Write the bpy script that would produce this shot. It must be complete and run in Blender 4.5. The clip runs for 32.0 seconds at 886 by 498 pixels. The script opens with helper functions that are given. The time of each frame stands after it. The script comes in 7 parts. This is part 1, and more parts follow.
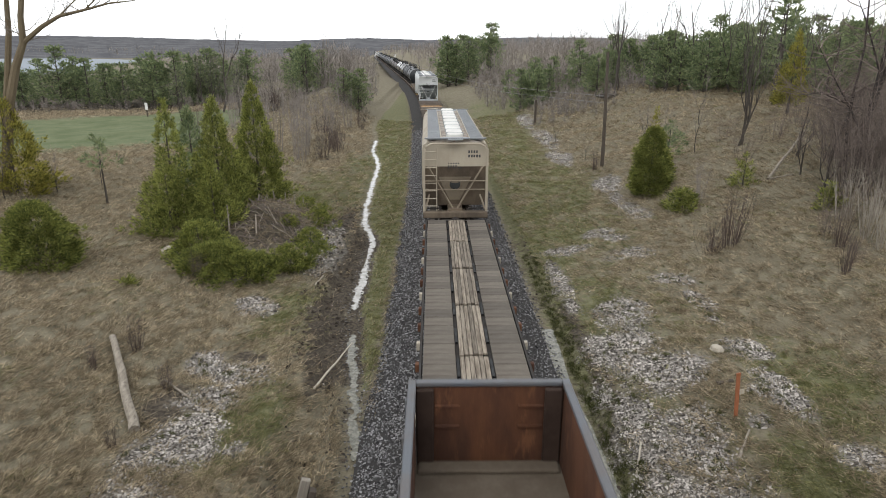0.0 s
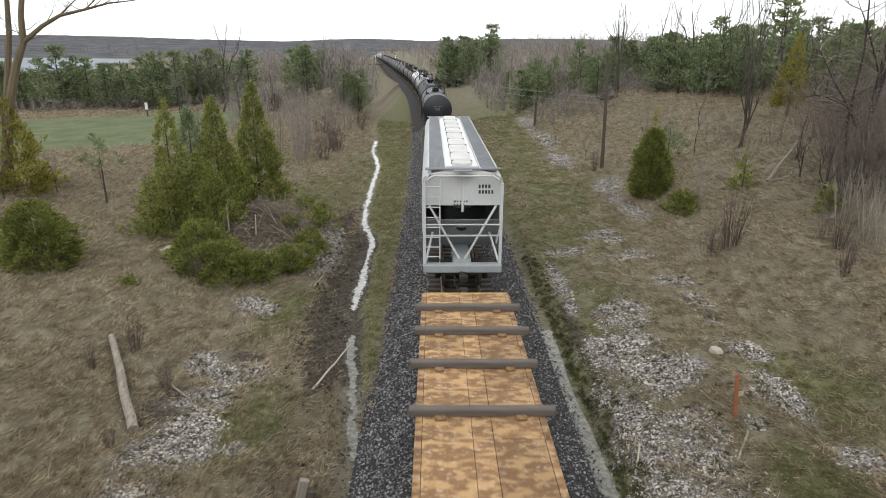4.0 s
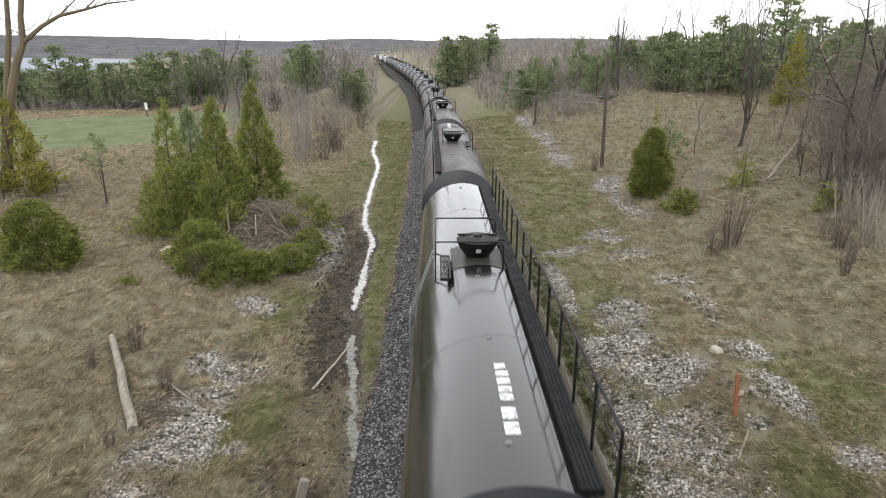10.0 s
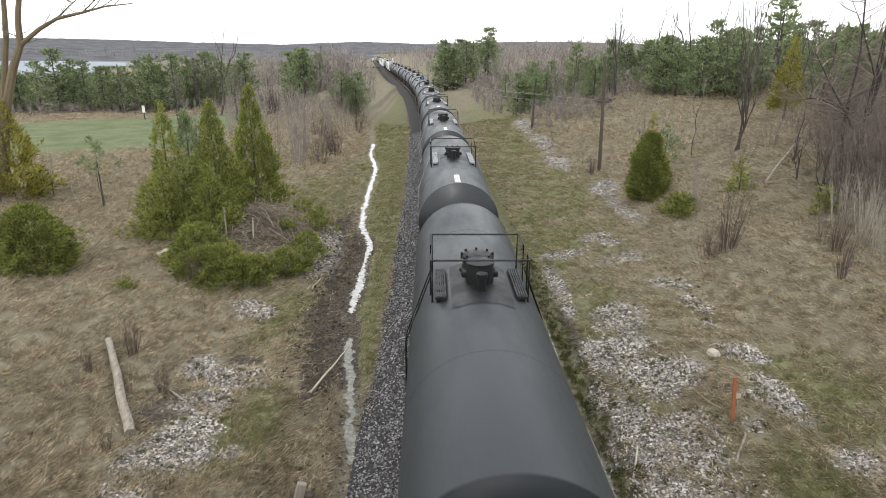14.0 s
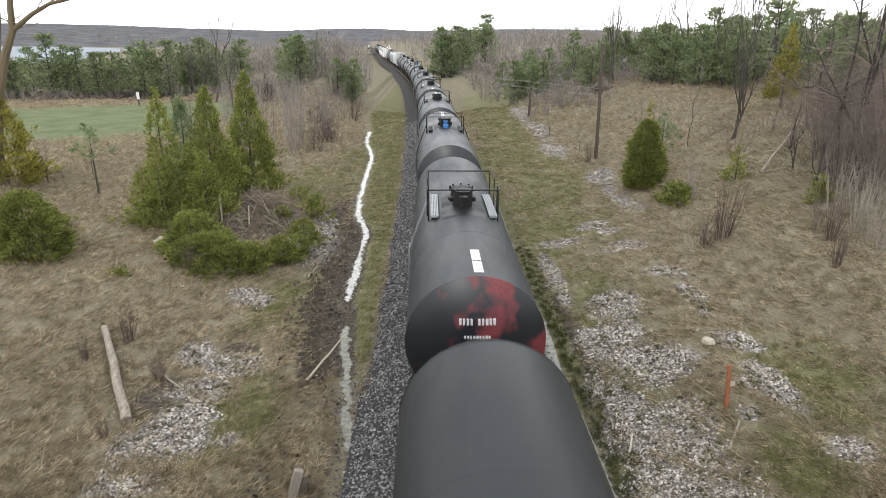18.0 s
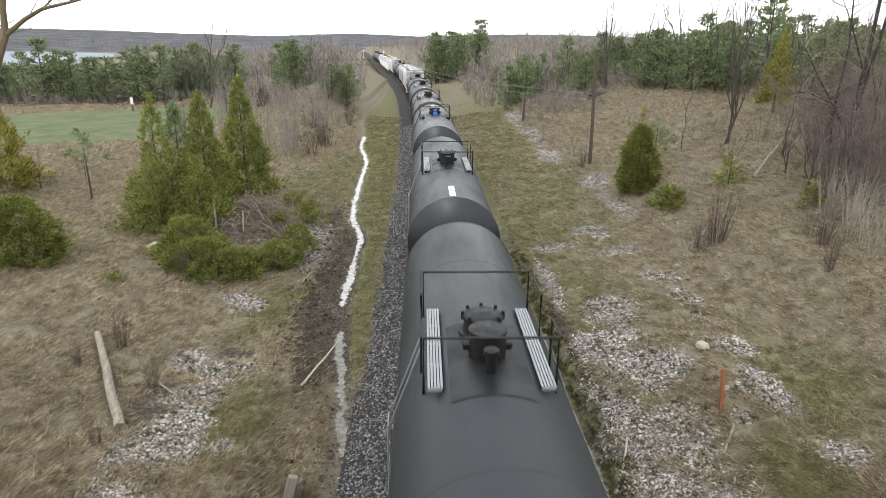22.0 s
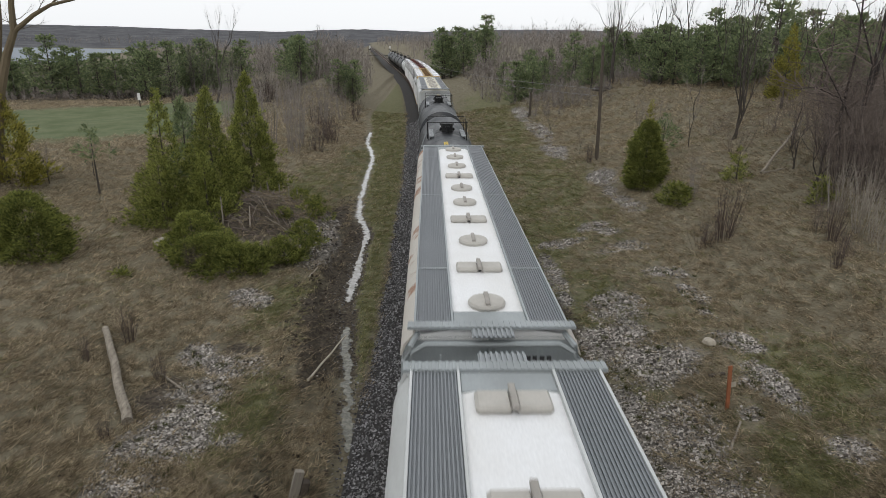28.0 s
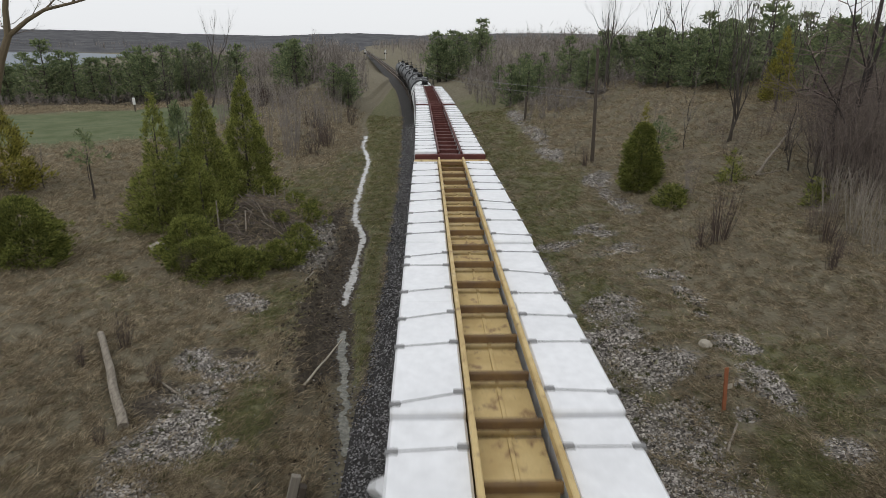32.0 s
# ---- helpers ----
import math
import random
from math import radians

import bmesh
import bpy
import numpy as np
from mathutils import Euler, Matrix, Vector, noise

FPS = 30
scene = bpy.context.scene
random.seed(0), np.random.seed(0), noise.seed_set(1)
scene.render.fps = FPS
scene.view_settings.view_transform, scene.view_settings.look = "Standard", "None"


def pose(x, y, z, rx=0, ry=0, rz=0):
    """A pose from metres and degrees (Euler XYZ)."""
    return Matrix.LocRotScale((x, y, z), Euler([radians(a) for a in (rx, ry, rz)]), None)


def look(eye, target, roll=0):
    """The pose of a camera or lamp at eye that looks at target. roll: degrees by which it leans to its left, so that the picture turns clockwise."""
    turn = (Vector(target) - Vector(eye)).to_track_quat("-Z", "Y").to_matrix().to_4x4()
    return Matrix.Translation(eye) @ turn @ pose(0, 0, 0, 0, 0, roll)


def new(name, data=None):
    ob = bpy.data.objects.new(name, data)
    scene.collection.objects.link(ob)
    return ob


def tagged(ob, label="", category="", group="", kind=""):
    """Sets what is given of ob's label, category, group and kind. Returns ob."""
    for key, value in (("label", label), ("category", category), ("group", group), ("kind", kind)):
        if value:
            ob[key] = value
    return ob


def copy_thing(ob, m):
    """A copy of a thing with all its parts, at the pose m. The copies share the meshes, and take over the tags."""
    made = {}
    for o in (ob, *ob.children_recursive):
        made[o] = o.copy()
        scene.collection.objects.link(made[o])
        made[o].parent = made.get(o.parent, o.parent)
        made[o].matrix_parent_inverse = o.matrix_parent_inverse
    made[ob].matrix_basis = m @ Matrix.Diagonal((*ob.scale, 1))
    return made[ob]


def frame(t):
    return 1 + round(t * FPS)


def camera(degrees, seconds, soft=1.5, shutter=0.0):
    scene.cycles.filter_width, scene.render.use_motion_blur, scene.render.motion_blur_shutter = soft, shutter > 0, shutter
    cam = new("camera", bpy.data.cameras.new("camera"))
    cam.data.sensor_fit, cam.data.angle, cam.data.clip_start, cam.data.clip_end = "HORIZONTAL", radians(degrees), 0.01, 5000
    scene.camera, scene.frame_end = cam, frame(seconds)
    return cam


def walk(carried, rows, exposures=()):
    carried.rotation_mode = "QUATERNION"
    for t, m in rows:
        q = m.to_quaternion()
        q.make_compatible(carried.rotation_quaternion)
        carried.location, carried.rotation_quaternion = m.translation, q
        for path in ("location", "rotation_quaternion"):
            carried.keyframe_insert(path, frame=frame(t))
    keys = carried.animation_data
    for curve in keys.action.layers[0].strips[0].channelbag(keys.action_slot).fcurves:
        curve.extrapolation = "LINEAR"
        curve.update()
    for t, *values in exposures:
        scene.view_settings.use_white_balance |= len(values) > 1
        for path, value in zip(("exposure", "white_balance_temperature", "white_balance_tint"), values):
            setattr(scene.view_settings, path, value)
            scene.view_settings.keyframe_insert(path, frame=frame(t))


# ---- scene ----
# Camera: held still on a bridge parapet above a single railway track.
EYE = (-1.12, 0.0, 9.39)
cam = camera(70.0, 32.0, 0.65, 0.12)
VIEW = (
    (0, -17.71, -0.75, 0.00), (0.5, -17.93, -0.77, -0.00), (1, -17.79, -0.94, -0.10), (1.5, -17.79, -0.66, -0.17), (2, -18.10, -0.53, -0.28), 
    (2.5, -17.71, -0.77, -0.26), (3, -17.64, -0.86, -0.19), (3.5, -17.65, -0.73, -0.20), (5.5, -17.55, -0.74, -0.23), (6, -17.60, -0.80, -0.16), 
    (6.5, -17.64, -0.80, -0.11), (7, -17.72, -0.85, -0.11), (7.5, -17.39, -0.97, -0.13), (8, -17.53, -0.88, -0.10), (8.5, -17.51, -0.87, -0.16), 
    (9, -17.60, -0.75, -0.21), (9.5, -17.81, -0.68, -0.11), (10, -17.66, -0.75, -0.13), (10.5, -17.59, -0.81, -0.14), (11, -17.49, -0.91, -0.13), 
    (11.5, -17.49, -0.88, -0.13), (12, -17.65, -1.02, -0.17), (12.5, -17.55, -1.08, -0.19), (13, -17.48, -1.08, -0.23), (13.5, -17.37, -0.99, -0.26), 
    (15.5, -17.92, -0.89, -0.06), (16, -18.65, -1.12, -0.25), (16.5, -18.49, -1.45, -0.43), (17, -18.69, -1.42, -0.57), (17.5, -18.54, -1.24, -0.51), 
    (18, -18.44, -1.24, -0.41), (18.5, -18.39, -1.29, -0.50), (19, -18.37, -1.24, -0.41), (19.5, -18.60, -1.25, -0.44), (20, -18.54, -1.34, -0.33), 
    (20.5, -18.33, -1.46, -0.39), (21, -18.18, -1.43, -0.43), (21.5, -18.08, -1.42, -0.37), (22, -18.00, -1.73, -0.46), (22.5, -18.30, -1.37, -0.30), 
    (23, -18.18, -1.28, -0.02), (23.5, -18.20, -1.59, -0.20), (24, -18.20, -1.37, -0.26), (24.5, -18.26, -1.26, -0.35), (25, -18.43, -1.18, -0.26), 
    (25.5, -18.48, -1.20, -0.21), (27.5, -18.38, -1.32, -0.39), (28, -18.38, -1.18, -0.37), (28.5, -18.24, -1.38, -0.39), (29, -18.26, -1.40, -0.39), 
    (29.5, -18.23, -1.45, -0.37), (30, -18.45, -1.41, -0.34), (30.5, -18.26, -1.52, -0.30), (31, -18.13, -1.58, -0.30), (31.5, -18.03, -1.61, -0.25), 
    (32, -18.08, -1.59, -0.22),
)
EXPOSURES = [(0, 0.04), (1, 0.3), (2, 0.08), (3.5, 0.13), (5.2, -0.35), (6, -0.35), (7, 0.18), (8, 0.4), (9, 0.45), (12, 0.42), (13, 0.5), (16, 0.46), (18, 0.5), (25.4, 0.5), (27.5, -0.5), (28, -0.5), (29, -0.3), (30, 0.2), (31, -0.02), (32, -0.68)]
walk(cam, [(t, pose(*EYE, 90 + tilt, lean, turn)) for t, tilt, turn, lean in VIEW], EXPOSURES)

# World: a bright overcast sky with a weak, very wide sun.
SUN_HEIGHT, SUN_TURN = radians(48), radians(200)
world = bpy.data.worlds.new("overcast")
scene.world = world
world.use_nodes = True
wn, wl = world.node_tree.nodes, world.node_tree.links
sky = wn.new("ShaderNodeTexSky")
sky.sky_type, sky.sun_disc = "NISHITA", False
sky.sun_elevation, sky.sun_rotation = SUN_HEIGHT, SUN_TURN
sky_grey = wn.new("ShaderNodeHueSaturation")
sky_grey.inputs["Saturation"].default_value = 0.25
cloud = wn.new("ShaderNodeMix")
cloud.data_type = "RGBA"
cloud.inputs["Factor"].default_value = 0.8
cloud.inputs["B"].default_value = (12.45, 12.7, 13.05, 1)
wl.new(sky.outputs[0], sky_grey.inputs["Color"])
wl.new(sky_grey.outputs[0], cloud.inputs["A"])
wl.new(cloud.outputs["Result"], wn["Background"].inputs["Color"])
wn["Background"].inputs["Strength"].default_value = 0.12
sun = new("sun", bpy.data.lights.new("sun", "SUN"))
sun.data.energy, sun.data.angle, sun.data.color = 0.8, radians(25), (1.0, 0.96, 0.9)
sun.matrix_world = look((0, 0, 60), (math.sin(SUN_TURN) * -40, math.cos(SUN_TURN) * -40, 60 - 40 * math.tan(SUN_HEIGHT)))


# ---- materials ----
def nodes_of(name, rough=0.8, metal=0.0, spec=0.5):
    m = bpy.data.materials.new(name)
    m.use_nodes = True
    n, l = m.node_tree.nodes, m.node_tree.links
    b = n["Principled BSDF"]
    b.inputs["Roughness"].default_value, b.inputs["Metallic"].default_value = rough, metal
    b.inputs["Specular IOR Level"].default_value = spec
    return m, n, l, b


def mixer(n, l, fac, a, b):
    x = n.new("ShaderNodeMix")
    x.data_type = "RGBA"
    for key, val in (("Factor", fac), ("A", a), ("B", b)):
        if isinstance(val, (int, float)):
            x.inputs[key].default_value = val
        elif isinstance(val, tuple):
            x.inputs[key].default_value = (*val, 1)
        else:
            l.new(val, x.inputs[key])
    return x.outputs["Result"]


def noise_of(n, l, scale, detail=4, lo=0.4, hi=0.6, vec=None, stretch=None, rough=0.6):
    """Noise between 0 and 1 in object space, its contrast set by lo and hi."""
    if vec is None:
        vec = n.new("ShaderNodeTexCoord").outputs["Object"]
    if stretch:
        mp = n.new("ShaderNodeMapping")
        mp.inputs["Scale"].default_value = stretch
        l.new(vec, mp.inputs["Vector"])
        vec = mp.outputs[0]
    t = n.new("ShaderNodeTexNoise")
    t.inputs["Scale"].default_value, t.inputs["Detail"].default_value, t.inputs["Roughness"].default_value = scale, detail, rough
    l.new(vec, t.inputs["Vector"])
    r = n.new("ShaderNodeMapRange")
    r.inputs["From Min"].default_value, r.inputs["From Max"].default_value = lo, hi
    l.new(t.outputs["Fac"], r.inputs["Value"])
    return r.outputs[0]


def bump_of(n, l, b, height, strength=0.4, dist=0.02):
    u = n.new("ShaderNodeBump")
    u.inputs["Strength"].default_value, u.inputs["Distance"].default_value = strength, dist
    l.new(height, u.inputs["Height"])
    l.new(u.outputs[0], b.inputs["Normal"])


def worn(name, base, second, rough=0.6, metal=0.0, scale=1.5, amount=0.5, fine=30.0, stretch=None, bump=0.15, spec=0.5, vary=0.0, lo=0.4, hi=0.62, third=None, coat=0.0):
    """Paint or raw surface in two tones at two scales, with fine relief."""
    m, n, l, b = nodes_of(name, rough, metal, spec)
    big = noise_of(n, l, scale, 5, lo, hi, stretch=stretch)
    small = noise_of(n, l, fine, 4, 0.3, 0.7, stretch=stretch)
    k = n.new("ShaderNodeMath")
    k.operation = "MULTIPLY"
    k.inputs[1].default_value = amount
    l.new(big, k.inputs[0])
    c = mixer(n, l, k.outputs[0], base, second)
    if third:
        c = mixer(n, l, noise_of(n, l, scale * 2.7, 6, 0.56, 0.66, stretch=stretch), c, third)
    dark = tuple(x * 0.72 for x in base)
    k2 = n.new("ShaderNodeMath")
    k2.operation = "MULTIPLY"
    k2.inputs[1].default_value = 0.45
    l.new(small, k2.inputs[0])
    c = mixer(n, l, k2.outputs[0], c, dark)
    if vary:
        info = n.new("ShaderNodeObjectInfo")
        h = n.new("ShaderNodeHueSaturation")
        r = n.new("ShaderNodeMapRange")
        r.inputs["To Min"].default_value, r.inputs["To Max"].default_value = 1 - vary, 1 + vary
        l.new(info.outputs["Random"], r.inputs["Value"])
        l.new(r.outputs[0], h.inputs["Value"])
        l.new(c, h.inputs["Color"])
        c = h.outputs[0]
    l.new(c, b.inputs["Base Color"])
    rr = n.new("ShaderNodeMapRange")
    rr.inputs["To Min"].default_value, rr.inputs["To Max"].default_value = max(0.05, rough - 0.1), min(1, rough + 0.12)
    l.new(big, rr.inputs["Value"])
    l.new(rr.outputs[0], b.inputs["Roughness"])
    if coat:
        b.inputs["Coat Weight"].default_value, b.inputs["Coat Roughness"].default_value = coat, 0.12
    if bump:
        bump_of(n, l, b, small, bump, 0.01)
    return m


def island(name, dark, light, rough=0.85, spec=0.3, translucent=0.0, patchy=0.3, tuft=0.0, power=1.0):
    """Loose pieces (stones, leaves, blades), each one with a tone of its own."""
    m, n, l, b = nodes_of(name, rough, 0, spec)
    g = n.new("ShaderNodeNewGeometry")
    pick = g.outputs["Random Per Island"]
    if power != 1.0:
        e = n.new("ShaderNodeMath")
        e.operation, e.inputs[1].default_value = "POWER", power
        l.new(pick, e.inputs[0])
        pick = e.outputs[0]
    c = mixer(n, l, pick, dark, light)
    if tuft:
        e = n.new("ShaderNodeMath")
        e.operation, e.inputs[1].default_value = "MULTIPLY", tuft
        l.new(noise_of(n, l, 3.2, 5, 0.42, 0.6), e.inputs[0])
        c = mixer(n, l, e.outputs[0], c, tuple(0.9 * x for x in dark))
    k = n.new("ShaderNodeMath")
    k.operation, k.inputs[1].default_value = "MULTIPLY", patchy
    l.new(noise_of(n, l, 0.9, 3, 0.35, 0.65), k.inputs[0])
    c = mixer(n, l, k.outputs[0], c, tuple(0.75 * x for x in dark))
    l.new(c, b.inputs["Base Color"])
    if translucent:
        # thin leaves let part of the light through
        t, x = n.new("ShaderNodeBsdfTranslucent"), n.new("ShaderNodeMixShader")
        x.inputs[0].default_value = translucent
        l.new(c, t.inputs["Color"])
        l.new(b.outputs[0], x.inputs[1])
        l.new(t.outputs[0], x.inputs[2])
        l.new(x.outputs[0], n["Material Output"].inputs["Surface"])
    return m


# ---- building helpers ----
class Shape:
    """Gathers vertices and faces for one mesh."""

    def __init__(self):
        self.v, self.f = [], []

    def add(self, verts, faces, m=None):
        k = len(self.v)
        self.v += [tuple(m @ Vector(p)) for p in verts] if m else [tuple(p) for p in verts]
        self.f += [tuple(i + k for i in f) for f in faces]
        return self

    def box(self, x0, x1, y0, y1, z0, z1, c=0.0, m=None):
        """A box with chamfered edges of width c."""
        if c <= 0:
            v = [(x, y, z) for x in (x0, x1) for y in (y0, y1) for z in (z0, z1)]
            return self.add(v, [(0, 1, 3, 2), (4, 6, 7, 5), (0, 4, 5, 1), (2, 3, 7, 6), (0, 2, 6, 4), (1, 5, 7, 3)], m)
        c = min(c, abs(x1 - x0) / 3, abs(y1 - y0) / 3, abs(z1 - z0) / 3)
        v, idx = [], {}
        for i in range(2):
            for j in range(2):
                for k in range(2):
                    x, y, z = (x0, x1)[i], (y0, y1)[j], (z0, z1)[k]
                    xi, yi, zi = x + (c, -c)[i], y + (c, -c)[j], z + (c, -c)[k]
                    for a, p in enumerate(((x, yi, zi), (xi, y, zi), (xi, yi, z))):
                        idx[i, j, k, a] = len(v)
                        v.append(p)
        g = lambda *q: idx[q]
        f = []
        for s in (0, 1):
            o = (lambda t: t) if s else (lambda t: t[::-1])
            f.append(o((g(s, 0, 0, 0), g(s, 1, 0, 0), g(s, 1, 1, 0), g(s, 0, 1, 0))))
            f.append(o((g(0, s, 0, 1), g(0, s, 1, 1), g(1, s, 1, 1), g(1, s, 0, 1))))
            f.append(o((g(0, 0, s, 2), g(1, 0, s, 2), g(1, 1, s, 2), g(0, 1, s, 2))))
        for p in (0, 1):
            for q in (0, 1):
                f.append((g(0, p, q, 1), g(1, p, q, 1), g(1, p, q, 2), g(0, p, q, 2)))
                f.append((g(p, 0, q, 0), g(p, 1, q, 0), g(p, 1, q, 2), g(p, 0, q, 2)))
                f.append((g(p, q, 0, 0), g(p, q, 1, 0), g(p, q, 1, 1), g(p, q, 0, 1)))
                for r in (0, 1):
                    f.append((g(p, q, r, 0), g(p, q, r, 1), g(p, q, r, 2)))
        return self.add(v, f, m)

    def tube(self, pts, r, n=6, r2=None, cap=True):
        """A round bar along points, its radius going from r to r2."""
        pts = [Vector(p) for p in pts]
        k, rings = len(self.v), len(pts)
        for i, p in enumerate(pts):
            d = (pts[min(i + 1, rings - 1)] - pts[max(i - 1, 0)]).normalized()
            a = d.cross(Vector((0, 0, 1)) if abs(d.z) < 0.9 else Vector((0, 1, 0))).normalized()
            b = d.cross(a)
            q = r if r2 is None else r + (r2 - r) * i / (rings - 1)
            for s in range(n):
                w = 2 * math.pi * s / n
                self.v.append(tuple(p + a * (q * math.cos(w)) + b * (q * math.sin(w))))
        for i in range(rings - 1):
            for s in range(n):
                t = (s + 1) % n
                self.f.append((k + i * n + s, k + i * n + t, k + i * n + n + t, k + i * n + n + s))
        if cap:
            self.f.append(tuple(range(k + n - 1, k - 1, -1)))
            self.f.append(tuple(range(k + (rings - 1) * n, k + rings * n)))
        return self

    def lathe(self, profile, n=24, axis="z", m=None, a0=0.0, a1=None):
        """Turns a profile of (radius, height) round an axis."""
        k = len(self.v)
        full = a1 is None
        steps = n if full else n + 1
        vs = []
        for r, h in profile:
            for s in range(steps):
                w = a0 + (2 * math.pi if full else a1 - a0) * s / n
                p = (r * math.cos(w), r * math.sin(w), h) if axis == "z" else (r * math.sin(w), h, r * math.cos(w))
                vs.append(tuple(m @ Vector(p)) if m else p)
        self.v += vs
        for i in range(len(profile) - 1):
            for s in range(n):
                t = (s + 1) % steps
                self.f.append((k + i * steps + s, k + i * steps + t, k + (i + 1) * steps + t, k + (i + 1) * steps + s))
        return self

    def prism(self, outline, y0, y1, m=None):
        """An outline of (x, z), drawn out from y0 to y1."""
        n = len(outline)
        v = [(x, y0, z) for x, z in outline] + [(x, y1, z) for x, z in outline]
        f = [tuple(range(n)), tuple(range(2 * n - 1, n - 1, -1))] + [(i, i + n, (i + 1) % n + n, (i + 1) % n) for i in range(n)]
        return self.add(v, f, m)

    def mesh(self, name, material, smooth=True):
        me = bpy.data.meshes.new(name)
        me.from_pydata(self.v, [], self.f)
        me.materials.append(material)
        if smooth:
            me.shade_smooth()
            me.set_sharp_from_angle(angle=radians(38))
        me.update()
        return me


def part(name, shape, material, parent, label="", smooth=True):
    ob = new(name, shape.mesh(name, material, smooth))
    ob.parent = parent
    return tagged(ob, label)


def share(name, src, parent, m):
    """One more part on the mesh of src, at the pose m."""
    ob = new(name, src.data)
    ob.parent, ob.matrix_basis = parent, m
    return ob


def thing(name, label, category, group="", kind="", m=None):
    ob = new(name)
    ob.empty_display_size = 0.2
    if m:
        ob.matrix_basis = m
    return tagged(ob, label, category, group, kind)


def single(name, shape, material, label, category, group="", kind="", m=None, smooth=True):
    ob = new(name, shape.mesh(name, material, smooth))
    if m:
        ob.matrix_basis = m
    return tagged(ob, label, category, group, kind)


# ---- terrain ----
CURVE_FROM, CURVE_RADIUS, CURVE_RUN, TRACK_OFFSET = 23.0, 1655.0, 172.0, -0.04


def track_x(y):
    """The track's centre line: straight, then a gentle left-hand curve, then straight again."""
    d = y - CURVE_FROM
    if d <= 0:
        return TRACK_OFFSET
    if d <= CURVE_RUN:
        return TRACK_OFFSET - d * d / (2 * CURVE_RADIUS)
    return TRACK_OFFSET - CURVE_RUN * CURVE_RUN / (2 * CURVE_RADIUS) - (d - CURVE_RUN) * CURVE_RUN / CURVE_RADIUS


def ramp(x, a, b):
    t = min(1.0, max(0.0, (x - a) / (b - a)))
    return t * t * (3 - 2 * t)


def bumpy(x, y, s, seed=0.0):
    return noise.noise(Vector((x * s + seed, y * s - seed, seed)))


def piecewise(q, knots):
    for (a, za), (b, zb) in zip(knots, knots[1:]):
        if q <= b:
            return za + (zb - za) * ramp(q, a, b)
    return knots[-1][1]


BROOK = ((12, -3.3, 0.18), (14.8, -3.4, 0.2), (16.4, -3.64, 0.22), (18.3, -3.87, 0.24), (21.6, -4.29, 0.28), (25, -4.6, 0.24), (27.4, -4.58, 0.3), (31.4, -4.75, 0.3), (33.7, -4.67, 0.26),
         (38.9, -5.6, 0.27), (43.1, -5.96, 0.25), (55, -6.26, 0.27), (70.8, -7.94, 0.3), (90, -9.5, 0.25))


def brook(y):
    """How far to the left of the track the wet ditch runs, and half its width."""
    for (a, xa, ha), (b, xb, hb) in zip(BROOK, BROOK[1:]):
        if y <= b or b == 90:
            k = ramp(y, a, b)
            return track_x(y) - 0.06 - xa - (xb - xa) * k + 0.07 * bumpy(7, y, 0.5, 2.2), ha + (hb - ha) * k


def ground_z(x, y):
    q = x - track_x(y)
    far = ramp(math.hypot(x, y), 150, 330)
    if q < 0:
        w, half = brook(y)
        a = -q
        bank = ramp(y, 15, 18) * (1 - ramp(y, 32, 40))
        cut = 1.05 + 0.3 * bumpy(4, y, 0.35, 3.3) + 0.15 * bumpy(9, y, 1.3, 6.3)
        z = piecewise(a, ((2.0, -0.95), (w - half - 0.4, -0.98), (w - half - 0.08, -1.11), (w + half + 0.08, -1.11), (w + half + 0.45, -0.9), (w + cut, -0.98), (w + cut + 0.3, -0.98 + 0.5 * bank), (w + 2.5, -0.3), (16, 0.95), (24, 1.75), (40, 1.5), (90, 0.9)))
        z += 1.45 * math.exp(-((x + 9.6) / 2.4) ** 2 - ((y - 31) / 5.0) ** 2)
        z += 3.0 * math.exp(-((x + 15.5) / 5) ** 2 - ((y - 100) / 12) ** 2)
        z += 1.6 * math.exp(-((x + 30) / 10) ** 2 - ((y - 118) / 20) ** 2)
        z = z * (1 - far) - 3.2 * far
        rough = ramp(a, w + 1, w + 5)
        if a < w + 1.6:
            z += (0.07 * bumpy(x, y * 0.45, 1.5, 6.6) + 0.05 * bumpy(x, y * 0.7, 3.4, 1.2)) * ramp(a, 2.6, 3.2) * ramp(abs(a - w), half, half + 0.5)
    else:
        far *= ramp(y, 200, 600) * 0.5
        z = piecewise(q, ((2.0, -0.95), (2.7, -1.05), (2.9, -1.14), (3.55, -1.14), (4.05, -0.8), (9.5, 0.1), (15, 1.5), (25, 4.6), (38, 5.6), (80, 6.5)))
        z += 0.5 * math.exp(-((x - 6.5) / 2.0) ** 2 - ((y - 18) / 6) ** 2)
        z = z * (1 - far)
        rough = ramp(q, 4.0, 7.0)
        z += 0.42 * ramp(q, 9, 13) * (1 - ramp(q, 24, 34)) * bumpy(x * 0.35, y, 0.3, 2.9)
        if q < 5:
            z += (0.13 * bumpy(x, y * 0.6, 1.0, 3.6) + 0.08 * bumpy(x, y, 2.6, 7.2)) * ramp(abs(q - 3.2), 0.3, 0.7)
    return z + rough * (0.32 * bumpy(x, y, 0.16, 1.7) + 0.13 * bumpy(x, y, 0.55, 5.1) + 0.05 * bumpy(x, y, 1.9, 9.4))


# ---- end of terrain ----


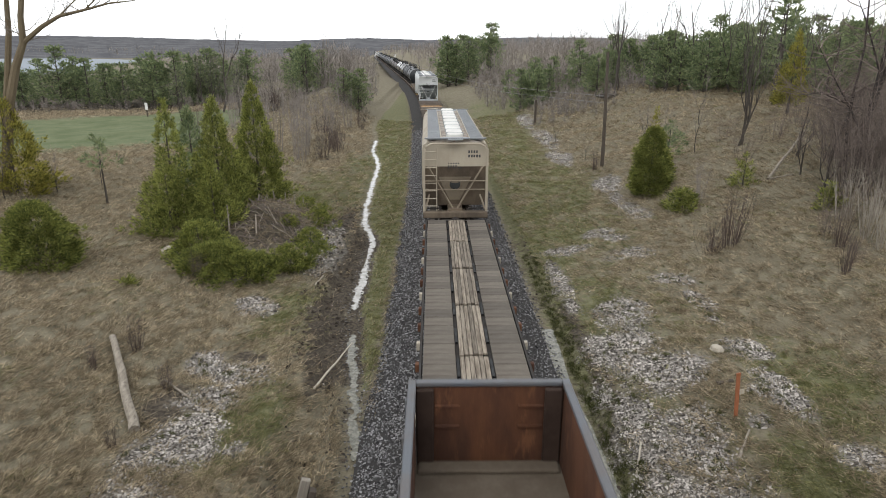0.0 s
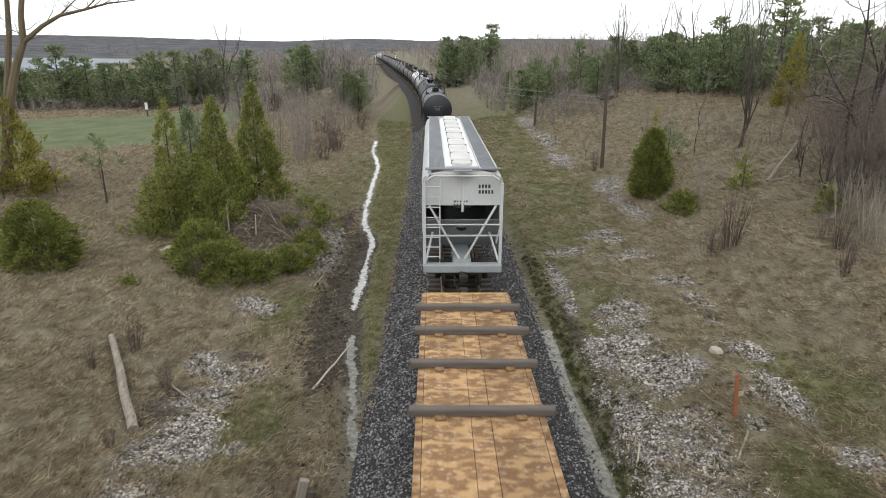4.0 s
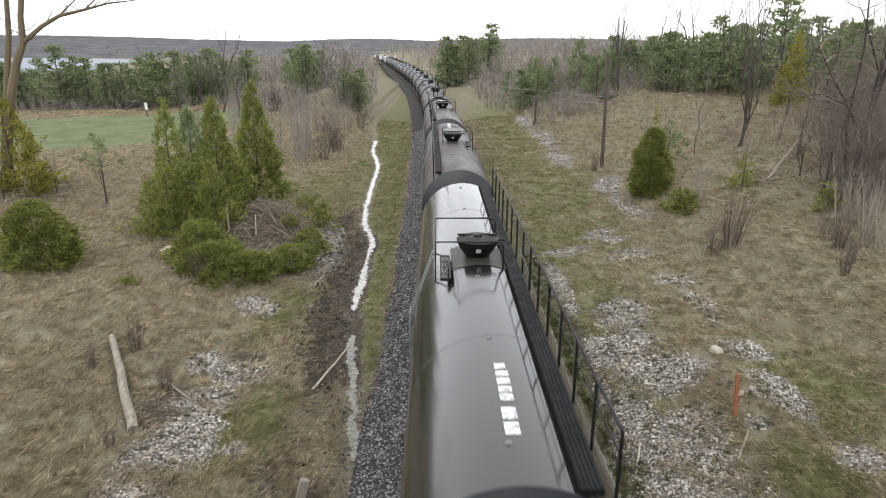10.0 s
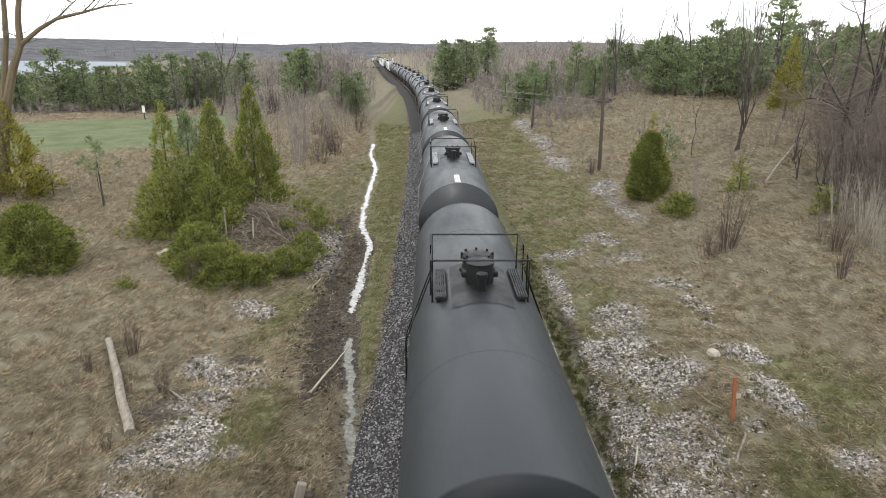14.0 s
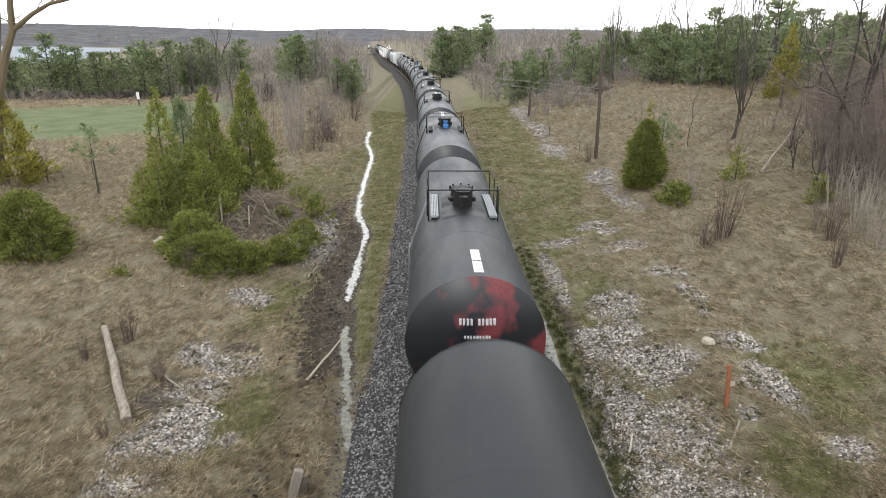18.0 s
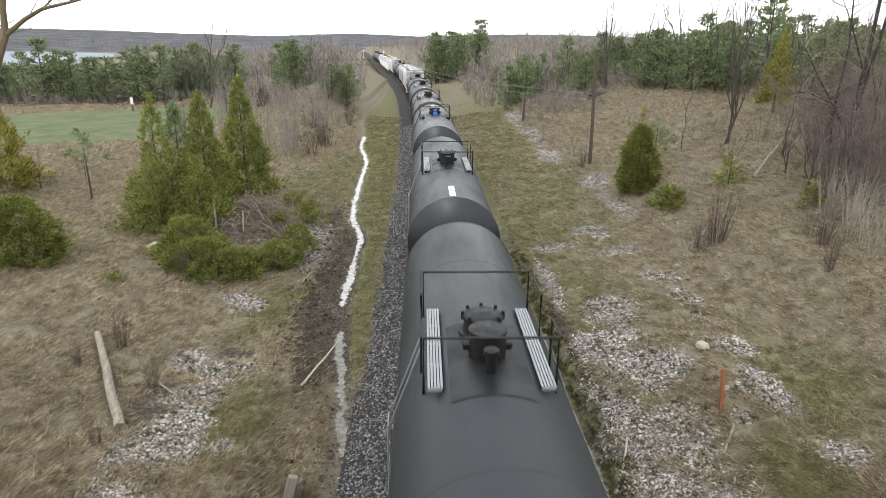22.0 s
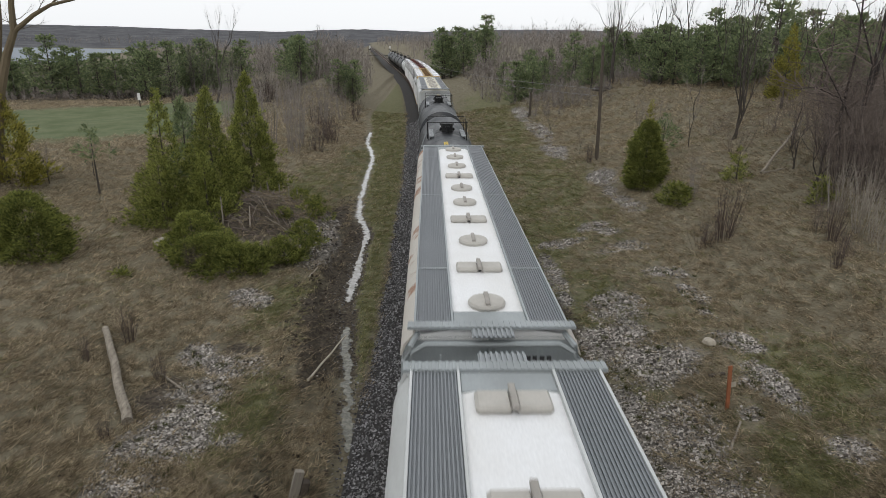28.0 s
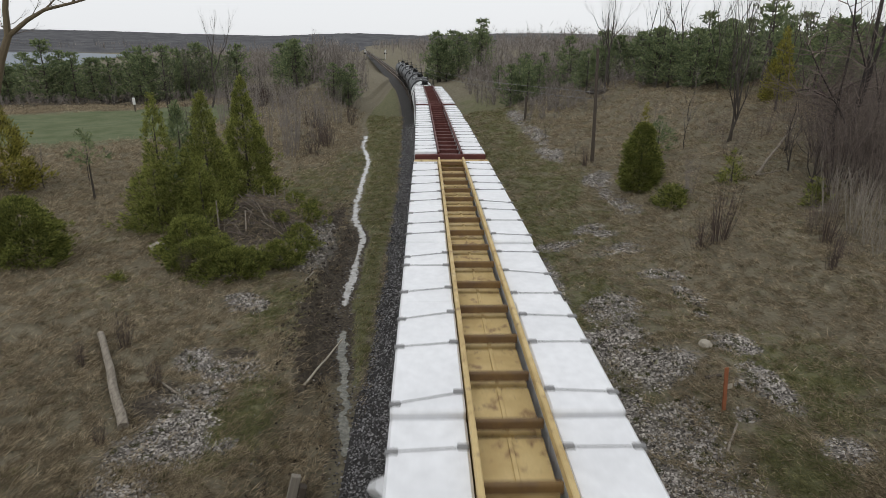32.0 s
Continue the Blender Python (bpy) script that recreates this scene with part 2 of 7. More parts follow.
# ---- zones of the ground: dead grass, with patches of green, pale gravel and mud ----
GRAVEL_LEFT = ((-7.8, 13.7, 1.05, 1.2), (-7.9, 12.0, 0.85, 0.7), (-7.5, 14.9, 0.7, 0.5), (-7.6, 16.1, 0.85, 0.65), (-8.5, 18.2, 0.5, 0.65), (-7.1, 17.7, 0.85, 0.75), (-6.2, 13.7, 0.3, 0.35), (-8.0, 22.6, 0.8, 0.8), (-6.7, 30.5, 0.8, 4.0))
GRAVEL_NEAR = ((6.0, 22.0, 0.95, 1.6), (5.1, 19.3, 1.2, 1.4), (5.4, 17.2, 1.5, 1.2), (4.6, 15.7, 0.5, 0.8), (5.0, 14.0, 1.35, 1.4), (5.0, 12.4, 1.5, 1.3), (6.0, 14.4, 0.55, 0.9), (9.0, 22.3, 0.47, 1.0), (8.8, 20.6, 0.28, 0.5),
          (8.8, 18.2, 0.8, 0.75), (8.5, 15.5, 0.55, 1.3), (7.9, 15.5, 0.32, 0.35), (8.9, 24.8, 1.0, 0.75), (7.3, 14.2, 0.33, 0.3), (4.0, 16.9, 0.28, 0.6))
GRAVEL_FAR = ((7.7, 32.5, 0.75, 0.6), (8.2, 31.3, 0.6, 0.5), (5.7, 30.9, 1.2, 0.6),
          (8.2, 28.9, 1.2, 0.8), (10.8, 42.7, 0.8, 2.2), (10.6, 38.5, 0.5, 2.6), (10.7, 35.2, 0.6, 1.2), (9.8, 55.6, 0.9, 4.0), (10.3, 66, 0.8, 6.0), (10.5, 80, 1.0, 6.0), (4.5, 26.5, 0.45, 3.0), (5.3, 11.0, 1.3, 1.0), (8.9, 12.6, 0.6, 0.5))
GRAVEL = GRAVEL_LEFT + GRAVEL_NEAR + GRAVEL_FAR
GREEN = ((-6.3, 15.0, 0.9, 2.2), (-6.6, 22.5, 1.2, 3.0), (5.5, 56, 2.0, 14.0), (4.7, 20.5, 0.8, 3.0), (7.6, 12.2, 0.9, 1.4), (5.2, 16.5, 0.6, 2.0), (4.6, 30, 1.2, 6.0),
         (6.5, 38, 3.0, 9.0), (9.8, 16.0, 1.6, 3.0), (-3.1, 24, 0.25, 12.0), (-8.5, 45, 2.5, 6.0), (-4.6, 85, 1.2, 16), (6.8, 66, 3.0, 22), (5.2, 24, 1.6, 5.0), (7.2, 46, 3.2, 10), (-7.0, 55, 2.0, 9), (8, 95, 4.5, 24), (-5.5, 110, 2.0, 22))
MUD = ((-5.3, 23.2, 0.8, 3.6), (-5.2, 29, 0.9, 4.0), (-47, 90, 22, 5.5), (-6.6, 34, 0.7, 7.0), (-4.9, 19, 0.5, 2.0), (-8.6, 15.6, 0.6, 1.2), (-9.7, 30.5, 2.0, 3.0), (4.2, 19, 0.3, 6.0), (-7.2, 18.8, 0.6, 0.4))


def within(x, y, spots, soft):
    best = 0.0
    for cx, cy, rx, ry in spots:
        d = math.hypot((x - cx) / rx, (y - cy) / ry)
        if d < 1.6:
            best = max(best, 1 - ramp(d, 1 - soft, 1 + soft))
    return best


def zone(x, y):
    """Green, gravel and mud at a place, each between 0 and 1."""
    q = x - track_x(y)
    ragged = 0.6 * bumpy(x, y, 0.8, 4.4) + 0.35 * bumpy(x, y, 2.6, 2.4)
    green, gravel, mud = within(x, y, GREEN, 0.6) * (0.75 + ragged), within(x, y, GRAVEL, 0.6), within(x, y, MUD, 0.5)
    if gravel:
        gravel = min(1.0, max(0.0, gravel * (1.0 + 0.9 * ragged) + ragged * 0.6 * (gravel > 0)))
    w, half = brook(y)
    if -w - 1.3 < q < -w + 0.5 and y < 80:
        mud = max(mud, (1 - ramp(abs(q + w + 0.3), 0.5, 1.05)) * (0.25 + 0.75 * ramp(y, 17, 20) * (1 - ramp(y, 30, 42))))
    # Right ditch bank: mossy green, with the bank's shadow painted in as mud.
    if 2.9 < q < 4.1 and y < 60:
        mud = max(mud, 0.35 * (1 - ramp(abs(q - 3.6), 0.3, 0.6)) * (1 - ramp(y, 30, 44)))
        green = max(green, 0.9 * (1 - ramp(abs(q - 3.95), 0.3, 0.9)))
    if -w + half + 0.1 < q < -2.85 and y > 17:
        green = max(green, 0.95)
        mud *= 0.3
    if abs(q) < 3.2:
        gravel, green = gravel * 0.2, 0.3 * ramp(abs(q), 2.7, 3.1)
        mud = max(mud, 0.5)
        gravel = max(gravel, 0.8 * ramp(q, 2.0, 2.4) * (1 - ramp(q, 3.0, 3.2)))
    if q > 4:
        green = max(green, (0.36 - 0.26 * ramp(q, 6, 11)) * ramp(bumpy(x, y, 0.3, 8.8) + 0.5 * bumpy(x, y, 1.1, 5.8), -0.45, 0.4))
    if -16 < q < -4 and y < 30:
        green = max(green, 0.12 * ramp(bumpy(x, y, 0.4, 7.8), -0.1, 0.5))
    if abs(q) > 3.2:
        mud = min(1.0, max(0.0, mud * (1.15 + 1.1 * ragged)))
    return green, gravel, mud


def field(x, y):
    """The mown green field beyond the left bank."""
    d = math.hypot(x + 1, y)
    return ramp(d, 53, 60) * (1 - ramp(d, 84, 87)) * ramp(-x, 19, 24) if x < -15 else 0.0


def spaced(lo, hi, fine_lo, fine_hi, step, grow):
    """Grid lines, close together between fine_lo and fine_hi and wider and wider apart outside."""
    line = list(np.arange(fine_lo, fine_hi, step))
    a, d = fine_lo, step
    while a > lo:
        d *= grow
        a -= d
        line.insert(0, a)
    a, d = line[-1], step
    while a < hi:
        d *= grow
        a += d
        line.append(a)
    return line


def ground_material():
    m, n, l, b = nodes_of("meadow", 0.95, 0, 0.15)
    at = n.new("ShaderNodeAttribute")
    at.attribute_name = "zone"
    sp = n.new("ShaderNodeSeparateColor")
    l.new(at.outputs["Color"], sp.inputs[0])
    straw = mixer(n, l, noise_of(n, l, 2.2, 8, 0.38, 0.62, stretch=(1, 0.6, 1)), (0.12, 0.105, 0.072), (0.24, 0.216, 0.154))
    straw = mixer(n, l, noise_of(n, l, 0.25, 5, 0.42, 0.6), straw, (0.18, 0.158, 0.112))
    straw = mixer(n, l, noise_of(n, l, 14.0, 6, 0.52, 0.75), straw, (0.10, 0.085, 0.06))
    moss = mixer(n, l, noise_of(n, l, 3.0, 7, 0.35, 0.65), (0.10, 0.101, 0.052), (0.185, 0.18, 0.10))

    def sharp(out, scale, lo, hi):
        k = n.new("ShaderNodeMath")
        k.operation = "ADD"
        l.new(out, k.inputs[0])
        j = n.new("ShaderNodeMath")
        j.operation, j.inputs[1].default_value = "MULTIPLY_ADD", 0.7
        j.inputs[2].default_value = -0.35
        l.new(noise_of(n, l, scale, 6, 0.3, 0.7), j.inputs[0])
        l.new(j.outputs[0], k.inputs[1])
        r = n.new("ShaderNodeMapRange")
        r.inputs["From Min"].default_value, r.inputs["From Max"].default_value = lo, hi
        l.new(k.outputs[0], r.inputs["Value"])
        return r.outputs[0]

    c = mixer(n, l, sharp(sp.outputs[0], 5.0, 0.2, 0.8), straw, moss)
    c = mixer(n, l, sharp(sp.outputs[2], 4.0, 0.25, 0.75), c, mixer(n, l, noise_of(n, l, 9, 6), (0.04, 0.033, 0.026), (0.105, 0.088, 0.067)))
    vo = n.new("ShaderNodeTexVoronoi")
    vo.inputs["Scale"].default_value = 16
    l.new(n.new("ShaderNodeTexCoord").outputs["Object"], vo.inputs["Vector"])
    bw = n.new("ShaderNodeSeparateColor")
    l.new(vo.outputs["Color"], bw.inputs[0])
    stone = mixer(n, l, bw.outputs[0], (0.075, 0.066, 0.055), (0.27, 0.25, 0.22))
    c = mixer(n, l, sharp(sp.outputs[1], 6.0, 0.3, 0.6), c, stone)
    lawn = mixer(n, l, noise_of(n, l, 0.5, 8, 0.35, 0.65), (0.095, 0.12, 0.058), (0.15, 0.165, 0.092))
    c = mixer(n, l, at.outputs["Alpha"], c, lawn)
    l.new(c, b.inputs["Base Color"])
    bump_of(n, l, b, noise_of(n, l, 7.0, 9, 0.25, 0.75), 0.8, 0.06)
    return m


def build_ground():
    xs = spaced(-4200, 4200, -12, 13, 0.22, 1.07)
    ys = spaced(-900, 4600, 9.5, 40, 0.22, 1.035)
    nx = len(xs)
    verts, zones = [], []
    for y in ys:
        for x in xs:
            verts.append((x, y, ground_z(x, y)))
            zones += [*zone(x, y), field(x, y)]
    faces = [(j * nx + i, j * nx + i + 1, (j + 1) * nx + i + 1, (j + 1) * nx + i) for j in range(len(ys) - 1) for i in range(nx - 1)]
    me = bpy.data.meshes.new("ground")
    me.from_pydata(verts, [], faces)
    a = me.color_attributes.new("zone", "FLOAT_COLOR", "POINT")
    a.data.foreach_set("color", zones)
    me.materials.append(ground_material())
    me.shade_smooth()
    tagged(new("ground", me), "dead straw-coloured grass slopes of a railway cutting with gravel and moss", "ground", kind="structure")


build_ground()

# ---- track ----
M_STONE = island("ballast_stone", (0.022, 0.021, 0.022), (0.36, 0.355, 0.36), power=1.7)
M_CLOD = island("wet_mud_clod", (0.02, 0.015, 0.011), (0.13, 0.105, 0.08), power=1.4)
M_LIME = island("limestone", (0.055, 0.048, 0.042), (0.70, 0.655, 0.60), patchy=0.4, power=1.5)
M_BED = worn("ballast_bed", (0.035, 0.033, 0.032), (0.075, 0.072, 0.07), 0.95, scale=3, fine=26, bump=0.8, spec=0.2)
M_RAIL = worn("rail_steel", (0.16, 0.11, 0.08), (0.22, 0.16, 0.12), 0.5, 0.6)
M_TIE = worn("tie_wood", (0.07, 0.055, 0.042), (0.13, 0.11, 0.09), 0.95, scale=4, stretch=(1, 6, 1))


def along(q, s, z=0.0):
    """A point q metres to the right of the track's centre line at s metres along it."""
    return (track_x(s) + q, s, z)


def ribbon(outline, s0, s1, step):
    sh, n = Shape(), len(outline)
    line = np.arange(s0, s1 + step, step)
    for s in line:
        sh.v += [along(q, s, z) for q, z in outline]
    sh.f = [(i * n + j, i * n + j + 1, i * n + n + j + 1, i * n + n + j) for i in range(len(line) - 1) for j in range(n - 1)]
    return sh


def build_track():
    bed = [(-3.2, -1.05), (-2.75, -0.86), (-1.75, -0.3), (-1.3, -0.24), (1.3, -0.24), (1.75, -0.3), (2.7, -0.86), (3.0, -1.1)]
    single("ballast", ribbon(bed, -880, 760, 4), M_BED, "bed of dark crushed grey stone under the track", "ballast", kind="structure")
    tr = thing("railway_track", "single railway track of rusty steel rails on wooden ties", "railway track", kind="structure")
    for side in (-0.75, 0.75):
        part("rail", ribbon([(side - 0.07, -0.17), (side - 0.02, -0.15), (side - 0.037, -0.03), (side - 0.03, 0.0), (side + 0.03, 0.0), (side + 0.037, -0.03), (side + 0.02, -0.15), (side + 0.07, -0.17)], -880, 760, 4), M_RAIL, tr)
    tie = None
    for i in range(150):
        s = -4 + i * 0.55
        if tie is None:
            tie = part("tie", Shape().box(-1.3, 1.3, -0.115, 0.115, -0.3, -0.17, 0.012), M_TIE, tr)
            tie.matrix_basis = pose(*along(0, s))
        else:
            share("tie", tie, tr, pose(*along(0, s)))
    rest = Shape()
    for i in range(1, 1100):
        x, y, _ = along(0, 78 + i * 0.6)
        rest.box(x - 1.3, x + 1.3, y - 0.115, y + 0.115, -0.3, -0.17)
    tagged(part("far_ties", rest, M_TIE, tr), kind="stuff")


build_track()


def scatter_stones(name, places, material, label, category, seed):
    """Crushed stones as one heap of small uneven pieces; places are (x, y, z, size)."""
    rng = np.random.RandomState(seed)
    base = np.array([(1, 0, 0), (-1, 0, 0), (0, 1, 0), (0, -1, 0), (0, 0, 1), (0, 0, -1)], float)
    tri = np.array([(0, 2, 4), (2, 1, 4), (1, 3, 4), (3, 0, 4), (2, 0, 5), (1, 2, 5), (3, 1, 5), (0, 3, 5)])
    p = np.array(places)
    k = len(p)
    v = base[None] * rng.uniform(0.5, 1.15, (k, 6, 1)) * rng.uniform(0.6, 1.3, (k, 1, 3))
    v += rng.uniform(-0.25, 0.25, v.shape)
    a = rng.uniform(0, 6.28, k)
    c, s = np.cos(a)[:, None], np.sin(a)[:, None]
    x, y = v[:, :, 0] * c - v[:, :, 1] * s, v[:, :, 0] * s + v[:, :, 1] * c
    v = np.stack([x, y, v[:, :, 2] * 0.75], 2) * p[:, None, 3:4] + p[:, None, :3]
    f = (tri[None] + np.arange(k)[:, None, None] * 6).reshape(-1, 3)
    me = bpy.data.meshes.new(name)
    me.from_pydata(v.reshape(-1, 3).tolist(), [], f.tolist())
    me.materials.append(material)
    tagged(new(name, me), label, category, kind="stuff")


def bed_z(q):
    return float(np.interp(q, [-3.2, -2.75, -1.75, -1.3, 1.3, 1.75, 2.7, 3.0], [-1.05, -0.86, -0.3, -0.24, -0.24, -0.3, -0.86, -1.1]))


def lay_stones():
    rng = random.Random(5)
    spots = []
    while len(spots) < 36000:
        y = 9 + 71 * rng.random() ** 2.1
        q = rng.choice((-1, -1, 1)) * rng.uniform(1.35, 3.25)
        if rng.random() > 1 - 0.85 * ramp(abs(q), 2.95 if q < 0 else 3.0, 3.3):
            continue
        x = track_x(y) + q
        spots.append((x, y, bed_z(q) + 0.008, rng.uniform(0.026, 0.056) * (1 + 0.014 * (y - 10))))
    for _ in range(1500):
        # loose stones and clods along the wet ditch
        y = 12 + 30 * rng.random() ** 1.3
        w, half = brook(y)
        x = track_x(y) - w + rng.choice((-1, 1)) * (half * 0.45 + abs(rng.gauss(0, 0.22)))
        spots.append((x, y, max(-1.09, ground_z(x, y)) + 0.004, rng.uniform(0.015, 0.05)))
    clods = []
    for _ in range(5200):
        y = 11 + 32 * rng.random() ** 1.3
        if rng.random() < 0.97:
            w, half = brook(y)
            x = track_x(y) - w - half - rng.uniform(0.02, 1.9)
        else:
            x = track_x(y) + rng.uniform(3.35, 4.3)
        if rng.random() < (0.15 + 0.7 * ramp(bumpy(x, y, 1.1, 8.1), -0.2, 0.4)) * (0.25 + 0.75 * ramp(y, 16, 20)):
            clods.append((x, y, ground_z(x, y) + 0.004, rng.uniform(0.02, 0.085) * rng.choice((1, 1, 1.5))))
    scatter_stones("mud_clods", clods, M_CLOD, "dark wet clods of mud along the ditches", "mud", 3)
    scatter_stones("ballast_stones", spots, M_STONE, "loose dark grey crushed ballast stones along the track", "gravel", 1)
    spots = []
    for cx, cy, rx, ry in GRAVEL:
        for _ in range(int(min(5400, 680 * rx * ry * 3.14 * (1.0 if cy < 24 else 0.45)))):
            a, d = rng.uniform(0, 6.283), rng.random() ** 0.6 * 1.15
            x, y = cx + rx * d * math.cos(a), cy + ry * d * math.sin(a)
            if abs(x - track_x(y)) < 3.0 or rng.random() > zone(x, y)[1] * 0.9 + 0.06:
                continue
            spots.append((x, y, ground_z(x, y) + 0.004, rng.choice((1, 1, 1, 1.5)) * rng.uniform(0.02, 0.052) * (1 + 0.01 * max(0, y - 12))))
    for _ in range(3600):
        y = 9.5 + 50 * rng.random() ** 1.6
        x = track_x(y) + (rng.uniform(3.0, 12) if rng.random() < 0.55 else -rng.uniform(4, 10))
        if rng.random() < 0.35 + 0.5 * ramp(bumpy(x, y, 0.5, 6.1), 0, 0.4):
            spots.append((x, y, ground_z(x, y) + 0.006, rng.uniform(0.014, 0.055)))
    scatter_stones("gravel_patches", spots, M_LIME, "pale limestone gravel scattered in patches on the slopes", "gravel", 2)


lay_stones()

# ---- water in the ditches ----
M_WATER, _n, _l, _b = nodes_of("ditch_water", 0.06, 0, 0.6)
_l.new(mixer(_n, _l, noise_of(_n, _l, 7, 5, 0.4, 0.65), (0.075, 0.072, 0.05), (0.185, 0.178, 0.135)), _b.inputs["Base Color"])
bump_of(_n, _l, _b, noise_of(_n, _l, 9, 5, 0.3, 0.7), 0.22, 0.02)


# The runnel's white sky reflection is partly put into this pale base colour.
M_SKY_WATER, _n, _l, _b = nodes_of("sky_pale_water", 0.05, 0, 0.8)
_l.new(mixer(_n, _l, noise_of(_n, _l, 5, 5, 0.4, 0.65), (0.40, 0.39, 0.37), (0.24, 0.23, 0.2)), _b.inputs["Base Color"])
bump_of(_n, _l, _b, noise_of(_n, _l, 9, 4, 0.3, 0.7), 0.06, 0.02)


def build_water():
    """Shallow pools with ragged shores, dry between them."""
    rng = random.Random(77)
    for y0, y1, label in ((14.3, 22.2, "narrow strip of still water in a muddy ditch"), (24.4, 75, "thin winding pale runnel of water in the grass")):
        sh, line = Shape(), np.arange(y0, y1, 0.1)
        for i, y in enumerate(line):
            w, half = brook(y)
            c = track_x(y) - w
            half *= (0.58 if y < 23 else 0.64) * ramp(i, -1, 4) * ramp(len(line) - 1 - i, -1, 4)
            for s in (-1, 1):
                sh.v.append((c + s * half * max(0.12, 1 + 0.9 * bumpy(s * 9, y, 1.1, 2.0) + 1.1 * bumpy(s * 5, y, 2.6, 4.0) + 0.8 * bumpy(s * 3, y, 6.0, 7.0)) + rng.uniform(-0.05, 0.05), y, -1.088))
        sh.f = [(2 * i, 2 * i + 1, 2 * i + 3, 2 * i + 2) for i in range(len(line) - 1)]
        single("ditch_water", sh, M_WATER if y0 < 20 else M_SKY_WATER, label, "water", kind="structure")
    sh, line = Shape(), np.arange(7, 22.6, 0.16)
    for y in line:
        half = 0.27 + 0.08 * bumpy(3, y, 0.45, 8.0)
        for s in (-1, 1):
            sh.v.append((3.2 + 0.1 * bumpy(2, y, 0.3, 1.0) + s * half * (1 + 0.45 * bumpy(s * 4, y, 2.3, 6.0)) + rng.uniform(-0.03, 0.03), y, -1.1))
    sh.f = [(2 * i, 2 * i + 1, 2 * i + 3, 2 * i + 2) for i in range(len(line) - 1)]
    single("ditch_water", sh, M_WATER, "murky grey-green water in a ditch beside the ballast", "water", kind="structure")


build_water()


# ---- the road bridge that the camera stands on ----
M_CONCRETE = worn("bridge_concrete", (0.27, 0.26, 0.245), (0.2, 0.19, 0.175), 0.9, scale=1.2, amount=0.8, fine=18, stretch=(1, 1, 0.5), bump=0.4)


def build_bridge():
    br = thing("road_bridge", "grey concrete road bridge over the railway cutting", "bridge", kind="structure")
    part("deck", Shape().box(-26, 30, -10.5, -0.6, 6.7, 7.7, 0.04), M_CONCRETE, br)
    for y in (-10.5, -0.95):
        part("parapet", Shape().box(-26, 30, y, y + 0.35, 7.7, 8.7, 0.04), M_CONCRETE, br)
    for x in (-13.5, 12.5):
        part("abutment", Shape().box(x, x + 1.2, -10.3, -0.8, -1.5, 6.7, 0.05), M_CONCRETE, br)
    part("roadway", Shape().box(-26, 30, -10.1, -1.0, 7.7, 7.76), M_BED, br)


build_bridge()


# ---- train: materials ----
M_TANK = worn("tank_black_paint", (0.0165, 0.0205, 0.0238), (0.0265, 0.0315, 0.0355), 0.48, scale=0.6, amount=0.8, fine=14, stretch=(1, 0.25, 1), bump=0.02, vary=0.25, spec=0.33)
M_TANK_DIM = worn("tank_dull_brown", (0.017, 0.0165, 0.0155), (0.028, 0.026, 0.0225), 0.42, scale=0.6, amount=0.9, fine=12, stretch=(1, 0.25, 1), bump=0.02, spec=0.35)
M_TANK_SLATE = worn("tank_slate_grey", (0.03, 0.0348, 0.040), (0.039, 0.0438, 0.0495), 0.46, scale=0.6, amount=0.8, fine=14, stretch=(1, 0.25, 1), bump=0.02, spec=0.4)
M_TANK_MATTE = worn("tank_charcoal_matte", (0.0165, 0.02, 0.0238), (0.0245, 0.0285, 0.0325), 0.55, scale=0.6, amount=0.8, fine=12, stretch=(1, 0.3, 1), bump=0.02, spec=0.3)
M_TANK_GLOSS = worn("tank_gloss_black", (0.009, 0.010, 0.011), (0.016, 0.0165, 0.017), 0.24, scale=0.5, amount=0.8, fine=9, stretch=(1, 0.3, 1), bump=0.006, spec=0.55, coat=0.22)
M_TANK_SHINE = worn("tank_polished_black", (0.009, 0.010, 0.011), (0.014, 0.0145, 0.015), 0.13, scale=0.5, amount=0.8, fine=9, stretch=(1, 0.3, 1), bump=0.003, spec=0.6, coat=0.5)
M_TANK_BROWN = worn("tank_dusty_brown", (0.024, 0.0205, 0.019), (0.05, 0.034, 0.029), 0.42, spec=0.3, scale=0.5, amount=1.0, fine=9, stretch=(1, 0.25, 1), bump=0.02, vary=0.12)
M_TANK_TAUPE = worn("tank_dusty_taupe", (0.031, 0.028, 0.0235), (0.044, 0.038, 0.03), 0.5, spec=0.3, scale=0.6, amount=1.0, fine=9, stretch=(1, 0.3, 1), bump=0.02)
M_LETTER = worn("faded_white_stencil", (0.13, 0.14, 0.15), (0.03, 0.032, 0.036), 0.7, scale=7)
M_STENCIL = worn("white_stencil_paint", (0.62, 0.63, 0.64), (0.4, 0.41, 0.42), 0.7, scale=7)
M_STENCIL_WORN = worn("flaking_white_stencil", (0.72, 0.73, 0.73), (0.16, 0.17, 0.18), 0.65, scale=9, amount=0.9, fine=40, lo=0.5, hi=0.62)
M_BOSS = worn("dusty_steel_boss", (0.16, 0.15, 0.145), (0.1, 0.095, 0.09), 0.6)
M_PRINT = worn("grey_print", (0.3, 0.3, 0.31), (0.45, 0.45, 0.45), 0.7)
M_PRINT_BROWN = worn("brown_print", (0.2, 0.14, 0.03), (0.3, 0.21, 0.04), 0.7)
M_PLATE = worn("sooty_fitting_plate", (0.008, 0.0095, 0.011), (0.013, 0.0145, 0.016), 0.5, scale=1.2, fine=14, bump=0.02, spec=0.3)
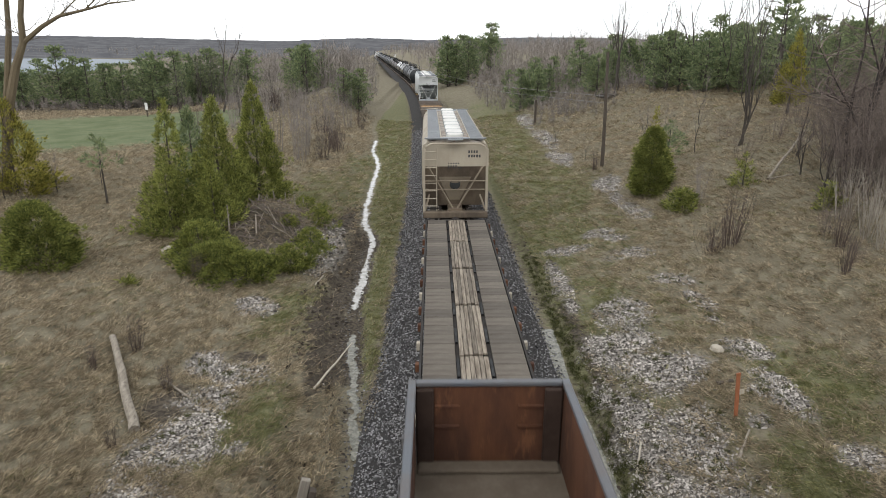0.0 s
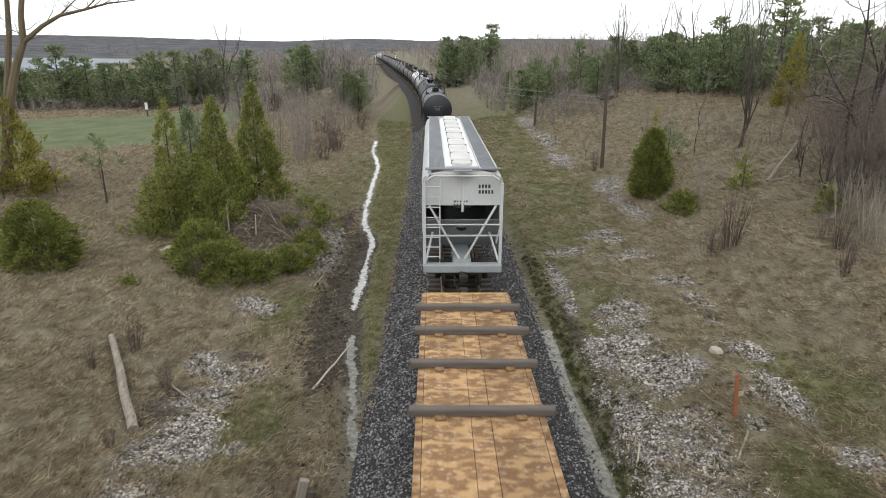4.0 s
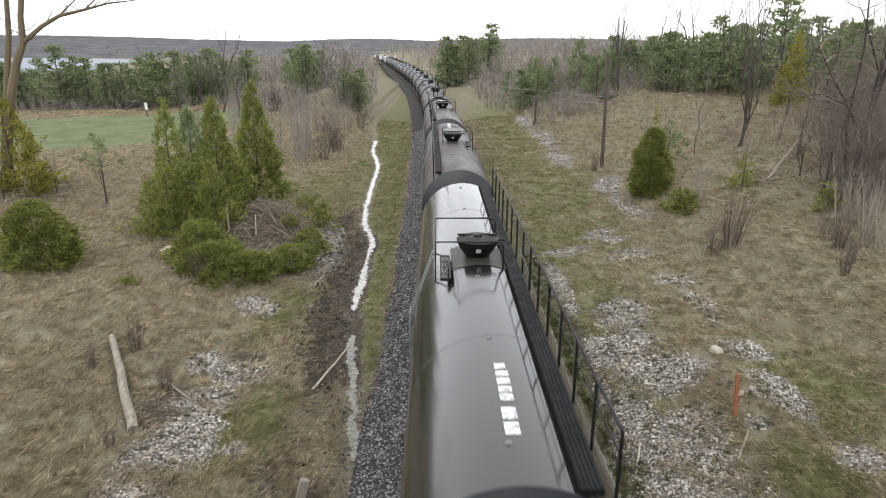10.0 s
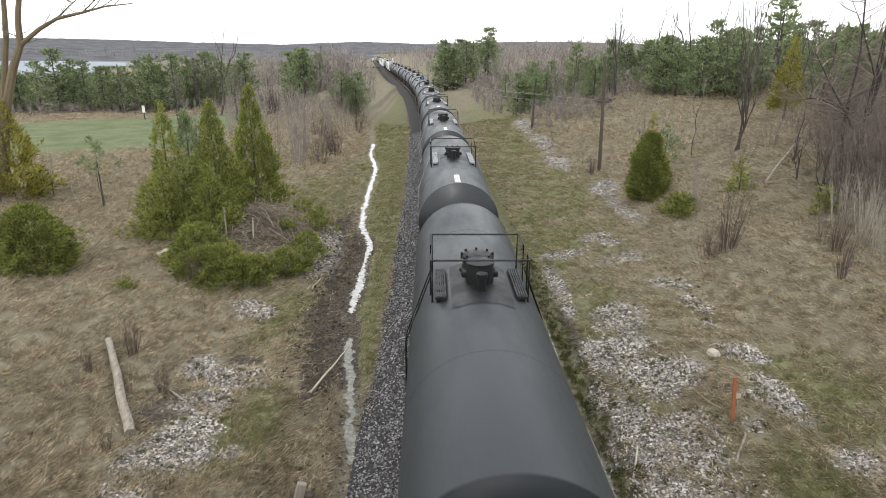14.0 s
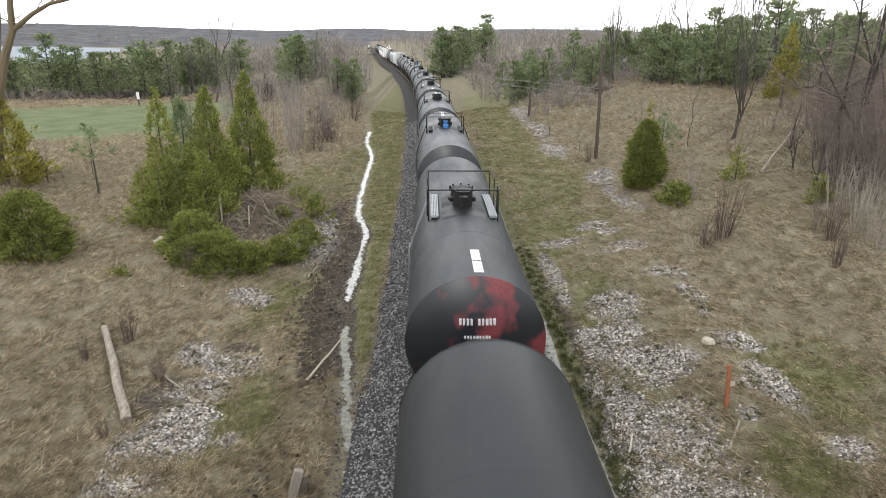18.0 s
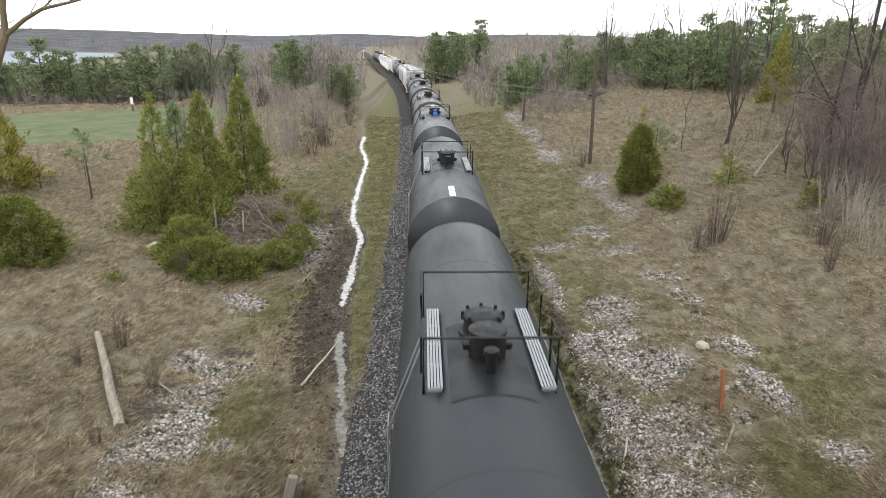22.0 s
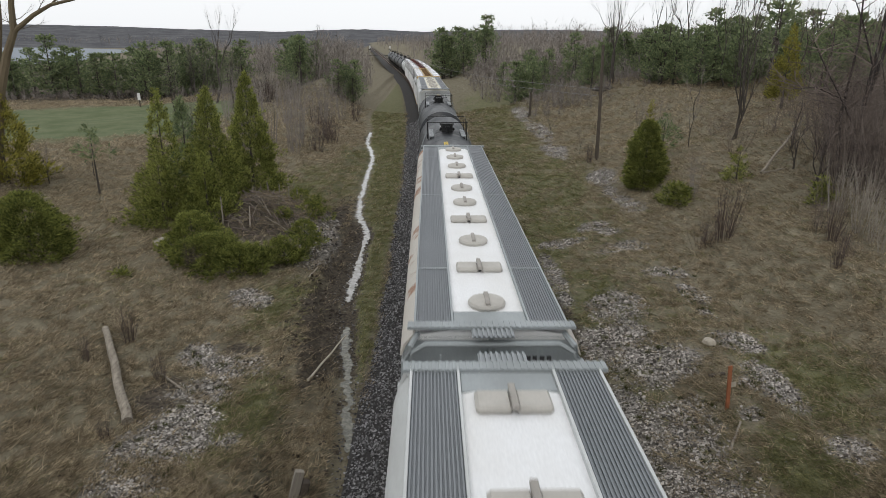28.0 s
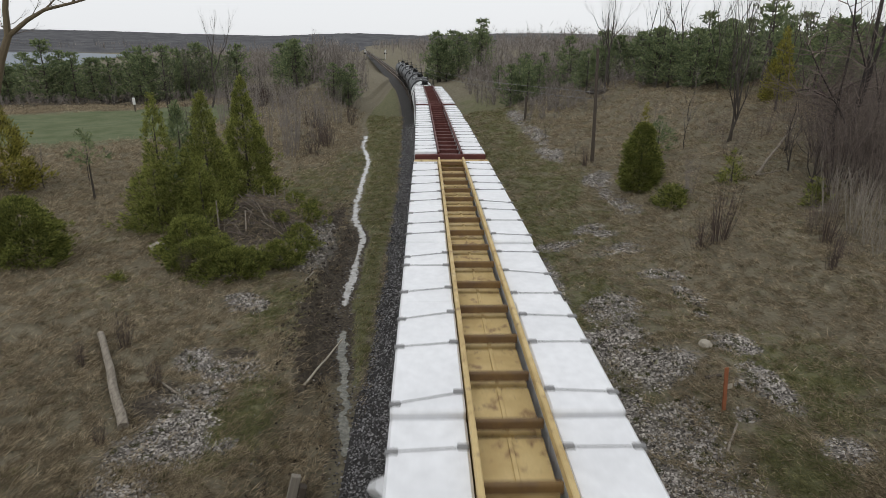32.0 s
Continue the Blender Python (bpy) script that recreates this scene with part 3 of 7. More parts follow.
M_HEAD = worn("tank_head_black", (0.010, 0.013, 0.017), (0.016, 0.019, 0.023), 0.42, scale=0.8, fine=12, bump=0.02)
M_HEAD_DIM = worn("tank_head_olive_brown", (0.014, 0.0135, 0.011), (0.022, 0.020, 0.015), 0.5, scale=0.8, fine=12, bump=0.02)
M_HEAD_RED = worn("tank_head_red_stain", (0.010, 0.013, 0.017), (0.20, 0.03, 0.035), 0.45, scale=0.75, amount=0.9, fine=12, bump=0.02, lo=0.5, hi=0.58)
M_BLACK = worn("black_steel", (0.008, 0.0085, 0.009), (0.016, 0.0155, 0.015), 0.55, scale=5, spec=0.3)
M_SOOT = worn("soot_black_board", (0.008, 0.009, 0.009), (0.014, 0.014, 0.014), 0.7, scale=4, spec=0.2)
M_UNDER = worn("grimy_underframe", (0.018, 0.015, 0.013), (0.042, 0.032, 0.025), 0.85, scale=3)
M_ZINC = worn("galvanised_grating", (0.30, 0.32, 0.33), (0.40, 0.42, 0.43), 0.5, 0.5, scale=3)
M_GREY_BOARD = worn("grey_running_board", (0.215, 0.23, 0.245), (0.285, 0.30, 0.315), 0.6, 0.3, scale=0.9, stretch=(1, 0.3, 1))
M_DARK_BOARD = worn("sooty_grating_steel", (0.06, 0.062, 0.064), (0.1, 0.1, 0.1), 0.6, 0.3, scale=1.2)
M_BLUE = worn("blue_valve_paint", (0.03, 0.14, 0.42), (0.05, 0.2, 0.5), 0.5)
M_WHITE_MARK = worn("white_vinyl", (0.72, 0.72, 0.7), (0.6, 0.6, 0.58), 0.6)
M_YELLOW_MARK = worn("yellow_vinyl", (0.62, 0.45, 0.06), (0.5, 0.36, 0.05), 0.6)
M_INK = worn("faded_ink", (0.04, 0.04, 0.045), (0.08, 0.08, 0.08), 0.7)
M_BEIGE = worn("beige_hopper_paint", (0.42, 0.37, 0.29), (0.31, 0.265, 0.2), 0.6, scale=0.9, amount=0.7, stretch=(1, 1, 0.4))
# Grime plus the shade below the body's overhang, both held in this dark beige.
M_BEIGE_SHADY_GRIME = worn("shaded_grimy_beige", (0.15, 0.115, 0.08), (0.06, 0.045, 0.032), 0.75, scale=1.2, amount=0.9, stretch=(1, 1, 0.5))
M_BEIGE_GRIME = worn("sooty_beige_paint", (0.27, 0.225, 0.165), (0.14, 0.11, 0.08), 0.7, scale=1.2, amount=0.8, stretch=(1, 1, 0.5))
M_PALE = worn("pale_grey_paint", (0.58, 0.6, 0.6), (0.46, 0.47, 0.46), 0.55, scale=0.9, amount=0.6, stretch=(1, 0.5, 0.5))
M_GREY = worn("grey_hopper_paint", (0.34, 0.37, 0.38), (0.25, 0.27, 0.27), 0.6, scale=0.9, amount=0.7, stretch=(1, 0.5, 0.5))
M_ROOF = worn("white_roof_paint", (0.82, 0.83, 0.84), (0.7, 0.69, 0.66), 0.55, scale=0.7, amount=0.6, stretch=(1, 0.5, 1))
M_TROUGH = worn("pale_hatch_paint", (0.62, 0.61, 0.58), (0.5, 0.49, 0.46), 0.5, scale=1.2, amount=0.6)
M_CREAM = worn("cream_roof_paint", (0.68, 0.64, 0.52), (0.56, 0.52, 0.42), 0.55, scale=0.8, amount=0.6, stretch=(1, 0.5, 1))
M_HATCH = worn("hatch_cover_grey", (0.47, 0.45, 0.41), (0.38, 0.36, 0.33), 0.6, scale=2)
M_HATCH_DARK = worn("hatch_cover_dark", (0.34, 0.32, 0.29), (0.27, 0.25, 0.225), 0.6, scale=2)
M_GRIMY_ROOF = worn("grimy_roof_plate", (0.34, 0.31, 0.27), (0.16, 0.135, 0.11), 0.8, scale=2.2, amount=0.95, fine=16, third=(0.2, 0.09, 0.05))
M_RUSTY_EDGE = worn("rust_streaked_white", (0.56, 0.53, 0.48), (0.26, 0.095, 0.03), 0.7, scale=1.1, amount=0.9, lo=0.52, hi=0.6)
M_RUST = worn("gondola_rust", (0.125, 0.048, 0.02), (0.05, 0.022, 0.014), 0.85, scale=0.9, amount=0.95, stretch=(1.4, 1, 0.4), third=(0.19, 0.085, 0.04))
M_SOOTY_RUST = worn("sooty_rust", (0.045, 0.025, 0.017), (0.02, 0.013, 0.01), 0.9, scale=1.5)
M_GONDOLA = worn("blue_grey_steel", (0.10, 0.11, 0.125), (0.15, 0.12, 0.10), 0.6, scale=1.5)
M_DUSTY = worn("dusty_floor", (0.13, 0.105, 0.078), (0.075, 0.056, 0.04), 0.95, scale=1.5, fine=12)
M_YELLOW = worn("yellow_deck_paint", (0.56, 0.38, 0.13), (0.44, 0.29, 0.09), 0.7, scale=1.2, amount=0.7, vary=0.1, third=(0.26, 0.17, 0.07))
M_YELLOW_WORN = worn("worn_yellow_deck", (0.66, 0.5, 0.24), (0.15, 0.075, 0.03), 0.8, scale=4.6, amount=0.97, vary=0.2, stretch=(0.65, 1.5, 1), lo=0.5, hi=0.54)
M_ORANGE_WORN = worn("rusted_orange_deck", (0.44, 0.27, 0.12), (0.15, 0.075, 0.035), 0.85, scale=2.0, amount=0.9, vary=0.2, stretch=(1, 2.5, 1), lo=0.42, hi=0.52, third=(0.5, 0.42, 0.33))
M_RUST_DECK = worn("rust_brown_plate", (0.15, 0.07, 0.035), (0.09, 0.045, 0.026), 0.85, scale=1.5, amount=0.8)
M_BEAM = worn("grey_timber_bunk", (0.11, 0.093, 0.079), (0.20, 0.175, 0.148), 0.95, scale=3, stretch=(0.4, 3, 3))
M_OLD_DECK = worn("old_grey_deck_board", (0.125, 0.108, 0.088), (0.075, 0.062, 0.05), 0.95, scale=2, amount=0.8, vary=0.28, stretch=(0.5, 2, 1))
M_OLD_PLANK = worn("weathered_splintered_plank", (0.24, 0.205, 0.16), (0.08, 0.06, 0.045), 0.95, scale=3, amount=0.9, fine=22, vary=0.35, stretch=(5, 0.5, 1))
M_PLANK = worn("pale_sawn_plank", (0.42, 0.38, 0.31), (0.3, 0.26, 0.2), 0.9, scale=3, vary=0.2, stretch=(5, 0.6, 5))
M_WRAP = worn("white_lumber_wrap", (0.88, 0.89, 0.91), (0.78, 0.79, 0.81), 0.45, scale=0.9, amount=0.6, fine=5, bump=0.25)
M_STRAP = worn("grey_tie_strap", (0.25, 0.25, 0.25), (0.16, 0.16, 0.16), 0.7)
M_BEAM_YELLOW = worn("lumber_car_yellow", (0.62, 0.47, 0.215), (0.47, 0.335, 0.145), 0.65, scale=1.6, amount=0.9, third=(0.21, 0.115, 0.06))
M_BEAM_RED = worn("lumber_car_oxide_red", (0.11, 0.028, 0.022), (0.07, 0.022, 0.018), 0.65, scale=1.4)
# Rust brown, deepened for the shadowed gaps between the web panels.
M_RUNG = worn("shaded_rusty_rung", (0.14, 0.085, 0.04), (0.3, 0.19, 0.07), 0.8, scale=2)
M_WHEEL = worn("wheel_steel", (0.07, 0.055, 0.045), (0.11, 0.09, 0.075), 0.6, 0.5)


# ---- train: running gear shared by all cars ----
def truck_shape():
    sh = Shape()
    for x in (-0.98, 0.98):
        sh.prism([(-0.07, 0), (0.07, 0), (0.07, 0.16), (-0.07, 0.16)], -1.15, 1.15, Matrix.Translation((x, 0, 0.52)))
        sh.box(x - 0.09, x + 0.09, -0.42, 0.42, 0.28, 0.76, 0.05)
        for y in (-0.87, 0.87):
            sh.box(x - 0.11, x + 0.11, y - 0.18, y + 0.18, 0.36, 0.6, 0.04)
    sh.box(-1.0, 1.0, -0.2, 0.2, 0.5, 0.82, 0.05)
    return sh


def wheelset_shape():
    sh = Shape()
    for s in (-1, 1):
        m = Matrix.Rotation(radians(90), 4, "Z")
        sh.lathe([(0.0, s * 0.68), (0.12, s * 0.68), (0.14, s * 0.7), (0.36, s * 0.71), (0.38, s * 0.675), (0.485, s * 0.675), (0.455, s * 0.71), (0.452, s * 0.8), (0.38, s * 0.81), (0.14, s * 0.78), (0.0, s * 0.8)], 13, "y", m)
    return sh.tube([(-0.95, 0, 0), (0.95, 0, 0)], 0.075, 8)


TRUCK_MESH = truck_shape().mesh("truck", M_UNDER)
WHEEL_MESH = wheelset_shape().mesh("wheelset", M_WHEEL)
COUPLER_MESH = Shape().box(-0.11, 0.11, 0, 0.62, 0.74, 0.96, 0.03).box(-0.2, 0.16, 0.5, 0.78, 0.7, 1.0, 0.05).tube([(0.32, 0.05, 0.8), (0.3, 0.3, 0.5), (0.2, 0.62, 0.4)], 0.03, 5).mesh("coupler", M_UNDER)


def fit(name, mesh, parent, m, label=""):
    ob = new(name, mesh)
    ob.parent, ob.matrix_basis = parent, m
    return tagged(ob, label)


def running_gear(car, half, inset=1.9):
    """Two trucks with their wheelsets, and a coupler at each end."""
    for s in (-1, 1):
        tr = fit("truck", TRUCK_MESH, car, pose(0, s * (half - inset), 0))
        for y in (-0.87, 0.87):
            fit("wheelset", WHEEL_MESH, tr, pose(0, y, 0.46))
        fit("coupler", COUPLER_MESH, car, pose(0, s * (half - 0.25), 0, 0, 0, 0 if s > 0 else 180))


def rods(paths, r=0.022, n=6):
    sh = Shape()
    for p in paths:
        sh.tube(p, r, n)
    return sh


def grating(width, length, bars=6, thick=0.035, cross=4):
    """An open walkway panel of long bars on cross bearers, centred on its place."""
    sh = Shape()
    w = width / (2 * bars - 1)
    for i in range(bars):
        x = -width / 2 + 2 * i * w
        sh.box(x, x + w * 1.45, -length / 2, length / 2, 0, thick)
    for j in range(cross + 1):
        y = -length / 2 + length * j / cross
        sh.box(-width / 2, width / 2, y - 0.02, y + 0.02, -0.03, thick * 0.5)
    return sh


def tank_car(label, length, paint, style="panels", grate=None, valve=None, mark=None, mark_at=(0.28, -3.6, 1.7), radius=1.62, dish=0.5, hoops=(-1.0, 2.05), panel=(-0.1, 2.6), dome_at=0.0, head=None, lettering=True, dome="round", stencilled=False, tags=(), bright=True, flip=1):
    """A tank car, centred on its place, its length taken over the tank's heads."""
    car = thing("tank_car", label, "tank car", "cars of the freight train")
    zc, hd, grate = 2.76, dish, grate or M_ZINC
    top, half = zc + radius, length / 2
    mid = Matrix.Translation((0, 0, zc))
    part("tank_shell", Shape().lathe([(radius, y) for y in np.linspace(-(half - hd), half - hd, 9)], 64, "y", mid), paint, car)
    for k in (-0.5, 0.0, 0.5):
        part("weld_seam", Shape().lathe([(radius - 0.002, half * k - 0.022), (radius + 0.004, half * k - 0.008), (radius + 0.004, half * k + 0.008), (radius - 0.002, half * k + 0.022)], 32, "y", mid, -1.3, 1.3), paint, car)
    for s in (-1, 1):
        prof = [(radius * k, s * (half - hd + hd * (1 - k ** 2.2))) for k in (1.0, 0.985, *np.linspace(0.95, 0.002, 12))]
        part("tank_head", Shape().lathe([(radius + 0.008, s * (half - hd - 0.03)), (radius + 0.008, s * (half - hd - 0.004)), *prof], 56, "y", mid), head if head and s < 0 else M_HEAD, car, "rounded black tank end with faded white lettering" if s < 0 else "")
    # frame, saddles and end platforms
    sill = Shape().box(-0.33, 0.33, -half - 0.1, half + 0.1, 0.82, 1.12, 0.03)
    for s in (-1, 1):
        sill.box(-1.0, 1.0, s * (half - 1.9) - 0.3, s * (half - 1.9) + 0.3, 1.0, 1.75, 0.06)
        part("end_platform", Shape().box(-1.45, 1.45, s * (half - 0.15) - 0.25, s * (half - 0.15) + 0.25, 1.05, 1.13, 0.015), M_BLACK, car)
    part("underframe", sill, M_UNDER, car)
    for s in (-1, 1):
        y = s * (half + 0.12)
        part("end_handrail", rods([[(-1.4, y, 1.1), (-1.4, y, 2.15), (1.4, y, 2.15), (1.4, y, 1.1)], [(-1.45, y - s * 0.5, 0.5), (-1.45, y - s * 0.5, 2.15), (-1.4, y, 2.15)], [(1.45, y - s * 0.5, 0.5), (1.45, y - s * 0.5, 2.15), (1.4, y, 2.15)]], 0.02), M_BLACK, car)
    # manway dome and fittings
    d = dome_at
    if dome == "round":
        part("manway", Shape().lathe([(0.44, top - 0.1), (0.44, top + 0.03), (0.36, top + 0.04), (0.34, top + 0.26), (0.38, top + 0.27), (0.38, top + 0.33), (0.33, top + 0.36), (0.0, top + 0.37)], 20, m=Matrix.Translation((0, d + 0.48 * flip, 0))), M_BLACK, car, "black manway with a bolted lid")
        part("valve_housing", Shape().lathe([(0.32, top - 0.05), (0.32, top + 0.3), (0.3, top + 0.42), (0.33, top + 0.43), (0.33, top + 0.47), (0.0, top + 0.5)], 18, m=Matrix.Translation((0, d - 0.42 * flip, 0))).box(-0.42, 0.42, d - 0.42 * flip - 0.08, d - 0.42 * flip + 0.08, top + 0.1, top + 0.24, 0.03), M_BLACK, car)
        part("vent_valve", Shape().lathe([(0.09, top - 0.05), (0.09, top + 0.3), (0.13, top + 0.31), (0.13, top + 0.4), (0.0, top + 0.42)], 10, m=Matrix.Translation((0, d - 1.05, 0))), valve or M_BLACK, car)
        if valve:
            part("valve_cap", Shape().box(-0.16, 0.16, d - 1.3, d - 1.18, top - 0.02, top + 0.22, 0.03), valve, car, "blue painted valve cap")
            part("valve_cap", Shape().box(-0.15, 0.15, d + 0.95, d + 1.12, top - 0.02, top + 0.24, 0.03), valve, car, "blue painted valve cap")
        nut = Shape().tube([(0, 0, 0.24), (0, 0, 0.4)], 0.03, 6).mesh("bolt", M_BLACK, True)
        for i in range(8):
            a = i * math.pi / 4
            fit("bolt", nut, car, Matrix.Translation((0.37 * math.cos(a), d + 0.48 * flip + 0.37 * math.sin(a), top)))
    else:
        part("manway", Shape().lathe([(0.24, top - 0.1), (0.34, top + 0.04), (0.45, top + 0.2), (0.51, top + 0.33), (0.53, top + 0.42), (0.5, top + 0.44), (0.46, top + 0.455), (0.2, top + 0.5), (0.0, top + 0.505)], 28, m=Matrix.Translation((0, d, 0))), M_BLACK, car, "black bowl-shaped valve bonnet")
        part("hinge_bar", Shape().box(0.4, 0.72, d - 0.04, d + 0.04, top + 0.36, top + 0.42, 0.015), M_BLACK, car)
        part("lid_strap", Shape().box(-0.5, 0.5, d + 0.08, d + 0.14, top + 0.47, top + 0.52, 0.012).box(-0.1, 0.1, d - 0.12, d + 0.02, top + 0.49, top + 0.55, 0.02), M_BLACK, car)
        part("rating_plate", Shape().box(-0.06, 0.06, d - 0.515, d - 0.5, top + 0.2, top + 0.28), M_PRINT, car)
        part("saddle_plate", Shape().lathe([(radius + 0.012, d - 0.85), (radius + 0.012, d + 0.85)], 20, "y", mid, -0.42, 0.42), M_TANK_TAUPE, car)
    zt = top + 0.02
    edge = lambda x: zc + math.sqrt(max(0.0, radius ** 2 - x * x))
    if style == "panels":
        part("fitting_plate", Shape().lathe([(radius + 0.01, d - 1.75), (radius + 0.01, d + 0.9)], 16, "y", mid, -0.42, 0.42), M_PLATE, car)
        for x in (-0.9, 0.9):
            c, run = d + panel[0] + 0.45, panel[1]
            g = Shape().add(*_flat(grating(0.23, run, 5)), Matrix.Translation((x, c, zt - 0.18)))
            for k in (-0.4, 0.4):
                part("grating_bracket", Shape().box(x - 0.09, x + 0.09, c + run * k - 0.03, c + run * k + 0.03, edge(x) - 0.08, zt - 0.2), M_BLACK, car)
            part("walk_grating", g, grate, car, "bare galvanised walkway grating" if grate is M_ZINC else "black walkway grating")
        hoops = (hoops[0] + 0.3, hoops[1] + 0.3)
        for y in (d + hoops[0], d + hoops[1]):
            part("railing", rods([[(-1.08, y, edge(1.08) - 0.02), (-1.08, y, top + 0.58), (1.08, y, top + 0.58), (1.08, y, edge(1.08) - 0.02)]], 0.025), M_BLACK, car)
        for x in (-1.12, 1.12):
            for k in (0, 1):
                y, inner = d + hoops[k], d + hoops[k] * 0.45 + hoops[1 - k] * 0.1
                part("railing", rods([[(x, y, top + 0.58), (x, inner, top + 0.56), (x, inner, edge(1.12))]], 0.022), M_BLACK, car)
    elif style in ("right", "left"):
        s = 1 if style == "right" else -1
        x, wide = (0.83, 0.15) if s > 0 else (-0.93, 0.115)
        part("running_board", ribbed(x - wide, x + wide, -half + 0.55, half - 0.35, zt - 0.2, zt - 0.1, zt - 0.085, 5), M_SOOT, car)
        o = s * (1.17 if s > 0 else 1.12)
        for i in range(15):
            y = -(half - 0.7) + (length - 1.4) * i / 14
            part("rail_post", rods([[(o, y, edge(1.17) - 0.02), (o, y, zt + 0.6)]], 0.026), M_BLACK, car)
        for up in (0.6, 0.28):
            part("handrail", rods([[(o, -(half - 0.7), zt + up), (o, half - 0.7, zt + up)]], 0.026 if up > 0.5 else 0.014), M_BLACK, car)
        o = -s * 1.06
        part("walk_grating", Shape().add(*_flat(grating(0.24, 1.7, 4)), Matrix.Translation((-s * 0.83, d - 0.75, zt - 0.1))), M_BLACK, car)
        for y, drop in ((d + 1.25, 0.1), (d - 0.95, 0.35)):
            c = s * 0.56
            part("railing", rods([[(o, y, edge(1.06) - 0.25), (o, y, zt + 0.6), (c - s * 0.14, y, zt + 0.6), (c - s * 0.04, y, zt + 0.56), (c, y, zt + 0.44), (c, y, edge(0.56) + (0 if drop > 0.2 else 0.3))]], 0.024), M_BLACK, car)
        for up in (0.6, 0.3):
            part("railing", rods([[(o, d - 0.95, zt + up), (o, d + 1.25, zt + up)]], 0.022), M_BLACK, car)
        for i in range(6):
            y = -(half - 1.4) + (length - 2.8) * i / 5
            part("shell_boss", Shape().lathe([(0.055, top - 0.02), (0.055, top + 0.008), (0.04, top + 0.014), (0.0, top + 0.014)], 10, m=Matrix.Translation((-0.1, y, 0))), M_BOSS, car)
    elif style == "both":
        for x in (-0.87, 0.87):
            for k in range(3):
                part("running_board", Shape().add(*_flat(grating(0.28, 1.95, 4, cross=2)), Matrix.Translation((x, d - 0.85 - 1.97 * k, zt - 0.02))), M_BLACK, car)
            o = x * 1.27
            rr = [[(o, d - 5.4 + 1.32 * i, edge(1.12)), (o, d - 5.4 + 1.32 * i, zt + 0.62)] for i in range(6)]
            rr += [[(o, d - 5.4, zt + 0.62), (o, d + 1.25, zt + 0.62)], [(o, d - 5.4, zt + 0.3), (o, d + 1.25, zt + 0.3)]]
            part("handrail", rods(rr, 0.022), M_BLACK, car)
        for y in (d - 5.4, d + 1.25):
            part("railing", rods([[(-1.1, y, edge(1.1)), (-1.1, y, zt + 0.62), (1.1, y, zt + 0.62), (1.1, y, edge(1.1))]], 0.024), M_BLACK, car)
    elif style == "centre":
        for k in range(6):
            part("walk_grating", Shape().add(*_flat(grating(1.0, 1.22, 24, cross=1)), Matrix.Translation((-0.03, d - 2.3 - 1.25 * k, zt + 0.03))), M_DARK_BOARD, car)
            part("walk_grating", Shape().add(*_flat(grating(1.0, 1.18, 24, cross=1)), Matrix.Translation((-0.03, d + 1.9 + 1.2 * k, zt + 0.03))), M_DARK_BOARD, car)
        for y in (d - 8.5, d + 7.9):
            part("grab_hoop", rods([[(0.5, y - 0.35, zt), (0.5, y - 0.35, zt + 0.5), (0.5, y - 0.25, zt + 0.6), (0.5, y + 0.25, zt + 0.6), (0.5, y + 0.35, zt + 0.5), (0.5, y + 0.35, zt)]], 0.028), M_BLACK, car)
            x = -0.35 if y < d else 0.45
            part("grab_hoop", rods([[(x - 0.21, y, zt), (x - 0.21, y, zt + 0.48), (x - 0.14, y, zt + 0.58), (x + 0.14, y, zt + 0.58), (x + 0.21, y, zt + 0.48), (x + 0.21, y, zt)]], 0.028), M_BLACK, car)
            part("grab_hoop", rods([[(-0.56, y, zt), (-0.56, y, zt + 0.6)], [(-0.56, y + 0.5, zt), (-0.56, y + 0.5, zt + 0.6), (-0.56, y, zt + 0.6)]], 0.022), M_BLACK, car)
        for x in (-1.06, 1.06):
            near, far = d - 1.55, d + 0.85
            for y in (near, far):
                c = x * 0.36
                part("railing", rods([[(x, y, edge(1.06) - 0.2), (x, y, zt + 0.6), (c * 1.25, y, zt + 0.6), (c * 1.05, y, zt + 0.55), (c, y, zt + 0.42), (c, y, edge(0.4) - 0.02)]], 0.024), M_BLACK, car)
            for up in (0.6, 0.3):
                part("railing", rods([[(x, near, zt + up), (x, far, zt + up)]], 0.022), M_BLACK, car)
            part("walk_grating", Shape().add(*_flat(grating(0.26, 1.5, 4)), Matrix.Translation((x * 0.8, d - 1.1, zt - 0.08))), M_DARK_BOARD, car)
        for y0, y1, x in ((0.65, 1.8, -0.66), (-3.0, -2.3, -1.3)):
            part("faded_lettering", stencil(radius, mid, math.asin(x / radius), d + y0, d + y1, 3, 0.09, label + str(x)), M_WHITE_MARK, car)
    if style != "centre":
        for s in (-1, 1):
            lad = [[(s * (radius + 0.1), d + k, 1.2), (s * (radius + 0.1), d + k, zc), (s * 1.12, d + k, zt + 0.02)] for k in (-0.22, 0.22)]
            lad += [[(s * (radius + 0.1), d - 0.22, 1.35 + 0.3 * i), (s * (radius + 0.1), d + 0.22, 1.35 + 0.3 * i)] for i in range(6)]
            part("ladder", rods(lad, 0.018, 5), M_ZINC if grate is M_ZINC else M_BLACK, car)
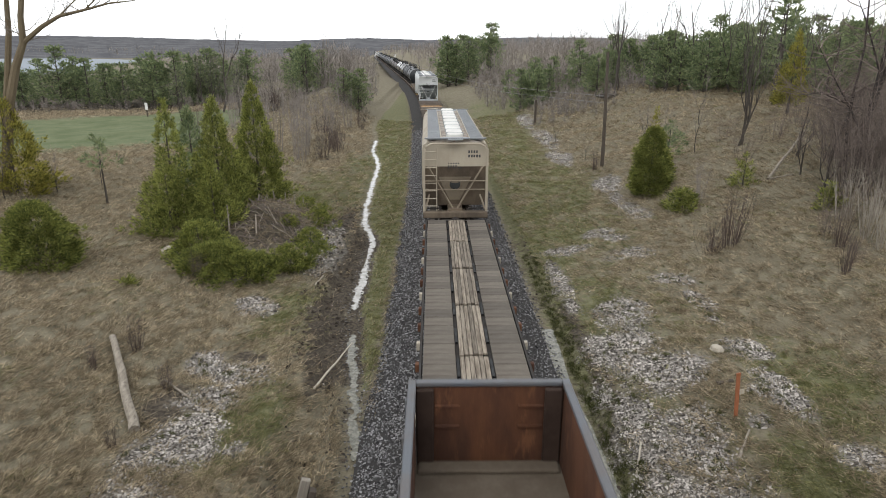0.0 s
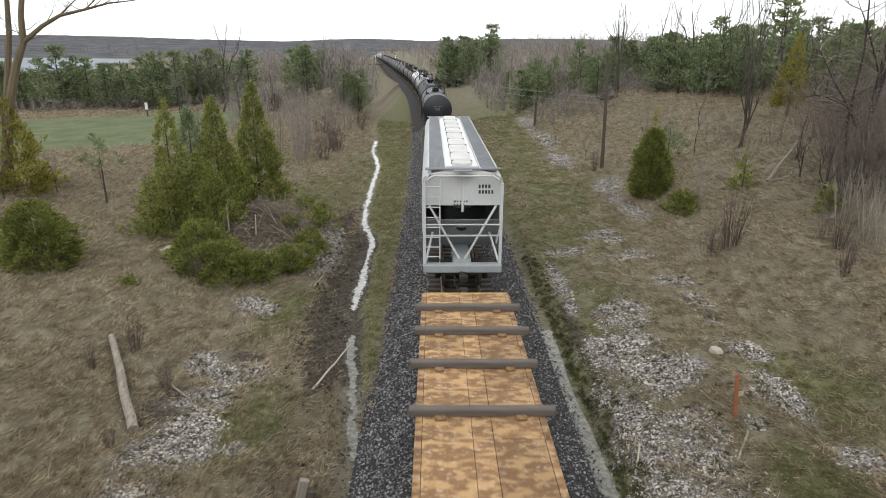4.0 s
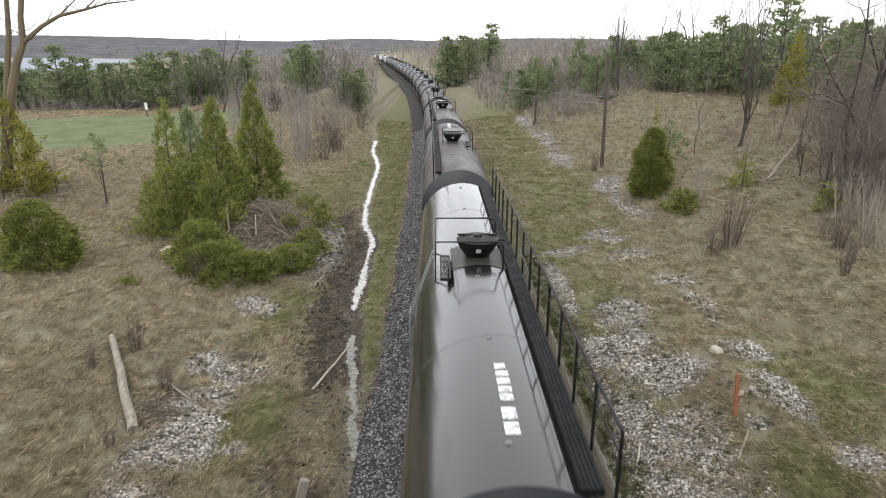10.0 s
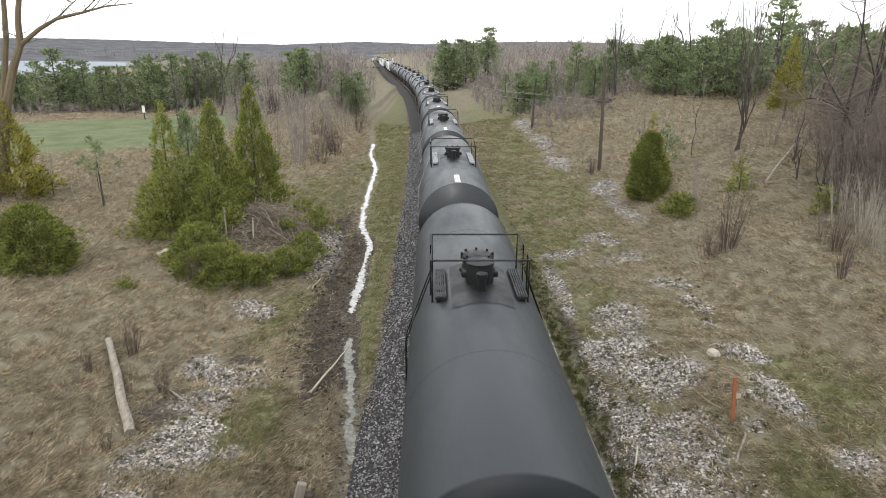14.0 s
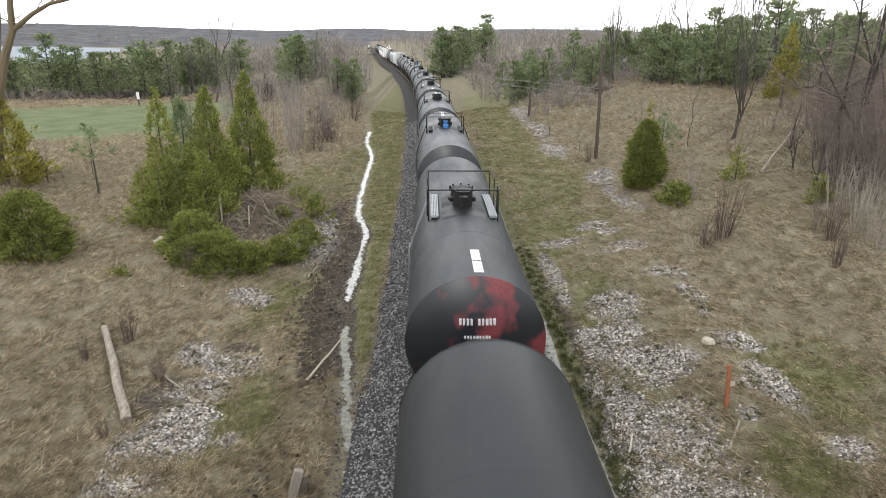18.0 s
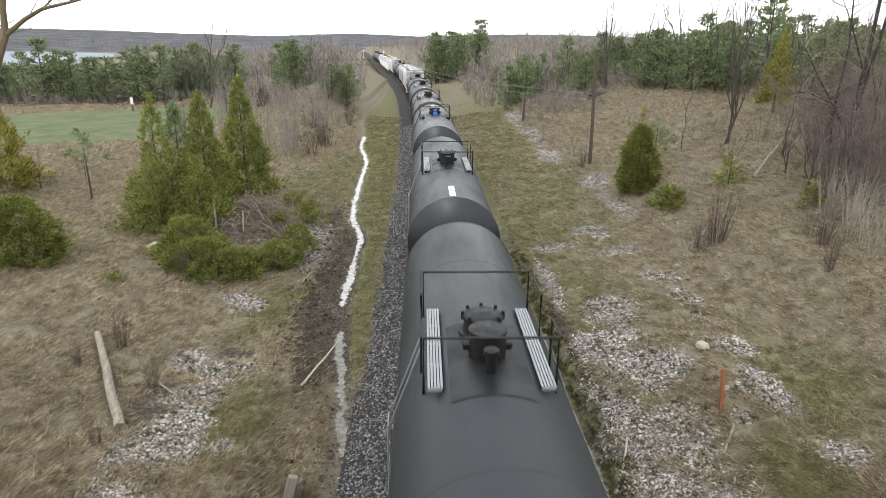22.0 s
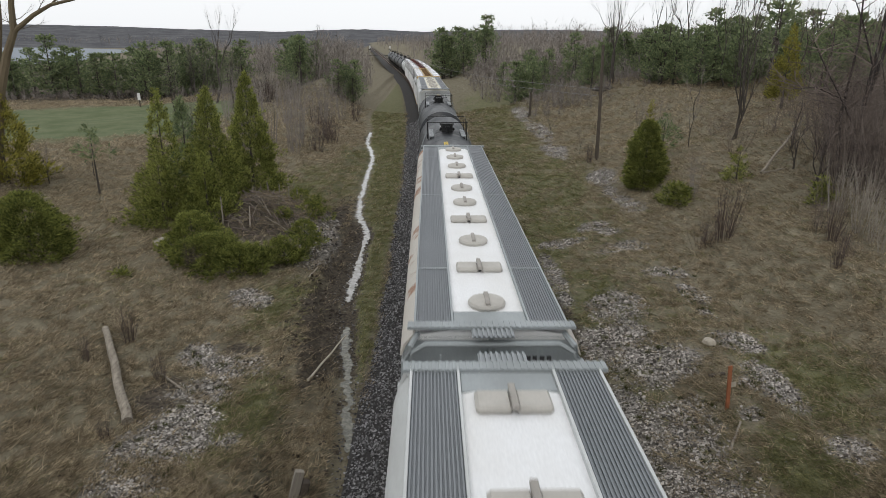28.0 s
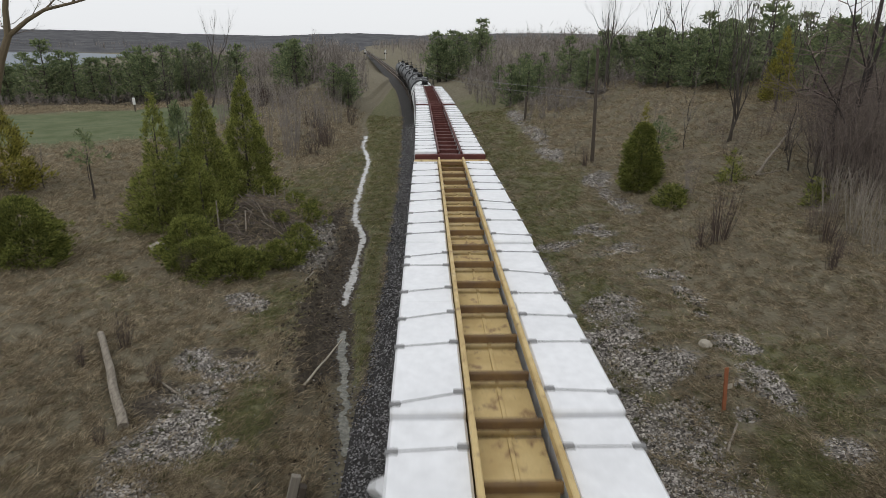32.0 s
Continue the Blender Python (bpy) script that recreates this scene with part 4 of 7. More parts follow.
    # stencilled panels that follow the shell
    if mark:
        x, y0, run = mark_at
        a = math.asin(x / radius)
        if stencilled:
            part("faded_lettering", stencil(radius, mid, a, y0 + run * 0.42, y0 + run, 5, 0.13, label), M_STENCIL_WORN, car, "worn white stencilled lettering")
            part("faded_lettering", stencil(radius, mid, a, y0, y0 + run * 0.36, 2, 0.15, label + "b"), M_STENCIL_WORN, car, "worn white stencilled lettering")
        else:
            for k0, k1 in ((0.0, 0.47), (0.52, 1.0)):
                part("marking_panel", Shape().lathe([(radius + 0.008, y0 + run * k0), (radius + 0.008, y0 + run * k1)], 6, "y", mid, a - 0.068, a + 0.068), mark, car, "yellow marking panel" if mark is M_YELLOW_MARK else "white marking panel")
            bars, rng = Shape(), random.Random(label)
            for i in range(7):
                y = y0 + run * (0.07 + 0.13 * i)
                if abs(y - y0 - run * 0.5) > run * 0.06:
                    bars.lathe([(radius + 0.013, y), (radius + 0.013, y + run * rng.uniform(0.015, 0.04))], 3, "y", mid, a - rng.uniform(0.02, 0.06), a + rng.uniform(0.0, 0.06))
            tagged(part("faded_lettering", bars, M_PRINT if mark is M_WHITE_MARK else M_PRINT_BROWN, car), kind="stuff")
    for x, y in tags:
        a = math.asin(x / radius)
        part("white_tag", Shape().lathe([(radius + 0.009, y - 0.1), (radius + 0.009, y + 0.1)], 4, "y", mid, a - 0.085, a + 0.085), M_WHITE_MARK, car, "small white tag")
    if lettering:
        sh, rng = Shape(), random.Random(label + "h")
        for row, (z, h, count, wide) in enumerate(((0.7, 0.14, 10, 0.062), (0.36, 0.06, 9, 0.05), (0.22, 0.09, 7, 0.05)) if bright else ((0.36, 0.1, 10, 0.075), (0.17, 0.09, 4, 0.11), (0.05, 0.09, 5, 0.09), (-0.06, 0.05, 4, 0.09))):
            for i in range(count):
                if row == 0 and i == 4:
                    continue
                x = (i - (count - 1) / 2) * wide * 1.35
                y = -(half - hd) - hd * (1 - (math.hypot(x, z) / radius) ** 2.2) - 0.012
                sh.box(x - wide / 2, x + wide * rng.uniform(0.3, 0.5), y - 0.004, y + 0.05, zc + z - h / 2, zc + z + h / 2)
        tagged(part("faded_lettering", sh, mark if mark is M_YELLOW_MARK else M_STENCIL if bright else M_LETTER, car), kind="stuff")
    running_gear(car, half + 0.45, 2.35)
    return car


def stencil(radius, mid, angle, y0, y1, count, wide, seed, lift=0.008):
    """Worn lettering along a tank's top as plain bars that follow the shell."""
    sh, rng = Shape(), random.Random(seed)
    step = (y1 - y0) / count
    for i in range(count):
        a = y0 + step * (i + 0.08)
        sh.lathe([(radius + lift, a), (radius + lift, a + step * rng.uniform(0.72, 0.84))], 4, "y", mid, angle - wide / 2, angle + wide * rng.uniform(0.36, 0.5))
    return sh


def _flat(sh):
    return sh.v, sh.f


def ribbed(x0, x1, y0, y1, z0, z1, z2, n):
    """A plate with n ribs standing on it, as one piece."""
    line, w = [(x0, z0), (x0, z1)], (x1 - x0) / n
    for i in range(n):
        a = x0 + w * (i + 0.25)
        line += [(a, z1), (a + 0.03 * w, z2), (a + 0.47 * w, z2), (a + 0.5 * w, z1)]
    return Shape().prism(line + [(x1, z1), (x1, z0)], y0, y1)


def hopper_car(label, roof, paint, dirty, hatch, top_paint, boards, edge_paint, ends="slope", hatches=10, squares=(2, 4, 5)):
    """A covered hopper car, its roof of the given length."""
    car = thing("hopper_car", label, "hopper car", "cars of the freight train")
    h = roof / 2
    side = [(1.5, 1.55), (1.6, 2.1), (1.61, 3.3), (1.58, 3.95), (1.5, 4.3), (1.36, 4.48)]
    upper = [(x, z) for x, z in side if z > 3.0]
    part("body", Shape().prism([(x, z) for x, z in upper] + [(-x, z) for x, z in upper[::-1]], -h, h), paint, car)
    skin = Shape()
    for s in (-1, 1):
        skin.prism([(s * x, z) for x, z in side[:3]] + [(s * (x - 0.05), z) for x, z in side[:3][::-1]], -h + 0.9, h - 0.9)
    part("side_sheet", skin, paint, car)
    for s in (-1, 1):
        part("roof_edge", Shape().prism([(s * 1.60, 4.1), (s * 1.525, 4.33), (s * 1.37, 4.5), (s * 1.33, 4.5), (s * 1.49, 4.3), (s * 1.57, 4.1)], -h, h), edge_paint, car, "roof edge streaked with brown rust" if edge_paint is M_RUSTY_EDGE else "")
    part("roof", Shape().prism([(1.38, 4.47), (0.7, 4.6), (0.5, 4.63), (-0.5, 4.63), (-0.7, 4.6), (-1.38, 4.47), (-1.3, 4.4), (1.3, 4.4)], -h, h), top_paint, car, "painted steel roof between the running boards")
    for s in (-1, 1):
        # running boards: a ribbed tray on each side of the roof
        part("running_board", ribbed(s * 1.005 - 0.31, s * 1.005 + 0.31, -h + 0.02, h - 0.02, 4.6, 4.635, 4.66, 13), boards, car, "ribbed grey metal running board")
        trim = Shape()
        for x in (s * 0.675, s * 1.335):
            trim.box(x - 0.02, x + 0.02, -h, h, 4.58, 4.68, 0.006)
        part("board_trim", trim, paint, car)
        for k in (0.35, 0.0, -0.35):
            part("board_joint", Shape().box(s * 1.005 - 0.31, s * 1.005 + 0.31, roof * k - 0.03, roof * k + 0.03, 4.667, 4.672), M_GREY, car)
    if hatch == "trough":
        n = 4
        for i in range(n):
            y0, y1 = -h + 0.95 + (roof - 1.9) * i / n, -h + 0.95 + (roof - 1.9) * (i + 1) / n - 0.1
            cover = Shape().prism([(-0.4, 4.62), (-0.39, 4.77), (-0.3, 4.815), (0.3, 4.815), (0.39, 4.77), (0.4, 4.62)], y0, y1)
            cv = part("hatch_cover", cover, M_TROUGH, car, "long pale roof hatch cover")
            for ys in ((y0 + y1) / 2, y0 + 0.12):
                part("hatch_strap", Shape().box(-0.43, 0.43, ys - 0.015, ys + 0.015, 4.66, 4.825, 0.005), M_GREY, cv)
        part("hatch_nose", Shape().lathe([(0.0, 4.81), (0.3, 4.81), (0.39, 4.76), (0.4, 4.62)], 14, m=Matrix.Translation((0, -h + 0.95, 0)), a0=math.pi, a1=2 * math.pi), M_TROUGH, car)
    else:
        for i in range(hatches):
            y = -h + 1.0 + (roof - 2.0) * i / (hatches - 1)
            round_one = hatch == "round" and i not in squares
            if round_one:
                cv = part("hatch_cover", Shape().lathe([(0.34, 4.62), (0.36, 4.69), (0.33, 4.73), (0.1, 4.765), (0.0, 4.77)], 20, m=Matrix.Translation((0, y, 0))), M_HATCH, car, "round grey hatch cover")
            else:
                g = Shape()
                for x in (-0.26, 0.26):
                    g.box(x - 0.235, x + 0.235, y - 0.22, y + 0.22, 4.62, 4.74, 0.04)
                cv = part("hatch_cover", g, M_HATCH, car, "square grey hatch cover")
            part("hatch_strap", Shape().box(-0.045, 0.045, y - 0.29, y + 0.29, 4.72, 4.79, 0.012), M_HATCH_DARK, cv)
    for s in (-1, 1):
        part("roof_end_plate", Shape().box(-0.65, 0.65, s * (h - 0.42) - 0.24, s * (h - 0.42) + 0.24, 4.6, 4.645, 0.01), M_GREY, car)
        part("cross_walk", ribbed(-1.46, 1.46, min(s * (h - 0.16), s * (h + 0.08)), max(s * (h - 0.16), s * (h + 0.08)), 4.63, 4.68, 4.69, 30), boards if hatch == "trough" else M_GREY, car, "grey walkway across the roof end")
        part("roof_platform", ribbed(-0.36, 0.36, min(s * (h + 0.1), s * (h + 0.4)), max(s * (h + 0.1), s * (h + 0.4)), 4.62, 4.64, 4.67, 9), M_ZINC, car)
        part("end_frame", Shape().tube([(-1.52, s * (h + 0.3), 3.2), (-1.52, s * (h + 0.3), 4.0), (-1.4, s * (h + 0.3), 4.3), (-1.15, s * (h + 0.28), 4.45), (1.15, s * (h + 0.28), 4.45), (1.4, s * (h + 0.3), 4.3), (1.52, s * (h + 0.3), 4.0), (1.52, s * (h + 0.3), 3.2)], 0.05, 6), paint, car)
    # ends: slope sheets, corner posts, braces, ladders, sills
    zt = 3.32 if ends == "slope" else 2.75
    run = 0.75 if ends == "slope" else 1.9
    for s in (-1, 1):
        y0, y1 = s * h, s * (h - run)
        # On the beige car this dark colour includes the overhang's shade.
        part("slope_sheet", Shape().add([(-1.55, y0, zt), (1.55, y0, zt), (1.5, y1, 1.2), (-1.5, y1, 1.2), (-1.55, y0 - s * 0.06, zt), (1.55, y0 - s * 0.06, zt), (1.5, y1 - s * 0.06, 1.2), (-1.5, y1 - s * 0.06, 1.2)], [(0, 1, 2, 3), (7, 6, 5, 4), (0, 4, 5, 1), (1, 5, 6, 2), (2, 6, 7, 3), (3, 7, 4, 0)]), dirty, car, "sloping end sheet coloured darker for grime and shade")
        ye = s * (h + 0.35)
        for x in (-1.5, 1.5):
            part("corner_post", Shape().box(x - 0.06, x + 0.06, ye - 0.05, ye + 0.05, 1.0, 4.2, 0.012).tube([(x, ye, 4.15), (x * 0.94, ye - s * 0.05, 4.42), (x * 0.86, s * (h - 0.05), 4.5)], 0.055, 6), paint, car)
        part("end_beam", Shape().box(-1.5, 1.5, ye - 0.025, ye + 0.025, 2.62, 2.67, 0.012).box(-1.5, 1.5, ye - 0.02, ye + 0.02, 2.2, 2.25), M_BEIGE_GRIME if paint is M_BEIGE else paint, car)
        v = Shape()
        for x in (-1, 1):
            v.tube([(x * 1.3, s * (h + 0.28), 3.35), (x * 0.12, s * (h + 0.1), 1.25)], 0.05, 6)
            v.tube([(x * 1.45, s * (h + 0.3), 1.2), (x * 1.1, s * (h - 1.2), 2.2)], 0.05, 6)
        part("end_brace", v, M_BEIGE_GRIME if paint is M_BEIGE else paint, car)
        part("end_sill", Shape().box(-1.55, 1.55, ye - 0.3, ye + 0.12, 0.85, 1.15, 0.03).box(-0.35, 0.35, s * (h - run), ye, 0.8, 1.25), M_BEIGE_SHADY_GRIME if paint is M_BEIGE else dirty, car)
        for x in (-1.0, 1.0):
            part("end_step", Shape().box(x - 0.35, x + 0.35, ye - 0.02 + s * 0.1, ye + 0.02 + s * 0.1, 1.28, 1.34, 0.01), M_UNDER, car)
        if ends == "slope" and paint is M_BEIGE:
            k = lambda z, o: s * (h - run * (3.32 - z) / 2.12 + o)
            part("porthole_plate", Shape().add([(-0.8, k(2.75, 0.03), 2.75), (0.8, k(2.75, 0.03), 2.75), (0.25, k(1.5, 0.03), 1.5), (-0.25, k(1.5, 0.03), 1.5), (-0.8, k(2.75, 0), 2.75), (0.8, k(2.75, 0), 2.75), (0.25, k(1.5, 0), 1.5), (-0.25, k(1.5, 0), 1.5)], [(0, 1, 2, 3), (7, 6, 5, 4), (0, 4, 5, 1), (1, 5, 6, 2), (2, 6, 7, 3), (3, 7, 4, 0)]), M_BEIGE_GRIME, car)
        part("porthole", Shape().lathe([(0.0, 0.0), (0.19, 0.0), (0.19, 0.05), (0.25, 0.05), (0.26, 0.0)], 20, m=Matrix.Translation((0, s * (h - run * 0.37 + 0.02), 2.36)) @ Matrix.Rotation(radians(s * -90 + s * math.degrees(math.atan(run / 1.85))), 4, "X")), M_BLACK, car)
        lad = []
        x0 = -1.44 * (1 if s < 0 else -1)
        x1 = x0 + (0.55 if x0 < 0 else -0.55)
        lad += [[(x1, ye, 1.15), (x1, ye, 4.3)]]
        lad += [[(x0, ye, 1.4 + 0.38 * i), (x1, ye, 1.4 + 0.38 * i)] for i in range(8)]
        part("ladder", rods(lad, 0.024, 5), paint, car)
        if s < 0:
            bars, rng = Shape(), random.Random(label)
            for r, n in ((3.95, 4), (3.74, 5)):
                for i in range(n):
                    bars.box(0.62 + 0.125 * i, 0.62 + 0.125 * i + rng.uniform(0.07, 0.09), -h - 0.012, -h + 0.01, r, r + 0.13)
            for r, n in ((3.42, 5), (3.3, 4), (3.2, 6)):
                for i in range(n):
                    bars.box(-0.35 + 0.12 * i, -0.35 + 0.12 * i + rng.uniform(0.04, 0.09), -h - 0.01, -h + 0.01, r, r + 0.06)
            tagged(part("stencil_lettering", bars, M_INK, car), kind="stuff")
            if paint is not M_BEIGE:
                part("end_rib", Shape().box(-0.045, 0.045, -h - 0.05, -h, 3.05, 4.45, 0.01), paint, car)
    for i in range(3):
        bays = Shape()
        y = (i - 1) * (roof - 2 * run) / 3
        w = (roof - 2 * run) / 6
        bays.add([(-1.45, y - w, 1.7), (1.45, y - w, 1.7), (1.45, y + w, 1.7), (-1.45, y + w, 1.7), (-0.5, y - 0.4, 0.45), (0.5, y - 0.4, 0.45), (0.5, y + 0.4, 0.45), (-0.5, y + 0.4, 0.45)], [(0, 1, 5, 4), (1, 2, 6, 5), (2, 3, 7, 6), (3, 0, 4, 7), (4, 5, 6, 7), (3, 2, 1, 0)])
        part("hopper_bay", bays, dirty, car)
    running_gear(car, h + 0.75, 2.0)
    return car


def raise_roof(car, k, wide=1.0):
    """Stretches a car's body upwards and sideways; its trucks and couplers stay as they are."""
    for ob in car.children:
        if not ob.name.startswith(("truck", "coupler")):
            ob.matrix_basis = Matrix.Diagonal((wide, 1, k, 1)) @ ob.matrix_basis
    return car


def bunk_flat(label, length, deck, end_paint, bunks, load=None, end_deck=None):
    """A flat car with a plated deck and heavy timber bunks laid across it at the given places."""
    car = thing("flat_car", label, "flat car", "cars of the freight train")
    h = length / 2
    part("underframe", Shape().box(-1.3, 1.3, -h, h, 0.75, 1.06, 0.03).box(-1.48, -1.38, -h, h, 0.85, 1.1, 0.02).box(1.38, 1.48, -h, h, 0.85, 1.1, 0.02), M_UNDER, car)
    rng = random.Random(label)
    bays = round(length / 2.1)
    gap = length / bays
    src = {}
    for i in range(bays):
        for j, (x0, x1) in enumerate(((-1.53, -1.37), (-1.36, -0.236), (-0.228, 0.228), (0.236, 1.36), (1.37, 1.53))):
            if j not in src:
                src[j] = part("deck_panel", Shape().box(x0, x1, -gap / 2 + 0.006, gap / 2 - 0.006, 1.07, 1.13, 0.008), deck, car, "worn painted steel deck panel")
                src[j].matrix_basis = pose(0, -h + gap * (i + 0.5), 0)
            else:
                share("deck_panel", src[j], car, pose(0, -h + gap * (i + 0.5), rng.uniform(-0.005, 0.005)))
    if end_deck:
        part("end_deck_plate", Shape().box(-1.38, 1.38, -h + 0.35, -h + 1.85, 1.13, 1.15, 0.006), end_deck, car, "rust-brown steel plate on the deck end")
    bunk = cleat = slot = None
    for k, y in enumerate(bunks):
        m = pose(rng.uniform(-0.05, 0.05), y, 0, 0, 0, rng.uniform(-0.9, 0.9))
        if bunk is None:
            beam = Shape().box(-1.74, 1.74, -0.115, 0.115, 1.13, 1.34, 0.03)
            beam.v = [(x + 0.02 * noise.noise(Vector((x, 3, z * 3))), q + 0.025 * noise.noise(Vector((x * 1.3, q, 1))), z + 0.015 * noise.noise(Vector((x * 2, 5, q)))) for x, q, z in beam.v]
            bunk = part("timber_bunk", beam, M_BEAM, car, "grey weathered timber bunk beam")
            bunk.matrix_basis = m
        else:
            share("timber_bunk", bunk, car, m)
        for x in (-0.95, 0.95):
            m = pose(x, y - 0.21, 0)
            if cleat is None:
                cleat = part("bunk_cleat", Shape().box(-0.13, 0.13, -0.08, 0.08, 1.13, 1.2, 0.02), deck, car)
                cleat.matrix_basis = m
            else:
                share("bunk_cleat", cleat, car, m)
        for x in (-1.44, 1.44):
            m = pose(x, y - 0.75 - 0.2 * (k % 2), 0)
            if slot is None:
                slot = part("stake_slot", Shape().box(-0.05, 0.05, -0.09, 0.09, 1.132, 1.142), M_RUST_DECK, car)
                slot.matrix_basis = m
            else:
                share("stake_slot", slot, car, m)
    for s in (-1, 1):
        part("end_sill", Shape().box(-1.5, 1.5, s * h - 0.12, s * h + 0.12, 0.7, 1.12, 0.03), end_paint, car)
        part("coupler_pocket", Shape().box(-0.45, 0.45, s * (h + 0.1) - 0.16, s * (h + 0.1) + 0.16, 0.6, 0.98, 0.03), M_RUST_DECK, car, "rust-red coupler pocket")
        for x in (-1.25, 1.25):
            part("sill_step", Shape().box(x - 0.2, x + 0.2, s * h - 0.14, s * h + 0.14, 0.42, 0.5, 0.015).box(x - 0.2, x - 0.17, s * h - 0.05, s * h + 0.05, 0.5, 0.75).box(x + 0.17, x + 0.2, s * h - 0.05, s * h + 0.05, 0.5, 0.75), end_paint, car)
    if load:
        kind, y0, y1 = load
        mid, run = (y0 + y1) / 2, y1 - y0
        for y in (y0 + 0.45, y1 - 0.4):
            for x in (-1.66, 1.66):
                part("bunk_wedge", Shape().prism([(-0.22, 0), (0.22, 0), (0.2 if x > 0 else -0.05, 0.16), (0.05 if x > 0 else -0.2, 0.16)], y - 0.1, y + 0.1, Matrix.Translation((x * 0.96, 0, 1.35))), M_BEAM, car)
        if kind == "stakes":
            for i in range(9):
                ob = part("loose_stake", Shape().box(-0.065, 0.065, -run * 0.46, run * 0.46, 0, 0.12, 0.012), M_PLANK, car, "pale sawn stake bundled on the bunks")
                ob.matrix_basis = pose((i % 5 - 2) * 0.19 + rng.uniform(-0.03, 0.03), mid + rng.uniform(-0.2, 0.2), 1.36 + 0.125 * (i // 5), 0, 0, rng.uniform(-5, 5) + (i % 5 - 2) * 2.5)
        else:
            for i in range(5):
                ob = part("loose_plank", Shape().box(-0.12, 0.12, -run * 0.47, run * 0.47, 0, 0.07, 0.01), M_PLANK, car, "grey sawn plank laid on the bunks")
                ob.matrix_basis = pose((i - 2) * 0.25, mid + rng.uniform(-0.06, 0.06), 1.36, 0, 0, rng.uniform(-1.5, 1.5))
            scrap = Shape().tube([(-0.05, -0.3, 0), (0.06, -0.1, 0.05), (0.0, 0.15, 0.03), (0.1, 0.35, 0.02)], 0.07, 6, 0.03)
            fit("torn_wrap", scrap.mesh("torn_wrap", M_WHITE_MARK), car, pose(0.22, mid - 0.1, 1.46, 0, 0, 15), "scrap of white plastic")
        y = mid - run * 0.1 if kind == "stakes" else mid + run * 0.2
        part("tie_strap", rods([[(-1.6, y - 0.35, 1.4), (-0.6, y, 1.5 if kind == "planks" else 1.66), (0.6, y, 1.5 if kind == "planks" else 1.66), (1.6, y - 0.35, 1.4)]], 0.025, 5), M_PLANK, car, "pale tie-down strap")
    running_gear(car, h + 0.45, 2.2)
    return car


def old_flat(label, length):
    car = thing("flat_car", label, "flat car", "cars of the freight train")
    h = length / 2
    part("underframe", Shape().box(-1.35, 1.35, -h, h, 0.72, 1.04, 0.03), M_UNDER, car)
    rng, src = random.Random(3), None
    n = int(length / 0.62)
    for i in range(n):
        for s in (-1, 1):
            m = pose(s * 0.975, -h + (i + 0.5) * length / n, rng.uniform(-0.008, 0.008), 0, 0, rng.uniform(-0.4, 0.4))
            if src is None:
                src = part("deck_board", Shape().box(-0.455, 0.455, -length / n / 2 + 0.006, length / n / 2 - 0.006, 1.06, 1.13, 0.012), M_OLD_DECK, car, "grey weathered deck board")
                src.matrix_basis = m
            else:
                share("deck_board", src, car, m)
    for i in range(6):
        for k in range(5):
            y0 = -h + length * k / 5
            part("centre_plank", Shape().box(-0.4 + 0.134 * i, -0.4 + 0.134 * i + 0.124, y0 + rng.uniform(0, 0.2), y0 + length / 5 - rng.uniform(0, 0.12), 1.06, 1.13 + rng.uniform(0, 0.025), 0.012), M_OLD_PLANK, car, "splintered weathered plank")
    for s in (-1, 1):
        part("side_sill", Shape().box(s * 1.5 - 0.035, s * 1.5 + 0.035, -h, h, 0.8, 1.12, 0.01), M_UNDER, car)
        for i in range(14):
            y = -h + 0.7 + (length - 1.4) * i / 13
            part("stake_pocket", Shape().box(s * 1.58 - 0.06, s * 1.58 + 0.06, y - 0.09, y + 0.09, 0.85, 1.1, 0.02), M_RUST if i % 3 else M_PLANK, car)
        for i in range(9):
            y = -h + 1.0 + (length - 2) * i / 8
            part("tie_down_channel", Shape().box(s * 0.46 - 0.04, s * 0.46 + 0.04, y - 0.5, y + 0.5, 1.05, 1.1), M_BLACK, car)
        part("end_sill", Shape().box(-1.5, 1.5, s * h - 0.1, s * h + 0.1, 0.72, 1.12, 0.03), M_UNDER, car)
    running_gear(car, h + 0.45, 2.2)
    return car


